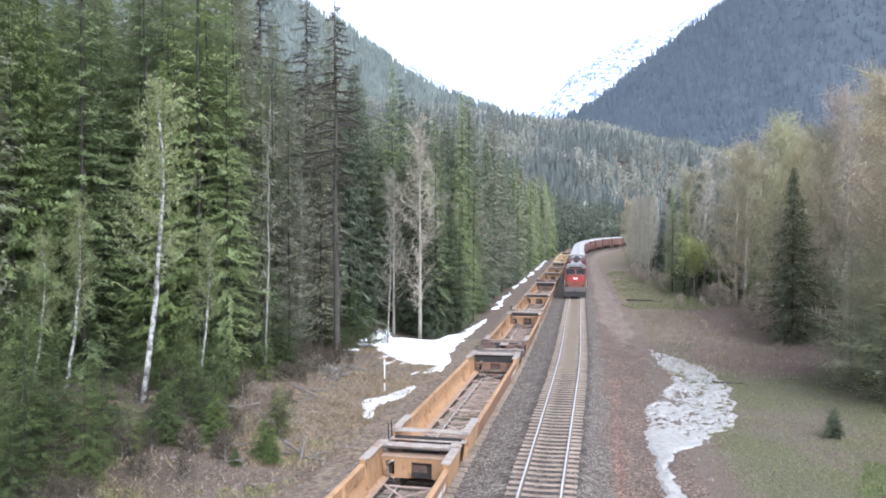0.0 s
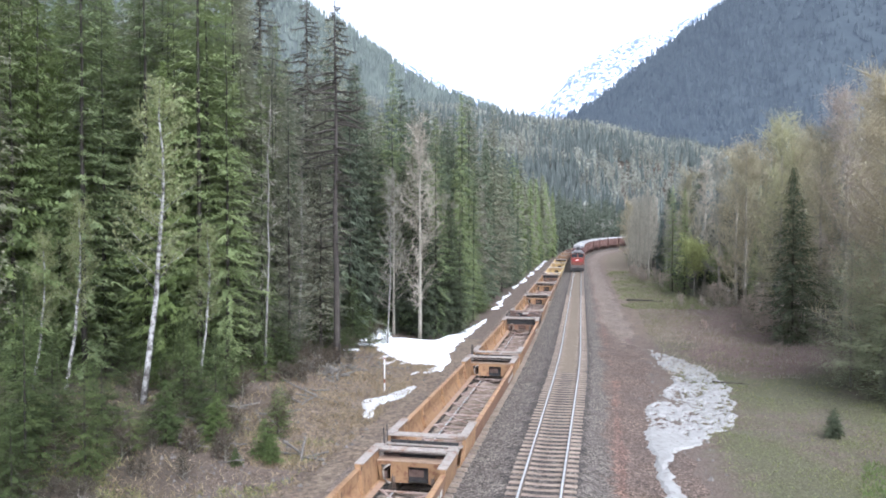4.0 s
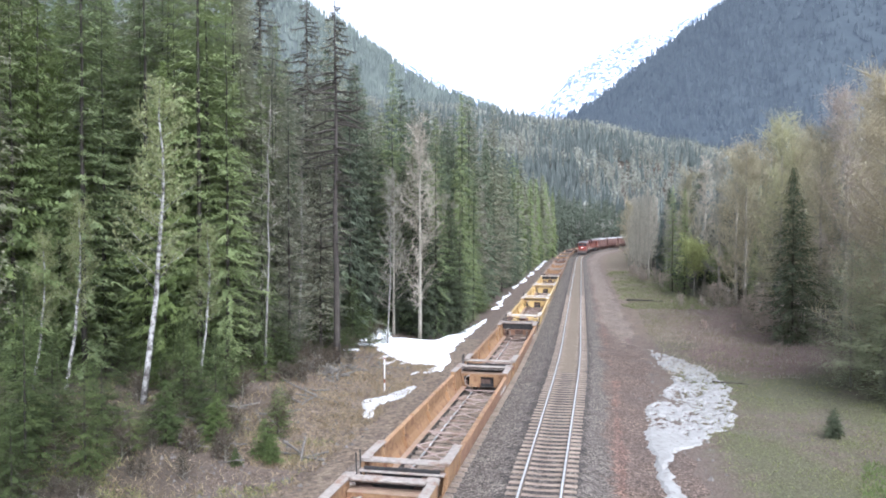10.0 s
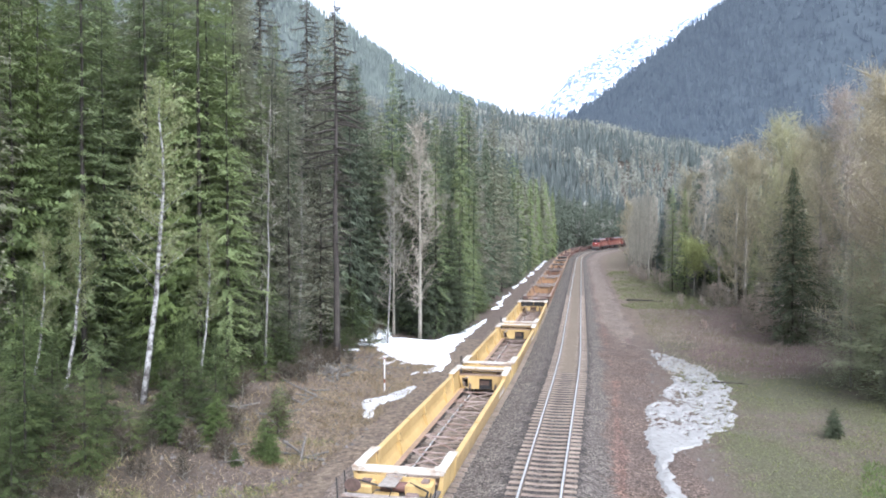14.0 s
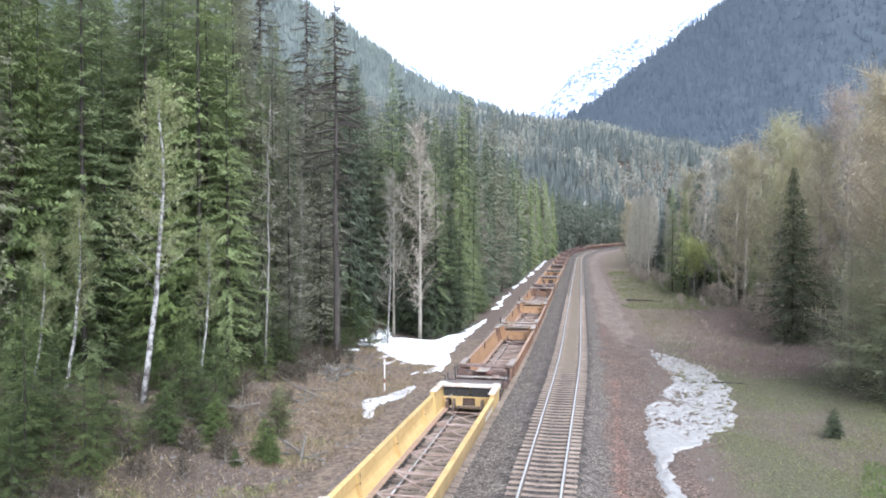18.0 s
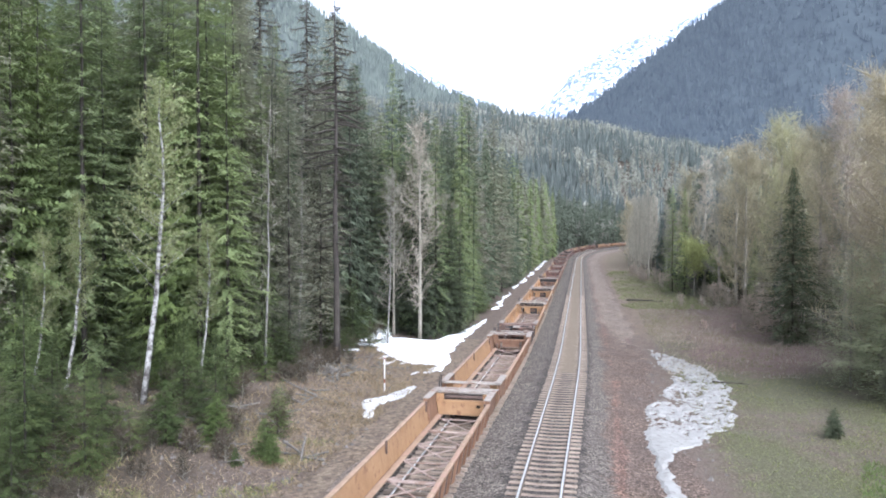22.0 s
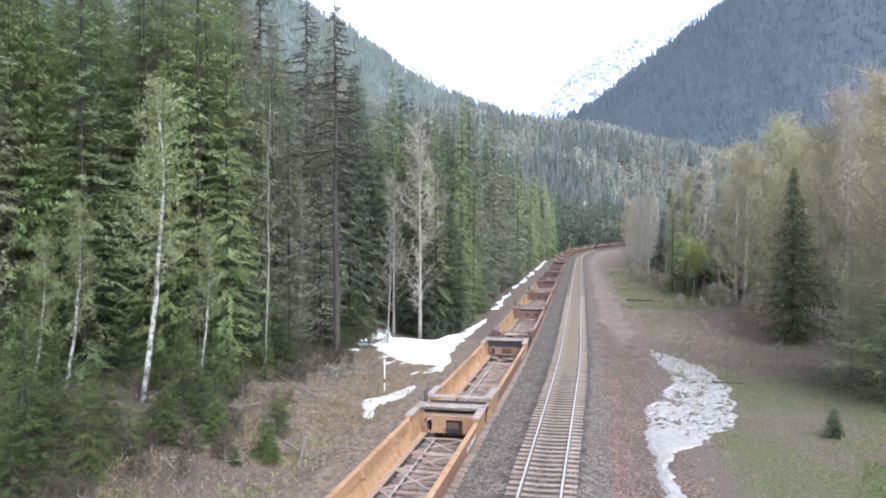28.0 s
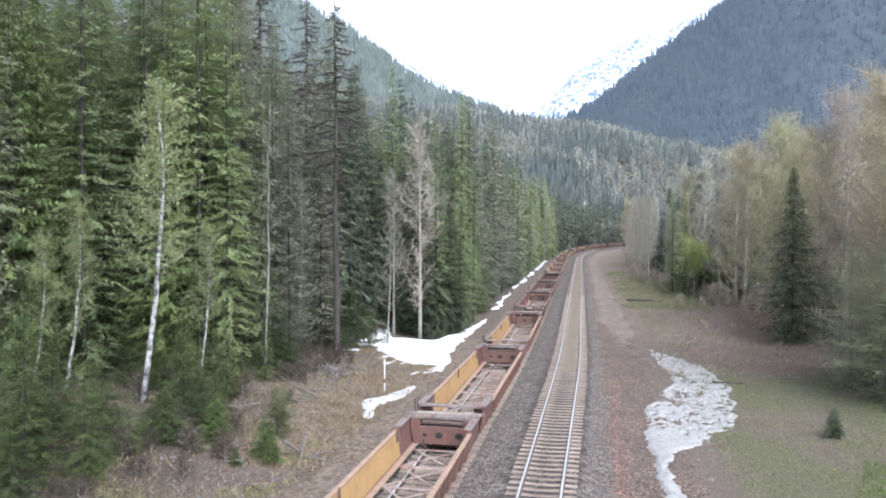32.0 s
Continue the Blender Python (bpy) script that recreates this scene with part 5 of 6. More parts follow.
def far_forest():
    """Everything wooded that lies too far off to tell its trees' branches."""
    r = np.random.RandomState(9)
    n = 60000
    y = 110 + 1150 * r.uniform(0, 1, n) ** 1.25
    x = r.uniform(-0.62, 0.52, n) * y * 1.0
    s, d = by_track(x, y)
    ledge, redge = np.interp(y, *LEFT_EDGE), np.interp(y, *RIGHT_EDGE)
    keep = np.where(y < 345, (x < ledge - np.interp(y, [220, 260], [8, 0.5])) | (x > redge + 8), True) & (np.abs(d + 2) > 11)
    keep &= r.uniform(0, 1, n) < np.interp(y, [110, 400, 1200], [0.2, 0.5, 0.85])
    x, y, d = x[keep], y[keep], d[keep]
    z = ground_z(x, y)
    h = r.uniform(11, 23, len(x)) * np.interp(wavy(x, y, 90, 4), [-1, 1], [0.75, 1.15])
    pale = ((wavy(x, y, 150, 14) + 0.5 * wavy(x, y, 60, 24) + r.normal(0, 0.45, len(x))) > np.interp(y, [330, 480, 650, 1000], [1.1, 0.45, -0.1, -0.45])) & (y > 330)
    pts = np.stack([x, y, z - 0.3], 1)
    seen = (y > 235) & (y < 470) & ~pale & (x > -0.16 * y) & (x < 0.14 * y)
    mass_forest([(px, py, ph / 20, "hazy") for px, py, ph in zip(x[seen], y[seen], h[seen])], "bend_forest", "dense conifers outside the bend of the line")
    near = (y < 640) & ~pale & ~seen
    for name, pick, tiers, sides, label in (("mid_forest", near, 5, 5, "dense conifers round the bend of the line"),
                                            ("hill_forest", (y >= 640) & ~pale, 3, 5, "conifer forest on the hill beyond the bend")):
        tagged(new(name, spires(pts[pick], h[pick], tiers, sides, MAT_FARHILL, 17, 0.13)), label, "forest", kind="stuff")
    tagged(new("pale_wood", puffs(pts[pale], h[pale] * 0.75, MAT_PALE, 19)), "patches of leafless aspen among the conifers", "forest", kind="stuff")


# ---------------------------------------------------------------- rolling stock
def tones(name, color, light, rust_at=0.62):
    return paint(name, color, light, rust_at=rust_at)


MAT_YELLOW = tones("yellow_paint", (0.42, 0.285, 0.11), (0.51, 0.36, 0.155), 0.67)
MAT_OCHRE = tones("faded_ochre_paint", (0.34, 0.205, 0.085), (0.44, 0.285, 0.125), 0.62)
MAT_ORANGE = tones("faded_orange_paint", (0.28, 0.16, 0.08), (0.38, 0.235, 0.128), 0.59)
MAT_TAN = tones("weathered_orange_paint", (0.25, 0.145, 0.072), (0.34, 0.21, 0.115), 0.55)
MAT_BROWN = tones("oxide_brown_paint", (0.11, 0.057, 0.045), (0.17, 0.095, 0.077), 0.6)
MAT_SKIN = tones("dusty_brown_orange_paint", (0.19, 0.105, 0.065), (0.28, 0.168, 0.105), 0.56)
MAT_SKINYELLOW = tones("dusty_yellow_paint", (0.33, 0.225, 0.1), (0.43, 0.31, 0.15), 0.6)
MAT_CAPLIGHT = grainy("pale_scuffed_steel", (0.42, 0.37, 0.31), (0.58, 0.53, 0.46), 3, 0.7, wear=(0.3, 0.2, 0.12), wear_at=0.57)
MAT_CAPGREY = grainy("grey_grating", (0.21, 0.178, 0.152), (0.34, 0.298, 0.26), 5, 0.75, wear=(0.2, 0.12, 0.08), wear_at=0.57)
MAT_FLOORPINK = grainy("dusty_pink_steel", (0.24, 0.175, 0.145), (0.37, 0.29, 0.25), 3, 0.8, wear=(0.2, 0.125, 0.09), wear_at=0.56)
MAT_DARKCAP = grainy("dull_brown_grating", (0.12, 0.095, 0.082), (0.24, 0.2, 0.178), 5, 0.8, wear=(0.12, 0.065, 0.05), wear_at=0.55)
MAT_RUSTTAN = tones("rust_stained_paint", (0.16, 0.088, 0.055), (0.235, 0.14, 0.09), 0.6)
MAT_PINKGEAR = grainy("dull_pinkish_steel", (0.13, 0.088, 0.074), (0.25, 0.185, 0.16), 5, 0.85, wear=(0.09, 0.055, 0.045), wear_at=0.54)
MAT_LEDGE = grainy("worn_tan_steel", (0.22, 0.148, 0.098), (0.32, 0.225, 0.155), 3, 0.8, wear=(0.3, 0.19, 0.14), wear_at=0.55)
MAT_GEAR = grainy("brown_running_gear", (0.07, 0.045, 0.036), (0.15, 0.1, 0.08), 5, 0.85)
# Black steel parts, and the painted shade of recesses and openings.
MAT_DARK = grainy("black_steel_and_recess", (0.018, 0.017, 0.017), (0.045, 0.042, 0.04), 5, 0.7)
MAT_WHEEL = grainy("wheel_steel", (0.09, 0.065, 0.05), (0.2, 0.15, 0.12), 5, 0.55, 0.5)
MAT_BRACE = grainy("pale_rubbed_steel", (0.46, 0.38, 0.33), (0.64, 0.56, 0.5), 3, 0.7, wear=(0.34, 0.22, 0.16), wear_at=0.62)
MAT_DARKGREY = grainy("dark_grey_grating", (0.075, 0.065, 0.06), (0.16, 0.14, 0.125), 5, 0.8)
MAT_WHITEMARK = grainy("faded_white_marking", (0.5, 0.47, 0.43), (0.7, 0.67, 0.62), 5, 0.7)

SET = 65.25                                    # length of a set of three coupled wells
JOINT, END = 0.83, 2.75                        # from the walls to the middle of a joint, and of a coupling
ROLE = {"side_wall": "wall", "bulkhead": "wall", "bulkhead_back": "back", "end_bulkhead": "end", "corner_pad": "cap", "platform_beam": "beam", "top_chord": "wall", "hip_cap": "cap", "end_beam": "cap", "outer_post": "wall", "floor_ledge": "ledge",
        "cross_beam": "floor", "diagonal_brace": "floor", "inner_post": "wall", "inner_lining": "chord", "gear_box": "gear", "end_sill": "gear", "outer_skin": "skin"}


def bogie(thing, y):
    truck = part("truck", Shape().block(-1.0, 1.0, y - 0.25, y + 0.25, 0.42, 0.66, 0.03), MAT_GEAR, thing, "cast steel truck")
    for sx in (-1, 1):
        sh = Shape().prism([(sx * 1.0, 0.3), (sx * 1.14, 0.3), (sx * 1.14, 0.72), (sx * 1.0, 0.72)], y - 1.15, y + 1.15)
        sh.block(min(sx * 0.98, sx * 1.16), max(sx * 0.98, sx * 1.16), y - 0.32, y + 0.32, 0.2, 0.42, 0.03)
        part("truck_frame", sh, MAT_GEAR, truck)
    for dy in (-0.89, 0.89):
        sh = Shape().turned([(-0.79, 0.3), (-0.79, 0.45), (-0.76, 0.47), (-0.75, 0.42), (-0.66, 0.42), (-0.66, 0.08), (0.66, 0.08), (0.66, 0.42), (0.75, 0.42), (0.76, 0.47), (0.79, 0.45), (0.79, 0.3)],
                            (0, y + dy, 0.43), "x", 18)
        part("wheelset", sh, MAT_WHEEL, truck)


def well_unit(style, near, far, length):
    """One well of an articulated car; near and far: 'joint' or 'coupler'. style: 'folded' or 'ribbed' sides."""
    u = tagged(new("well_car"), "", "rail car", group="well cars of the train")
    y0, y1 = -length / 2, length / 2
    i0, i1 = y0 + 2.2, y1 - 2.2
    low = 0.42
    for sx in (-1, 1):
        def out(*pts):
            q = [(sx * x, z) for x, z in pts]
            return q if sx > 0 else q[::-1]
        sh = Shape()
        if style == "folded":
            sh.prism(out((1.18, 0.3), (1.36, 0.3), (1.44, low), (1.52, 0.8), (1.52, 1.6), (1.38, 1.6), (1.38, 1.16), (1.45, 1.08), (1.45, 0.75), (1.36, 0.42), (1.18, 0.38)), i0, i1)
        else:
            sh.prism(out((1.2, 0.3), (1.38, 0.3), (1.46, low), (1.46, 1.6), (1.42, 1.6), (1.42, 0.4), (1.2, 0.38)), i0, i1)
        for e, ye, yi in ((-1, y0, i0), (1, y1, i1)):
            a, b = sorted((ye, yi))
            sh.prism(out((1.28, 0.32), (1.44, low), (1.52, 0.8), (1.52, 1.84), (1.4, 1.84), (1.4, 0.45), (1.28, 0.4)), a, b)
            sh.prism(out((1.34, 0.55), (1.5, 0.55), (1.54, 0.8), (1.54, 1.86), (1.34, 1.86)), yi - 0.09, yi + 0.09)
        part("side_wall", sh, MAT_ORANGE, u)
        if style == "folded":
            part("outer_skin", Shape().prism(out((1.365, 0.3), (1.445, low), (1.526, 0.8), (1.526, 1.575), (1.521, 1.575), (1.521, 0.8), (1.441, low), (1.361, 0.3)), i0 + 0.1, i1 - 0.1), MAT_SKIN, u, "dusty rust-streaked outer side")
            ends = (i0, i0 + (i1 - i0) * 0.34, i0 + (i1 - i0) * 0.67, i1)
            for a, b in zip(ends, ends[1:]):
                part("top_chord", Shape().block(*sorted((sx * 1.35, sx * 1.55)), a + 0.05, b - 0.05, 1.58, 1.68, 0.03), MAT_ORANGE, u)
            for y in np.linspace(i0 + 3.0, i1 - 2.2, 3):
                part("inner_post", Shape().prism(out((1.28, 1.18), (1.39, 1.18), (1.39, 1.6), (1.33, 1.6)), y - 0.1, y + 0.1).block(*sorted((sx * 1.28, sx * 1.44)), y - 0.05, y + 0.05, 0.5, 1.1), MAT_TAN, u, "scraped guide post")
                # Black strip in place of the shadow in the slot beside the post.
                part("post_shadow_gap", Shape().block(*sorted((sx * 1.33, sx * 1.37)), y + 0.11, y + 0.2, 1.0, 1.5), MAT_DARK, u, "dark strip for the shadowed slot in the wall")
        else:
            part("top_chord", Shape().block(*sorted((sx * 1.38, sx * 1.56)), i0, i1, 1.56, 1.7, 0.03), MAT_ORANGE, u)
            part("inner_lining", Shape().block(*sorted((sx * 1.405, sx * 1.417)), i0 + 0.1, i1 - 0.1, 0.42, 1.555), MAT_ORANGE, u)
            # Dark sheet paints the shade of the open gaps between the outer posts.
            part("side_plate", Shape().block(*sorted((sx * 1.463, sx * 1.47)), i0 + 0.1, i1 - 0.1, 0.5, 1.555), MAT_GEAR, u, "dark brown sheet standing in for the shaded gaps between the posts")
            for y in np.linspace(i0 + 0.5, i1 - 0.5, 13):
                part("outer_post", Shape().prism(out((1.462, 0.4), (1.57, 0.5), (1.57, 1.56), (1.462, 1.56)), y - 0.07, y + 0.07), MAT_ORANGE, u)
            for y in (i0 + 0.35, i1 - 0.35, (i0 + i1) / 2):
                part("guide_post", Shape().block(*sorted((sx * 1.31, sx * 1.37)), y - 0.05, y + 0.05, 1.15, 1.78, 0.015), MAT_GEAR, u, "dark worn guide post")
        part("floor_ledge", Shape().block(*sorted((sx * 0.98, sx * 1.34)), y0 + 0.5, y1 - 0.5, 0.38, 0.43, 0.015), MAT_FLOORPINK, u)
        for e, ye, yi in ((-1, y0, i0), (1, y1, i1)):
            a, b = sorted((yi - e * 0.05, ye + e * 0.05))
            part("hip_cap", Shape().block(*sorted((sx * 1.24, sx * 1.57)), a, b, 1.84, 1.9, 0.015), MAT_CAPGREY, u, "scuffed grey walkway cap")
            # No slot is cut; a dark strip carries its shade.
            part("wall_slot", Shape().block(*sorted((sx * 1.325, sx * 1.338)), yi - 0.07, yi + 0.05, 0.85, 1.72), MAT_GEAR, u, "dark strip painted as the shaded slot where the wall steps up")
            part("corner_pad", Shape().block(*sorted((sx * 1.16, sx * 1.52)), *sorted((ye + e * -0.36, ye + e * 0.1)), 1.9, 1.945, 0.02), MAT_CAPLIGHT, u, "pale worn corner pad")
    if style == "folded":
        for y, w in ((i1 - 2.6, 0.5), (i1 - 1.8, 0.7), (i1 - 0.9, 0.35)):
            part("side_marking", Shape().block(1.521, 1.526, y, y + w, 1.0, 1.28), MAT_WHITEMARK, u, "faded white marking bar")
    rows = list(np.linspace(y0 + 1.3, y1 - 1.3, 8))
    for i, y in enumerate(rows):
        w = 0.24 if i % 3 == 0 else 0.1
        part("cross_beam", Shape().block(-1.0, 1.0, y - w / 2, y + w / 2, 0.34, 0.41, 0.01), MAT_FLOORPINK, u)
    for a, b in zip(rows, rows[1:]):
        for s in (-1, 1):
            part("diagonal_brace", Shape().bar((-0.98 * s, a, 0.43 + 0.004 * s), (0.98 * s, b, 0.43 + 0.004 * s), 0.085, 0.035), MAT_BRACE, u)
    for e, end, ye in ((-1, near, y0), (1, far, y1)):
        def along(p, q):
            return sorted((ye + e * p, ye + e * q))
        sh = Shape()
        a, b = along(-0.45, -0.33)
        if style == "folded" and end == "coupler" and e > 0:
            sh.block(-1.32, -1.2, a, b, 0.4, 1.12).block(-1.2, -0.85, a, b, 1.0, 1.12).block(-1.2, -0.85, a, b, 0.4, 0.52).block(-0.85, -0.3, a, b, 0.4, 1.12).block(0.34, 1.32, a, b, 0.4, 1.12).block(-0.3, 0.34, a, b, 0.4, 0.55).block(-0.3, 0.34, a, b, 1.06, 1.12)
            for x0, x1 in ((-1.3, 0.02), (0.08, 1.3)):
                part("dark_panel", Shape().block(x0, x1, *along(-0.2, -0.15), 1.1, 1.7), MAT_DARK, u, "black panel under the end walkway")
            part("top_grating", Shape().block(-1.5, 1.5, *along(0.1, 0.9), 1.76, 1.84, 0.01), MAT_DARKGREY, u, "dark end platform")
        elif style == "folded":
            sh.block(-1.32, -1.2, a, b, 0.4, 1.34).block(-1.2, -0.82, a, b, 1.18, 1.34).block(-1.2, -0.82, a, b, 0.4, 0.52).block(-0.82, -0.19, a, b, 0.4, 1.34).block(0.55, 1.32, a, b, 0.4, 1.34).block(-0.19, 0.55, a, b, 1.14, 1.34)
            part("bulkhead_shelf", Shape().block(-1.32, 1.32, *along(-0.47, 0.1), 1.342, 1.38), MAT_LEDGE, u, "rubbed steel shelf on the bulkhead")
            # Black plate behind the opening paints its inside as dark.
            part("bulkhead_door", Shape().block(-0.3, 0.66, *along(-0.29, -0.25), 0.4, 1.3), MAT_DARK, u, "black plate standing in for the dark inside of the bulkhead opening")
        else:
            if style == "ribbed":
                sh.block(-1.32, 0.62, a, b, 0.4, 1.2).block(0.82, 1.32, a, b, 0.4, 1.2).block(0.62, 0.82, a, b, 0.4, 0.85).block(0.62, 0.82, a, b, 1.05, 1.2)
            else:
                sh.block(-1.32, 1.32, a, b, 0.4, 1.2)
                for x, r in ((-0.72, 0.1), (-0.12, 0.17), (0.72, 0.17)):
                    # Discs on the whole plate; black stands for the shade in each hole.
                    part("bulkhead_hole", Shape().turned([(-0.012, r), (0.012, r)], (x, ye - e * 0.45, 0.88), "y", 14), MAT_DARK, u, "black disc painted as the shaded inside of a round lightening hole")
            sh.block(-1.32, 1.32, *along(-0.45, -0.1), 1.2, 1.26)
            sh.block(-1.32, -0.95, a, b, 1.26, 1.7).block(0.95, 1.32, a, b, 1.26, 1.7)
        part("end_bulkhead" if end == "coupler" else "bulkhead", sh, MAT_ORANGE, u)
        if style == "folded":
            part("hose", Shape().tube([(-0.75 + 0.3 * math.cos(q), ye - e * 0.6, 0.85 + 0.42 * math.sin(q)) for q in np.linspace(1.7, 4.6, 8)], [0.045] * 8, 6), MAT_CAPGREY, u, "pale curved guard at the bulkhead", smooth=True)
        # Backing sheet; black puts shade into the recess, except on yellow wells.
        part("bulkhead_back", Shape().block(-1.3, 1.3, *along(0.3, 0.36), 0.5, 1.7 if style == "folded" else 1.2), MAT_DARK, u, "backing sheet behind the bulkhead's recess")
        part("platform_beam" if end == "coupler" and e < 0 else "end_beam", Shape().block(-1.53, 1.53, *along(-0.34, 0.08), 1.77 if end == "joint" else 1.7, 1.87, 0.02), MAT_CAPGREY, u, "scuffed grey end walkway")
        if end == "joint":
            part("deck_plate", Shape().block(-1.2, 1.2, *along(0.05, JOINT - 0.05), 1.02, 1.12, 0.02), MAT_GEAR, u)
            part("centre_sill", Shape().block(-0.35, 0.35, *along(-0.3, JOINT - 0.02), 0.62, 1.0, 0.03), MAT_GEAR, u)
            for x in (-0.95, 0.95) if style == "folded" else ():
                part("side_bearing", Shape().block(x - 0.28, x + 0.28, *along(0.15, 0.7), 1.12, 1.42, 0.05), MAT_GEAR, u)
            if e < 0:
                for p in (0.15, 0.6):
                    part("grab_post", Shape().tube([(-1.5, ye + e * p, 0.9), (-1.5, ye + e * p, 2.35)], [0.025, 0.025], 6), MAT_DARK, u, "dark handrail post")
            part("walkway", Shape().block(-1.45, 1.45, *along(0.15, 0.5), 1.5, 1.56, 0.01), MAT_CAPGREY, u, "grey grating walkway over the joint")
        else:
            part("deck_plate", Shape().block(-1.45, 1.45, *along(0.08, 1.75), 1.02, 1.14, 0.02), MAT_DARKGREY, u, "grey end platform")
            part("end_sill", Shape().block(-1.45, 1.45, *along(1.7, 1.86), 0.7, 1.16, 0.02), MAT_GEAR, u)
            part("centre_sill", Shape().block(-0.4, 0.4, *along(-0.3, 1.8), 0.62, 1.0, 0.03), MAT_GEAR, u)
            part("coupler", Shape().block(-0.16, 0.16, *along(1.8, END - 0.02), 0.68, 0.98, 0.04), MAT_DARK, u, "dark knuckle coupler")
            part("gear_box", Shape().block(-1.4, -0.6, *along(0.2, 0.95), 1.14, 1.52, 0.06), MAT_GEAR, u)
            part("gear_box", Shape().block(0.45, 1.3, *along(0.25, 0.85), 1.14, 1.62, 0.06), MAT_GEAR, u)
            part("gear_box", Shape().block(-0.5, 0.3, *along(0.95, 1.35), 1.14, 1.34, 0.04), MAT_GEAR, u)
            part("air_tank", Shape().turned([(-0.55, 0.08), (-0.5, 0.2), (0.5, 0.2), (0.55, 0.08)], (0.15, ye + e * 0.65, 1.42), "x", 12), MAT_BROWN, u, "brown air reservoir")
            part("hand_brake", Shape().turned([(-0.03, 0.27), (0.03, 0.27)], (-1.15, ye + e * 1.15, 1.6), "y", 12), MAT_GEAR, u, "brown brake wheel")
            for x, p, z, w in ((-0.9, 0.5, 1.6, 0.16), (0.75, 1.15, 1.4, 0.2), (-0.2, 0.45, 1.5, 0.12), (1.05, 0.55, 1.75, 0.12)):
                part("brake_valve", Shape().block(x - w, x + w, *along(p - 0.13, p + 0.13), 1.12, z, 0.04), MAT_PINKGEAR, u)
            for x0, x1 in ((-1.2, 0.1), (0.5, 1.25)):
                part("brake_pipe", Shape().tube([(x0, ye + e * 0.2, 1.3), (x0 + 0.1, ye + e * 0.7, 1.62), (x1, ye + e * 1.1, 1.5), (x1, ye + e * 1.7, 1.2)], [0.035] * 4, 6), MAT_DARK, u, smooth=True)
            part("crossover", Shape().block(-1.4, 1.4, *along(1.3, 1.62), 1.3, 1.35, 0.01), MAT_CAPGREY, u, "grating step across the end")
            part("step_plate", Shape().block(-0.3, 0.25, *along(0.1, 1.3), 1.66, 1.7, 0.01), MAT_CAPGREY, u)
            for x in (-1.48, 1.48):
                for p in (1.0, 1.75):
                    part("grab_post", Shape().tube([(x, ye + e * p, 0.75), (x, ye + e * p, 2.1 if x < 0 else 1.75)], [0.025, 0.025], 6), MAT_DARK, u, "dark handrail post")
            for z in (0.55, 0.9, 1.25):
                part("ladder_rung", Shape().bar((1.5, ye + e * 1.0, z), (1.5, ye + e * 1.75, z), 0.03, 0.05), MAT_GEAR, u)
    for o in u.children:
        for v in o.data.vertices:
            v.co.x, v.co.z = v.co.x * (1.02 - 0.11 * max(0.0, min(1.0, (1.1 - v.co.z) / 0.75)) * (abs(v.co.x) > 1.1)), 0.35 + (v.co.z - 0.38) * 0.8
    bogie(u, y0 - JOINT if near == "joint" else y0 - 0.5)
    if far == "coupler":
        bogie(u, y1 + 0.5)
    return u


LIVERY = {
    "orange": (MAT_ORANGE, MAT_ORANGE, MAT_CAPGREY, MAT_FLOORPINK, MAT_GEAR, "weathered orange open well car, empty, on steel trucks"),
    "tan": (MAT_TAN, MAT_TAN, MAT_CAPGREY, MAT_FLOORPINK, MAT_GEAR, "faded tan-orange open well car, empty, with rusty floor braces"),
    "yellow": (MAT_YELLOW, MAT_YELLOW, MAT_CAPLIGHT, MAT_FLOORPINK, MAT_YELLOW, "bright yellow open well car, empty, with pale walkways"),
    "brown": (MAT_BROWN, MAT_OCHRE, MAT_DARKCAP, MAT_FLOORPINK, MAT_GEAR, "oxide brown open well car, empty, with ribbed sides"),
}


def dressed(u, colours):
    wall, chord, cap, floor, gear, label = LIVERY[colours]
    by_role = {"wall": wall, "chord": chord, "cap": cap, "floor": floor, "gear": gear, "back": MAT_YELLOW if wall is MAT_YELLOW else MAT_DARK, "ledge": MAT_LEDGE, "end": MAT_RUSTTAN if wall in (MAT_ORANGE, MAT_TAN) else wall, "beam": cap if wall is MAT_YELLOW else MAT_PINKGEAR,
               "skin": MAT_SKINYELLOW if wall is MAT_YELLOW else MAT_BROWN if wall is MAT_BROWN else MAT_SKIN}
    ribbed = any(o.name.startswith("inner_lining") for o in u.children)
    for o in u.children_recursive:
        kind = o.name.split(".")[0]
        role = ROLE.get(kind)
        if ribbed and wall is MAT_ORANGE and kind in ("side_wall", "outer_post"):
            by_role["outside"], role = MAT_RUSTTAN, "outside"
        if ribbed and kind == "top_chord":
            by_role["outside"], role = MAT_LEDGE, "outside"
        if role:
            o.material_slots[0].link = "OBJECT"
            o.material_slots[0].material = by_role[role]
    return tagged(u, label)


# sets of three wells from the head of the train to its tail
SETS = [("folded", "orange"), ("folded", "tan"), ("folded", "tan"), ("folded", "yellow"), ("ribbed", "orange"), ("folded", "orange"),
        ("punched", "brown"), ("folded", "brown"), ("punched", "brown"), ("folded", "tan"), ("punched", "brown"), ("folded", "brown"), ("folded", "tan")]
WELL_SPEED = 11.43                              # metres a second
HEAD = 50.55 - SET                              # where the first set begins at the start
WELLS = (("coupler", "joint", 18.7, 12.1), ("joint", "joint", 18.39, 32.31), ("joint", "coupler", 19.22, 52.88))


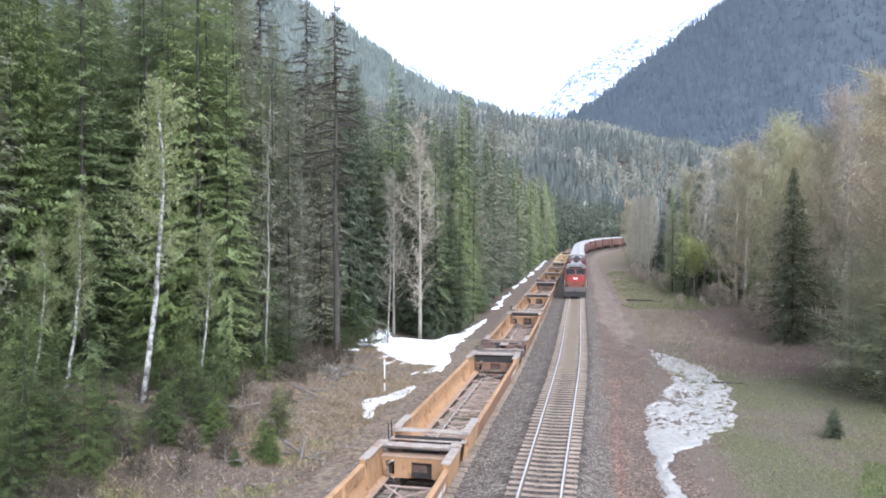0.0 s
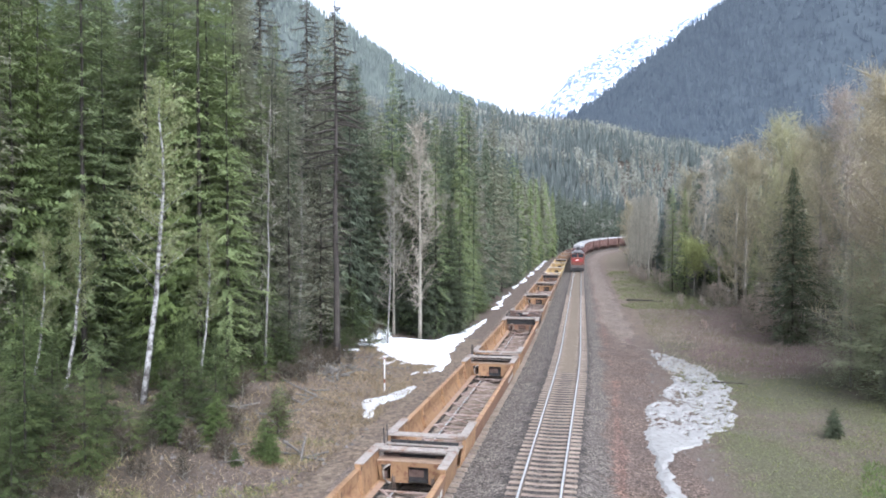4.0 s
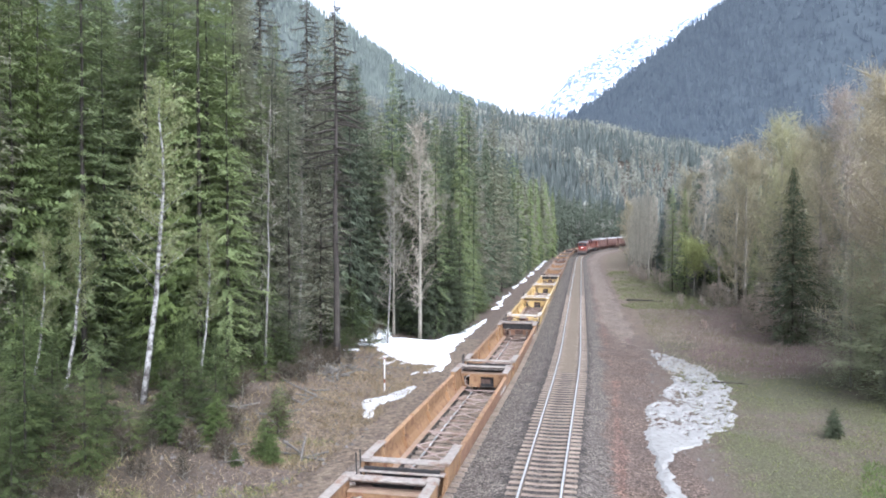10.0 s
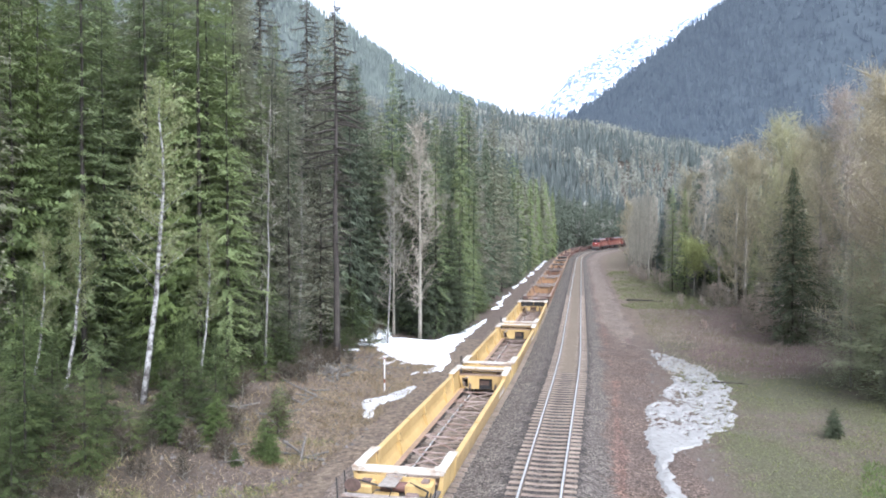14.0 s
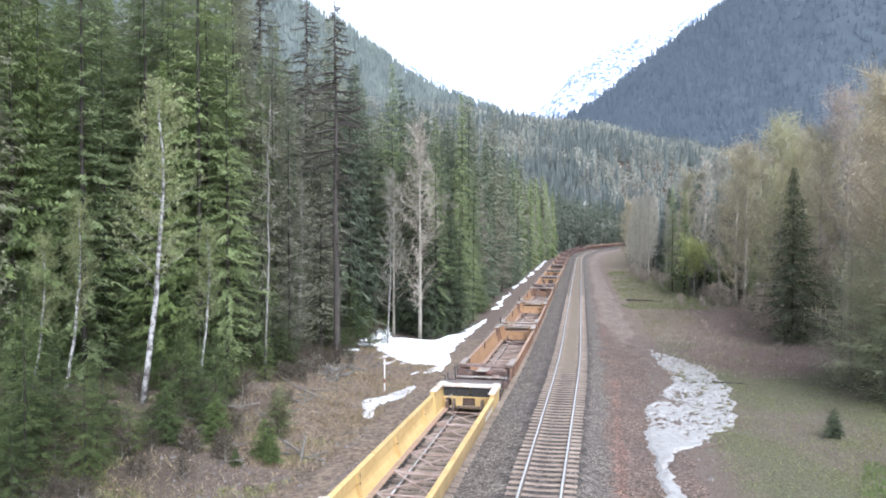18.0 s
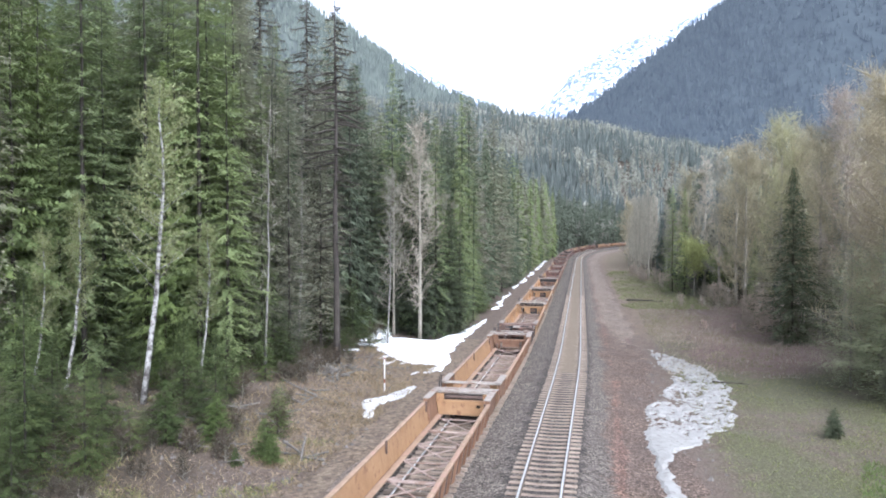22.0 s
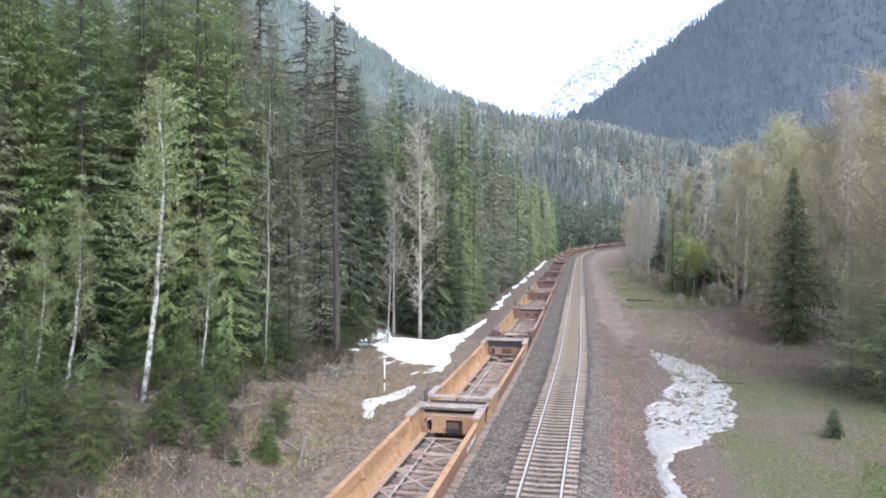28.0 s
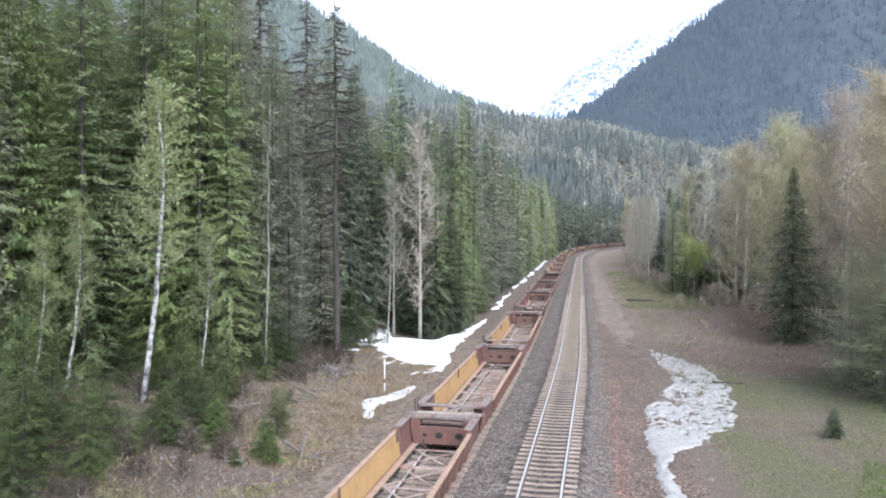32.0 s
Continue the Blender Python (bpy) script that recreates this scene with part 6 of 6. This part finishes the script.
def build_well_train():
    kinds = {(style, w): well_unit(style, *w[:3]) for style in ("folded", "ribbed", "punched") for w in WELLS}
    cars, used = [], set()
    for i, (style, colours) in enumerate(SETS):
        for w in WELLS:
            at = HEAD + i * SET + w[3] - (1.25 if i > 5 else 0.0)
            if at < 2:
                continue
            u = kinds[style, w]
            if u.name in used:
                u = copy_thing(u, Matrix())
            used.add(u.name)
            cars.append((dressed(u, colours), at))
    return cars


def along_track(s, reach, aside):
    """The pose of a car whose trucks stand reach metres before and behind its middle s."""
    ax, ay, az, _ = station(s - reach, aside)
    bx, by, bz, _ = station(s + reach, aside)
    return pose((ax + bx) / 2, (ay + by) / 2, (az + bz) / 2, math.degrees(math.atan2(bz - az, 2 * reach)), 0, -math.degrees(math.atan2(bx - ax, by - ay)))


# the other train, going away on the second track
MAT_LOCORED = paint("dull_red_orange_paint", (0.17, 0.056, 0.04), (0.24, 0.085, 0.062), rust_at=0.7)
MAT_LOCOBAND = paint("bright_red_paint", (0.3, 0.045, 0.045), (0.38, 0.07, 0.062), rust_at=0.75)
MAT_LOCODARK = paint("dark_maroon_paint", (0.06, 0.02, 0.018), (0.1, 0.035, 0.03), rust_at=0.75)
MAT_SILVER = grainy("dusty_grey_roof_paint", (0.14, 0.135, 0.135), (0.3, 0.29, 0.29), 1.2, 0.7, 0.1)
MAT_GLASS = grainy("cab_window_glass", (0.02, 0.025, 0.03), (0.05, 0.055, 0.06), 2, 0.08, relief=0.0)
MAT_LAMP = glowing("headlight", (1.0, 0.95, 0.85), 1.5)
MAT_HOPPERROOF = grainy("light_grey_roof", (0.27, 0.265, 0.26), (0.4, 0.39, 0.38), 2, 0.7, wear=(0.33, 0.28, 0.24), wear_at=0.6)
MAT_HOPPER = paint("hopper_brown", (0.13, 0.07, 0.06), (0.21, 0.125, 0.105), rust_at=0.62)


def locomotive():
    l = tagged(new("locomotive"), "orange and dark red diesel locomotive with lit headlights", "locomotive", group="pushing locomotives")
    part("underframe", Shape().block(-1.52, 1.52, -10.9, 10.9, 1.1, 1.42, 0.04), MAT_DARK, l)
    part("hood", Shape().prism([(-0.95, 1.42), (0.95, 1.42), (0.95, 3.95), (0.75, 4.3), (-0.75, 4.3), (-0.95, 3.95)], -6.6, 9.9), MAT_LOCORED, l)
    part("hood_stripe", Shape().block(-0.965, 0.965, -6.5, 9.8, 3.2, 3.7), MAT_LOCODARK, l, "dark maroon band along the hood")
    part("roof", Shape().prism([(-0.9, 4.0), (0.9, 4.0), (0.82, 4.36), (-0.82, 4.36)], -6.4, 9.7), MAT_SILVER, l)
    part("radiator", Shape().prism([(-1.4, 3.55), (1.4, 3.55), (1.55, 4.0), (1.3, 4.45), (-1.3, 4.45), (-1.55, 4.0)], 5.4, 9.3), MAT_LOCODARK, l, "flared dark radiator wings")
    for y in (6.2, 7.3, 8.4):
        part("roof_fan", Shape().turned([(0, 0.5), (0.12, 0.5), (0.14, 0.4)], (0, y, 4.45), "z", 14), MAT_DARK, l)
    part("exhaust_stack", Shape().block(-0.3, 0.3, 0.6, 1.4, 4.36, 4.6, 0.04), MAT_DARK, l)
    part("cab", Shape().prism([(-1.52, 1.42), (1.52, 1.42), (1.52, 3.9), (1.1, 4.45), (-1.1, 4.45), (-1.52, 3.9)], -8.9, -6.6), MAT_LOCORED, l)
    part("cab_roof", Shape().prism([(-1.5, 3.98), (1.5, 3.98), (1.12, 4.5), (-1.12, 4.5)], -8.95, -6.5), MAT_SILVER, l)
    part("nose", Shape().prism([(-1.1, 1.42), (1.1, 1.42), (1.1, 2.85), (0.85, 3.05), (-0.85, 3.05), (-1.1, 2.85)], -10.4, -8.9), MAT_LOCORED, l)
    part("nose_band", Shape().block(-1.12, 1.12, -10.42, -9.0, 2.15, 2.85), MAT_LOCOBAND, l, "bright red band across the nose")
    for x0, x1 in ((-1.3, -0.12), (0.12, 1.3)):
        part("windscreen", Shape().block(x0, x1, -8.96, -8.88, 3.12, 3.85), MAT_GLASS, l, "dark cab window")
    for x in (-1.53, 1.53):
        part("side_window", Shape().block(x - 0.02, x + 0.02, -8.5, -7.1, 3.0, 3.7), MAT_GLASS, l)
    part("number_box", Shape().block(-0.9, 0.9, -9.0, -8.85, 3.95, 4.2, 0.03), MAT_DARK, l)
    for x in (-0.14, 0.14):
        part("headlight", Shape().turned([(-0.04, 0.07), (0.0, 0.085), (0.05, 0.085)], (x, -10.46, 2.62), "y", 12), MAT_LAMP, l, "lit white headlight")
    for x in (-1.05, 1.05):
        part("ditch_light", Shape().turned([(-0.04, 0.1), (0.05, 0.12)], (x, -10.98, 1.6), "y", 12), MAT_GLASS, l, "unlit low lamp")
    part("pilot_sheet", Shape().block(-1.5, 1.5, -11.0, -10.9, 0.5, 1.45, 0.03), MAT_DARKGREY, l)
    part("snow_plough", Shape().prism([(-1.45, 0.12), (1.45, 0.12), (1.45, 0.85), (-1.45, 0.85)], -11.25, -11.0), MAT_DARK, l, "black snow plough")
    part("coupler", Shape().block(-0.15, 0.15, -11.45, -11.0, 0.7, 1.0, 0.04), MAT_DARK, l)
    part("fuel_tank", Shape().prism([(-1.3, 0.35), (1.3, 0.35), (1.45, 0.6), (1.45, 1.1), (-1.45, 1.1), (-1.45, 0.6)], -2.6, 2.6), MAT_DARK, l)
    for x in (-1.48, 1.48):
        part("handrail", Shape().bar((x, -10.6, 2.3), (x, -9.0, 2.3), 0.04, 0.04).bar((x, -6.4, 2.4), (x, 10.5, 2.4), 0.04, 0.04), MAT_CAPLIGHT, l)
        for y in (-10.6, -4, 0, 4, 8, 10.5):
            part("stanchion", Shape().bar((x, y, 1.42), (x, y, 2.4), 0.04, 0.04), MAT_CAPLIGHT, l)
    for e in (-1, 1):
        truck = part("truck", Shape().block(-1.25, 1.25, e * 7 - 2.3, e * 7 + 2.3, 0.5, 0.95, 0.06), MAT_GEAR, l)
        for dy in (-1.8, 0, 1.8):
            part("wheelset", Shape().turned([(-0.79, 0.3), (-0.79, 0.53), (-0.66, 0.5), (-0.66, 0.1), (0.66, 0.1), (0.66, 0.5), (0.79, 0.53), (0.79, 0.3)], (0, e * 7 + dy, 0.53), "x", 16), MAT_WHEEL, truck)
    return l


def hopper_car():
    h = tagged(new("hopper_car"), "brown covered hopper with a pale roof", "rail car", group="hopper cars of the departing train")
    sh = Shape().prism([(-0.7, 0.75), (0.7, 0.75), (1.5, 1.5), (1.58, 2.8), (1.5, 4.1), (-1.5, 4.1), (-1.58, 2.8), (-1.5, 1.5)], -7.4, 7.4)
    part("body", sh, MAT_HOPPER, h)
    part("roof", Shape().prism([(-1.52, 4.08), (1.52, 4.08), (1.45, 4.3), (0.8, 4.5), (-0.8, 4.5), (-1.45, 4.3)], -7.5, 7.5), MAT_HOPPERROOF, h, "pale grey roof")
    for i in range(5):
        part("roof_hatch", Shape().block(-0.35, 0.35, -6.5 + i * 2.7, -4.6 + i * 2.7, 4.5, 4.6, 0.03), MAT_HOPPERROOF, h)
    for x in (-1.57, 1.57):
        for i in range(9):
            part("side_post", Shape().block(x - 0.03, x + 0.03, -7.0 + i * 1.74, -6.9 + i * 1.74, 1.5, 4.1), MAT_HOPPER, h)
    for e in (-1, 1):
        part("end_platform", Shape().block(-1.45, 1.45, min(e * 7.4, e * 8.4), max(e * 7.4, e * 8.4), 1.0, 1.2, 0.03), MAT_HOPPER, h)
        part("coupler", Shape().block(-0.15, 0.15, min(e * 8.4, e * 8.82), max(e * 8.4, e * 8.82), 0.7, 1.0, 0.04), MAT_DARK, h)
        bogie(h, e * 6.7)
    return h


LOCO_START = 105.0 + 11.25
LOCO_WAY = ([0, 7, 9, 11, 13, 14, 15, 17, 32], [0, 112, 139, 163, 185, 197, 211, 243, 480])     # seconds, metres gone: it slows into the bend


def build_departing_train():
    a = locomotive()
    b = copy_thing(a, Matrix())
    cars = [(a, LOCO_START, 7.0, 0), (b, LOCO_START + 22.7, 7.0, 180)]
    h = hopper_car()
    for i in range(15):
        c = h if i == 0 else copy_thing(h, Matrix())
        cars.append((c, LOCO_START + 22.7 + 11.3 + 8.85 + i * 17.66, 6.7, 0))
    return cars


TIMES = [0.0, 0.1] + [float(t) for t in range(1, 32)] + [31.9, 32.0]


def motions():
    for u, at in WELL_TRAIN:
        walk(u, [(t, along_track(at - WELL_SPEED * t, 9.77, -SPACING)) for t in TIMES])
    for c, at, reach, turn in DEPARTING:
        walk(c, [(t, along_track(at + float(np.interp(t, *LOCO_WAY)), reach, 0.0) @ pose(0, 0, 0, 0, 0, turn)) for t in TIMES])




# ---------------------------------------------------------------- bank, meadow and lineside details
MAT_STAKEWHITE = grainy("white_stake_paint", (0.6, 0.58, 0.54), (0.75, 0.73, 0.7), 4, 0.7)
MAT_STAKERED = grainy("dull_red_stake_paint", (0.2, 0.06, 0.035), (0.28, 0.09, 0.05), 4, 0.7)
MAT_STONE = grainy("grey_stone", (0.09, 0.08, 0.07), (0.23, 0.205, 0.185), 6, 0.9, vary=0.2)


def log(x, y, length, radius, turn, lift=0.0, tilt=0.0, label="weathered grey fallen log", seed=0, mat=None):
    """A fallen log, slightly bent, with broken ends and stubs."""
    rnd = random.Random(seed)
    sh = Shape()
    pts = [(length * (i / 6 - 0.5), rnd.uniform(-1, 1) * length * 0.02, rnd.uniform(-1, 1) * length * 0.012) for i in range(7)]
    sh.tube(pts, [radius * (1.1 - 0.5 * i / 6) for i in range(7)], 7)
    for _ in range(3):
        p = pts[rnd.randint(1, 5)]
        sh.tube([p, (p[0] + 0.15, p[1] + rnd.uniform(-1, 1) * 4 * radius, p[2] + 4 * radius)], [radius * 0.35, radius * 0.12], 4)
    ob = tagged(new("fallen_log", sh.mesh("fallen_log", mat or MAT_LOG, smooth=True)), label, "log", group="fallen logs")
    ob.matrix_basis = pose(x, y, on_ground(x, y) + radius * 0.8 + lift, 0, tilt, turn)
    return ob


def survey_stake(x, y):
    s = tagged(new("marker_stake"), "thin white marker stake with a dull red band", "stake")
    s.matrix_basis = pose(x, y, on_ground(x, y) - 0.1)
    for z0, z1, m, n in ((0.0, 0.62, MAT_STAKEWHITE, "lower_pole"), (0.62, 0.92, MAT_STAKERED, "red_band"), (0.92, 2.15, MAT_STAKEWHITE, "upper_pole"), (2.15, 2.27, MAT_STAKERED, "tip")):
        part(n, Shape().block(-0.032, 0.032, -0.03, 0.03, z0, z1, 0.008), m, s)


def blades(name, label, pts, tall, wide, mat, seed, flop=0.5, category="grass"):
    """Thin upright blades or twigs at the given places, in one mesh."""
    r = np.random.RandomState(seed)
    n = len(pts)
    h = tall * r.uniform(0.4, 1.2, n)
    a = r.uniform(0, 6.3, n)
    w = np.stack([np.cos(a), np.sin(a), 0 * a], 1) * wide
    tip = pts + np.stack([r.normal(0, flop, n) * h, r.normal(0, flop, n) * h, h], 1)
    tagged(new(name, triangles(name, np.stack([pts - w, pts + w, tip], 1), None, mat)), label, category, kind="stuff")


def scatter(n, seed, box, keep):
    r = np.random.RandomState(seed)
    x, y = r.uniform(box[0], box[1], n), box[2] + (box[3] - box[2]) * r.uniform(0, 1, n) ** 1.3
    s, d = by_track(x, y)
    ok = keep(x, y, s, d, r)
    x, y = x[ok], y[ok]
    return np.stack([x, y, ground_z(x, y) - 0.01], 1)


def build_details(k):
    survey_stake(-13.3, 46.2)
    # log pile at the foot of the bank
    for i, (dx, dy, ln, turn, lift, tilt) in enumerate(((-0.5, 0.0, 1.7, 62, 0.45, 38), (0.1, 0.1, 1.6, 100, 0.42, -42), (0.75, 0.3, 1.5, 20, 0.1, -12), (0.9, -0.1, 1.2, 170, 0.02, 0), (-0.9, 0.3, 1.4, 15, 0.05, 6))):
        log(-13.1 + 0.8 * dx, 31.8 + dy, 0.78 * ln, 0.07, turn, lift, tilt, "grey log leaning in a small pile", 400 + i)
    rnd = random.Random(8)
    # slash at the forest edge
    for i in range(80):
        y = rnd.uniform(27, 66)
        x = float(np.interp(y, *LEFT_EDGE)) + rnd.uniform(0.2, 4.5)
        if 56 < y and x > -18.5:
            continue
        log(x, y, rnd.uniform(0.8, 3.0), rnd.uniform(0.025, 0.06), rnd.uniform(0, 180), rnd.uniform(0, 0.2), rnd.uniform(-22, 22), "thin bleached branch lying on the bank", 500 + i)
    for i in range(34):
        log(-17.9 + rnd.uniform(-1.7, 1.7), 47.0 + rnd.uniform(-2.5, 2.5), rnd.uniform(0.6, 1.8), rnd.uniform(0.03, 0.065), rnd.uniform(0, 180), rnd.uniform(0, 0.45), rnd.uniform(-35, 35), "bleached branch in a brush heap", 600 + i)
    log(9.4, 52.6, 3.6, 0.05, -14, -0.03, 0, "thin dark fallen pole on the meadow", 701, MAT_DARKBARK)
    log(6.7, 111, 5.0, 0.12, -10, 0, 0, "dark log at the edge of the grass", 702, MAT_DARKBARK)
    log(-2.0, 345, 5.0, 0.24, 8, 1.5, -52, "broken white trunk leaning beside the line", 703, MAT_BIRCH)
    # brush
    for i in range(150):
        y = 22 + 48 * rnd.random() ** 1.2
        x = float(np.interp(y, *LEFT_EDGE)) + rnd.uniform(-3.0, 5.0) * (1.0 if y < 40 else 0.6)
        if y > 55 and x > -19:
            continue
        stand(rnd.choice(k["brush"]), x, y, rnd.uniform(0.35, 1.0), sink=0.02)
    for i in range(20):
        y = rnd.uniform(46, 112)
        edge = float(np.interp(y, *RIGHT_EDGE))
        x = edge + 0.5 - rnd.random() ** 1.5 * 8
        if x < 7.5 or y < 62:
            continue
        stand(rnd.choice(k["pale_brush"]), x, y, rnd.uniform(0.3, 0.95), sink=0.02)
    meadow = scatter(60000, 3, (5, 24, 27, 120), lambda x, y, s, d, r: (d > 7.4) & (r.uniform(0, 1, len(x)) < 0.25 + 0.6 * (wavy(x, y, 7, 6) > 0.05)))
    blades("meadow_grass", "thin spring grass on the meadow", meadow, 0.16, 0.018, MAT_GRASS, 5, 0.7)
    tongue = scatter(26000, 13, (2, 14, 100, 190), lambda x, y, s, d, r: (d > 7.0 + 2.0 * speckle(x, y, 7, 37)) & (r.uniform(0, 1, len(x)) < 0.4 + 0.5 * (wavy(x, y, 12, 36) > 0)))
    blades("far_grass", "yellow-green spring grass along the forest edge", tongue, 0.22, 0.05, MAT_SPRINGGRASS, 15, 0.8)
    dry = scatter(15000, 4, (5, 20, 55, 112), lambda x, y, s, d, r: (d > 7.0) & (r.uniform(0, 1, len(x)) < 0.2 + 0.7 * (wavy(x, y, 9, 16) > 0.0)))
    blades("dry_weeds", "low brown dead weeds", dry, 0.3, 0.016, MAT_PALEBRUSH, 6, 0.5, "weeds")
    bank = scatter(70000, 5, (-27, -11, 24, 62), lambda x, y, s, d, r: (d < -9.8) & (r.uniform(0, 1, len(x)) < (0.25 + 0.5 * (wavy(x, y, 4, 26) > 0.0)) * np.where((y < 30) | (x < -19), 0.25, 1)))
    blades("bank_litter", "dry straw and needle litter on the bank", bank, 0.3, 0.018, MAT_STRAW, 7, 0.9, "litter")
    chips = scatter(16000, 21, (-25, -10.5, 21, 62), lambda x, y, s, d, r: (d < -9.6) & (r.uniform(0, 1, len(x)) < 0.25 + 0.6 * (wavy(x, y, 3, 46) > -0.1)))
    blades("wood_litter", "bark chips, twigs and clods strewn on the bank", chips + np.array([0, 0, 0.02]), 0.07, 0.045, MAT_CHIPS, 23, 2.6, "litter")
    tufts = scatter(26000, 19, (-27, -11.5, 21, 35), lambda x, y, s, d, r: (d < -10.4) & (speckle(x, y, 2.2, 76) > 0.25) & (r.uniform(0, 1, len(x)) < 0.75))
    blades("bank_grass", "dull green grass tufts and moss on the bank", tufts, 0.2, 0.025, MAT_GRASS, 19, 0.8)
    verge = scatter(9000, 9, (9.5, 20, 28, 36), lambda x, y, s, d, r: (x > 0.32 * y) & (r.uniform(0, 1, len(x)) < 0.9 * (wavy(x, y, 3, 66) > -0.25)))
    blades("green_grass", "bright green grass tufts", verge, 0.2, 0.025, MAT_FRESHGRASS, 9, 0.5)
    # loose stones on the bank and along the shoulder
    st = scatter(5200, 11, (-26, 9, 22, 75), lambda x, y, s, d, r: ((d < -9.5) & (d > -22)) | ((d > 2.6) & (d < 7.5)))
    r = np.random.RandomState(12)
    n = len(st)
    size = 0.035 + 0.12 * r.uniform(0, 1, n) ** 4
    eight = np.array([[1, 0, 0], [0, 1, 0], [-1, 0, 0], [0, -1, 0], [0, 0, 1]], float)
    P = st[:, None] + eight[None] * size[:, None, None] * r.uniform(0.6, 1.3, (n, 5, 3)) + np.array([0, 0, 0.01])
    T = np.concatenate([np.stack([P[:, a], P[:, b], P[:, 4]], 1) for a, b in ((0, 1), (1, 2), (2, 3), (3, 0))])
    tagged(new("loose_stones", triangles("loose_stones", T, None, MAT_STONE)), "loose grey stones strewn on the ground", "stones", kind="stuff")


MAT_SPRINGGRASS = foliage("spring_grass", (0.17, 0.178, 0.085), (0.32, 0.32, 0.175), through_light=0.4)
MAT_CHIPS = foliage("bark_and_wood_chips", (0.03, 0.022, 0.016), (0.27, 0.205, 0.15), through_light=0.0)
MAT_FRESHGRASS = foliage("fresh_grass", (0.1, 0.145, 0.045), (0.2, 0.25, 0.09), through_light=0.4)
MAT_STRAW = foliage("dry_straw", (0.1, 0.075, 0.045), (0.34, 0.265, 0.168), through_light=0.2)


# ---------------------------------------------------------------- putting it together
build_ground()
build_snow()
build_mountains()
WELL_TRAIN = build_well_train()
DEPARTING = build_departing_train()
KINDS = tree_kinds()
plant_forest(KINDS)
far_forest()
build_details(KINDS)
build_tracks()
motions()
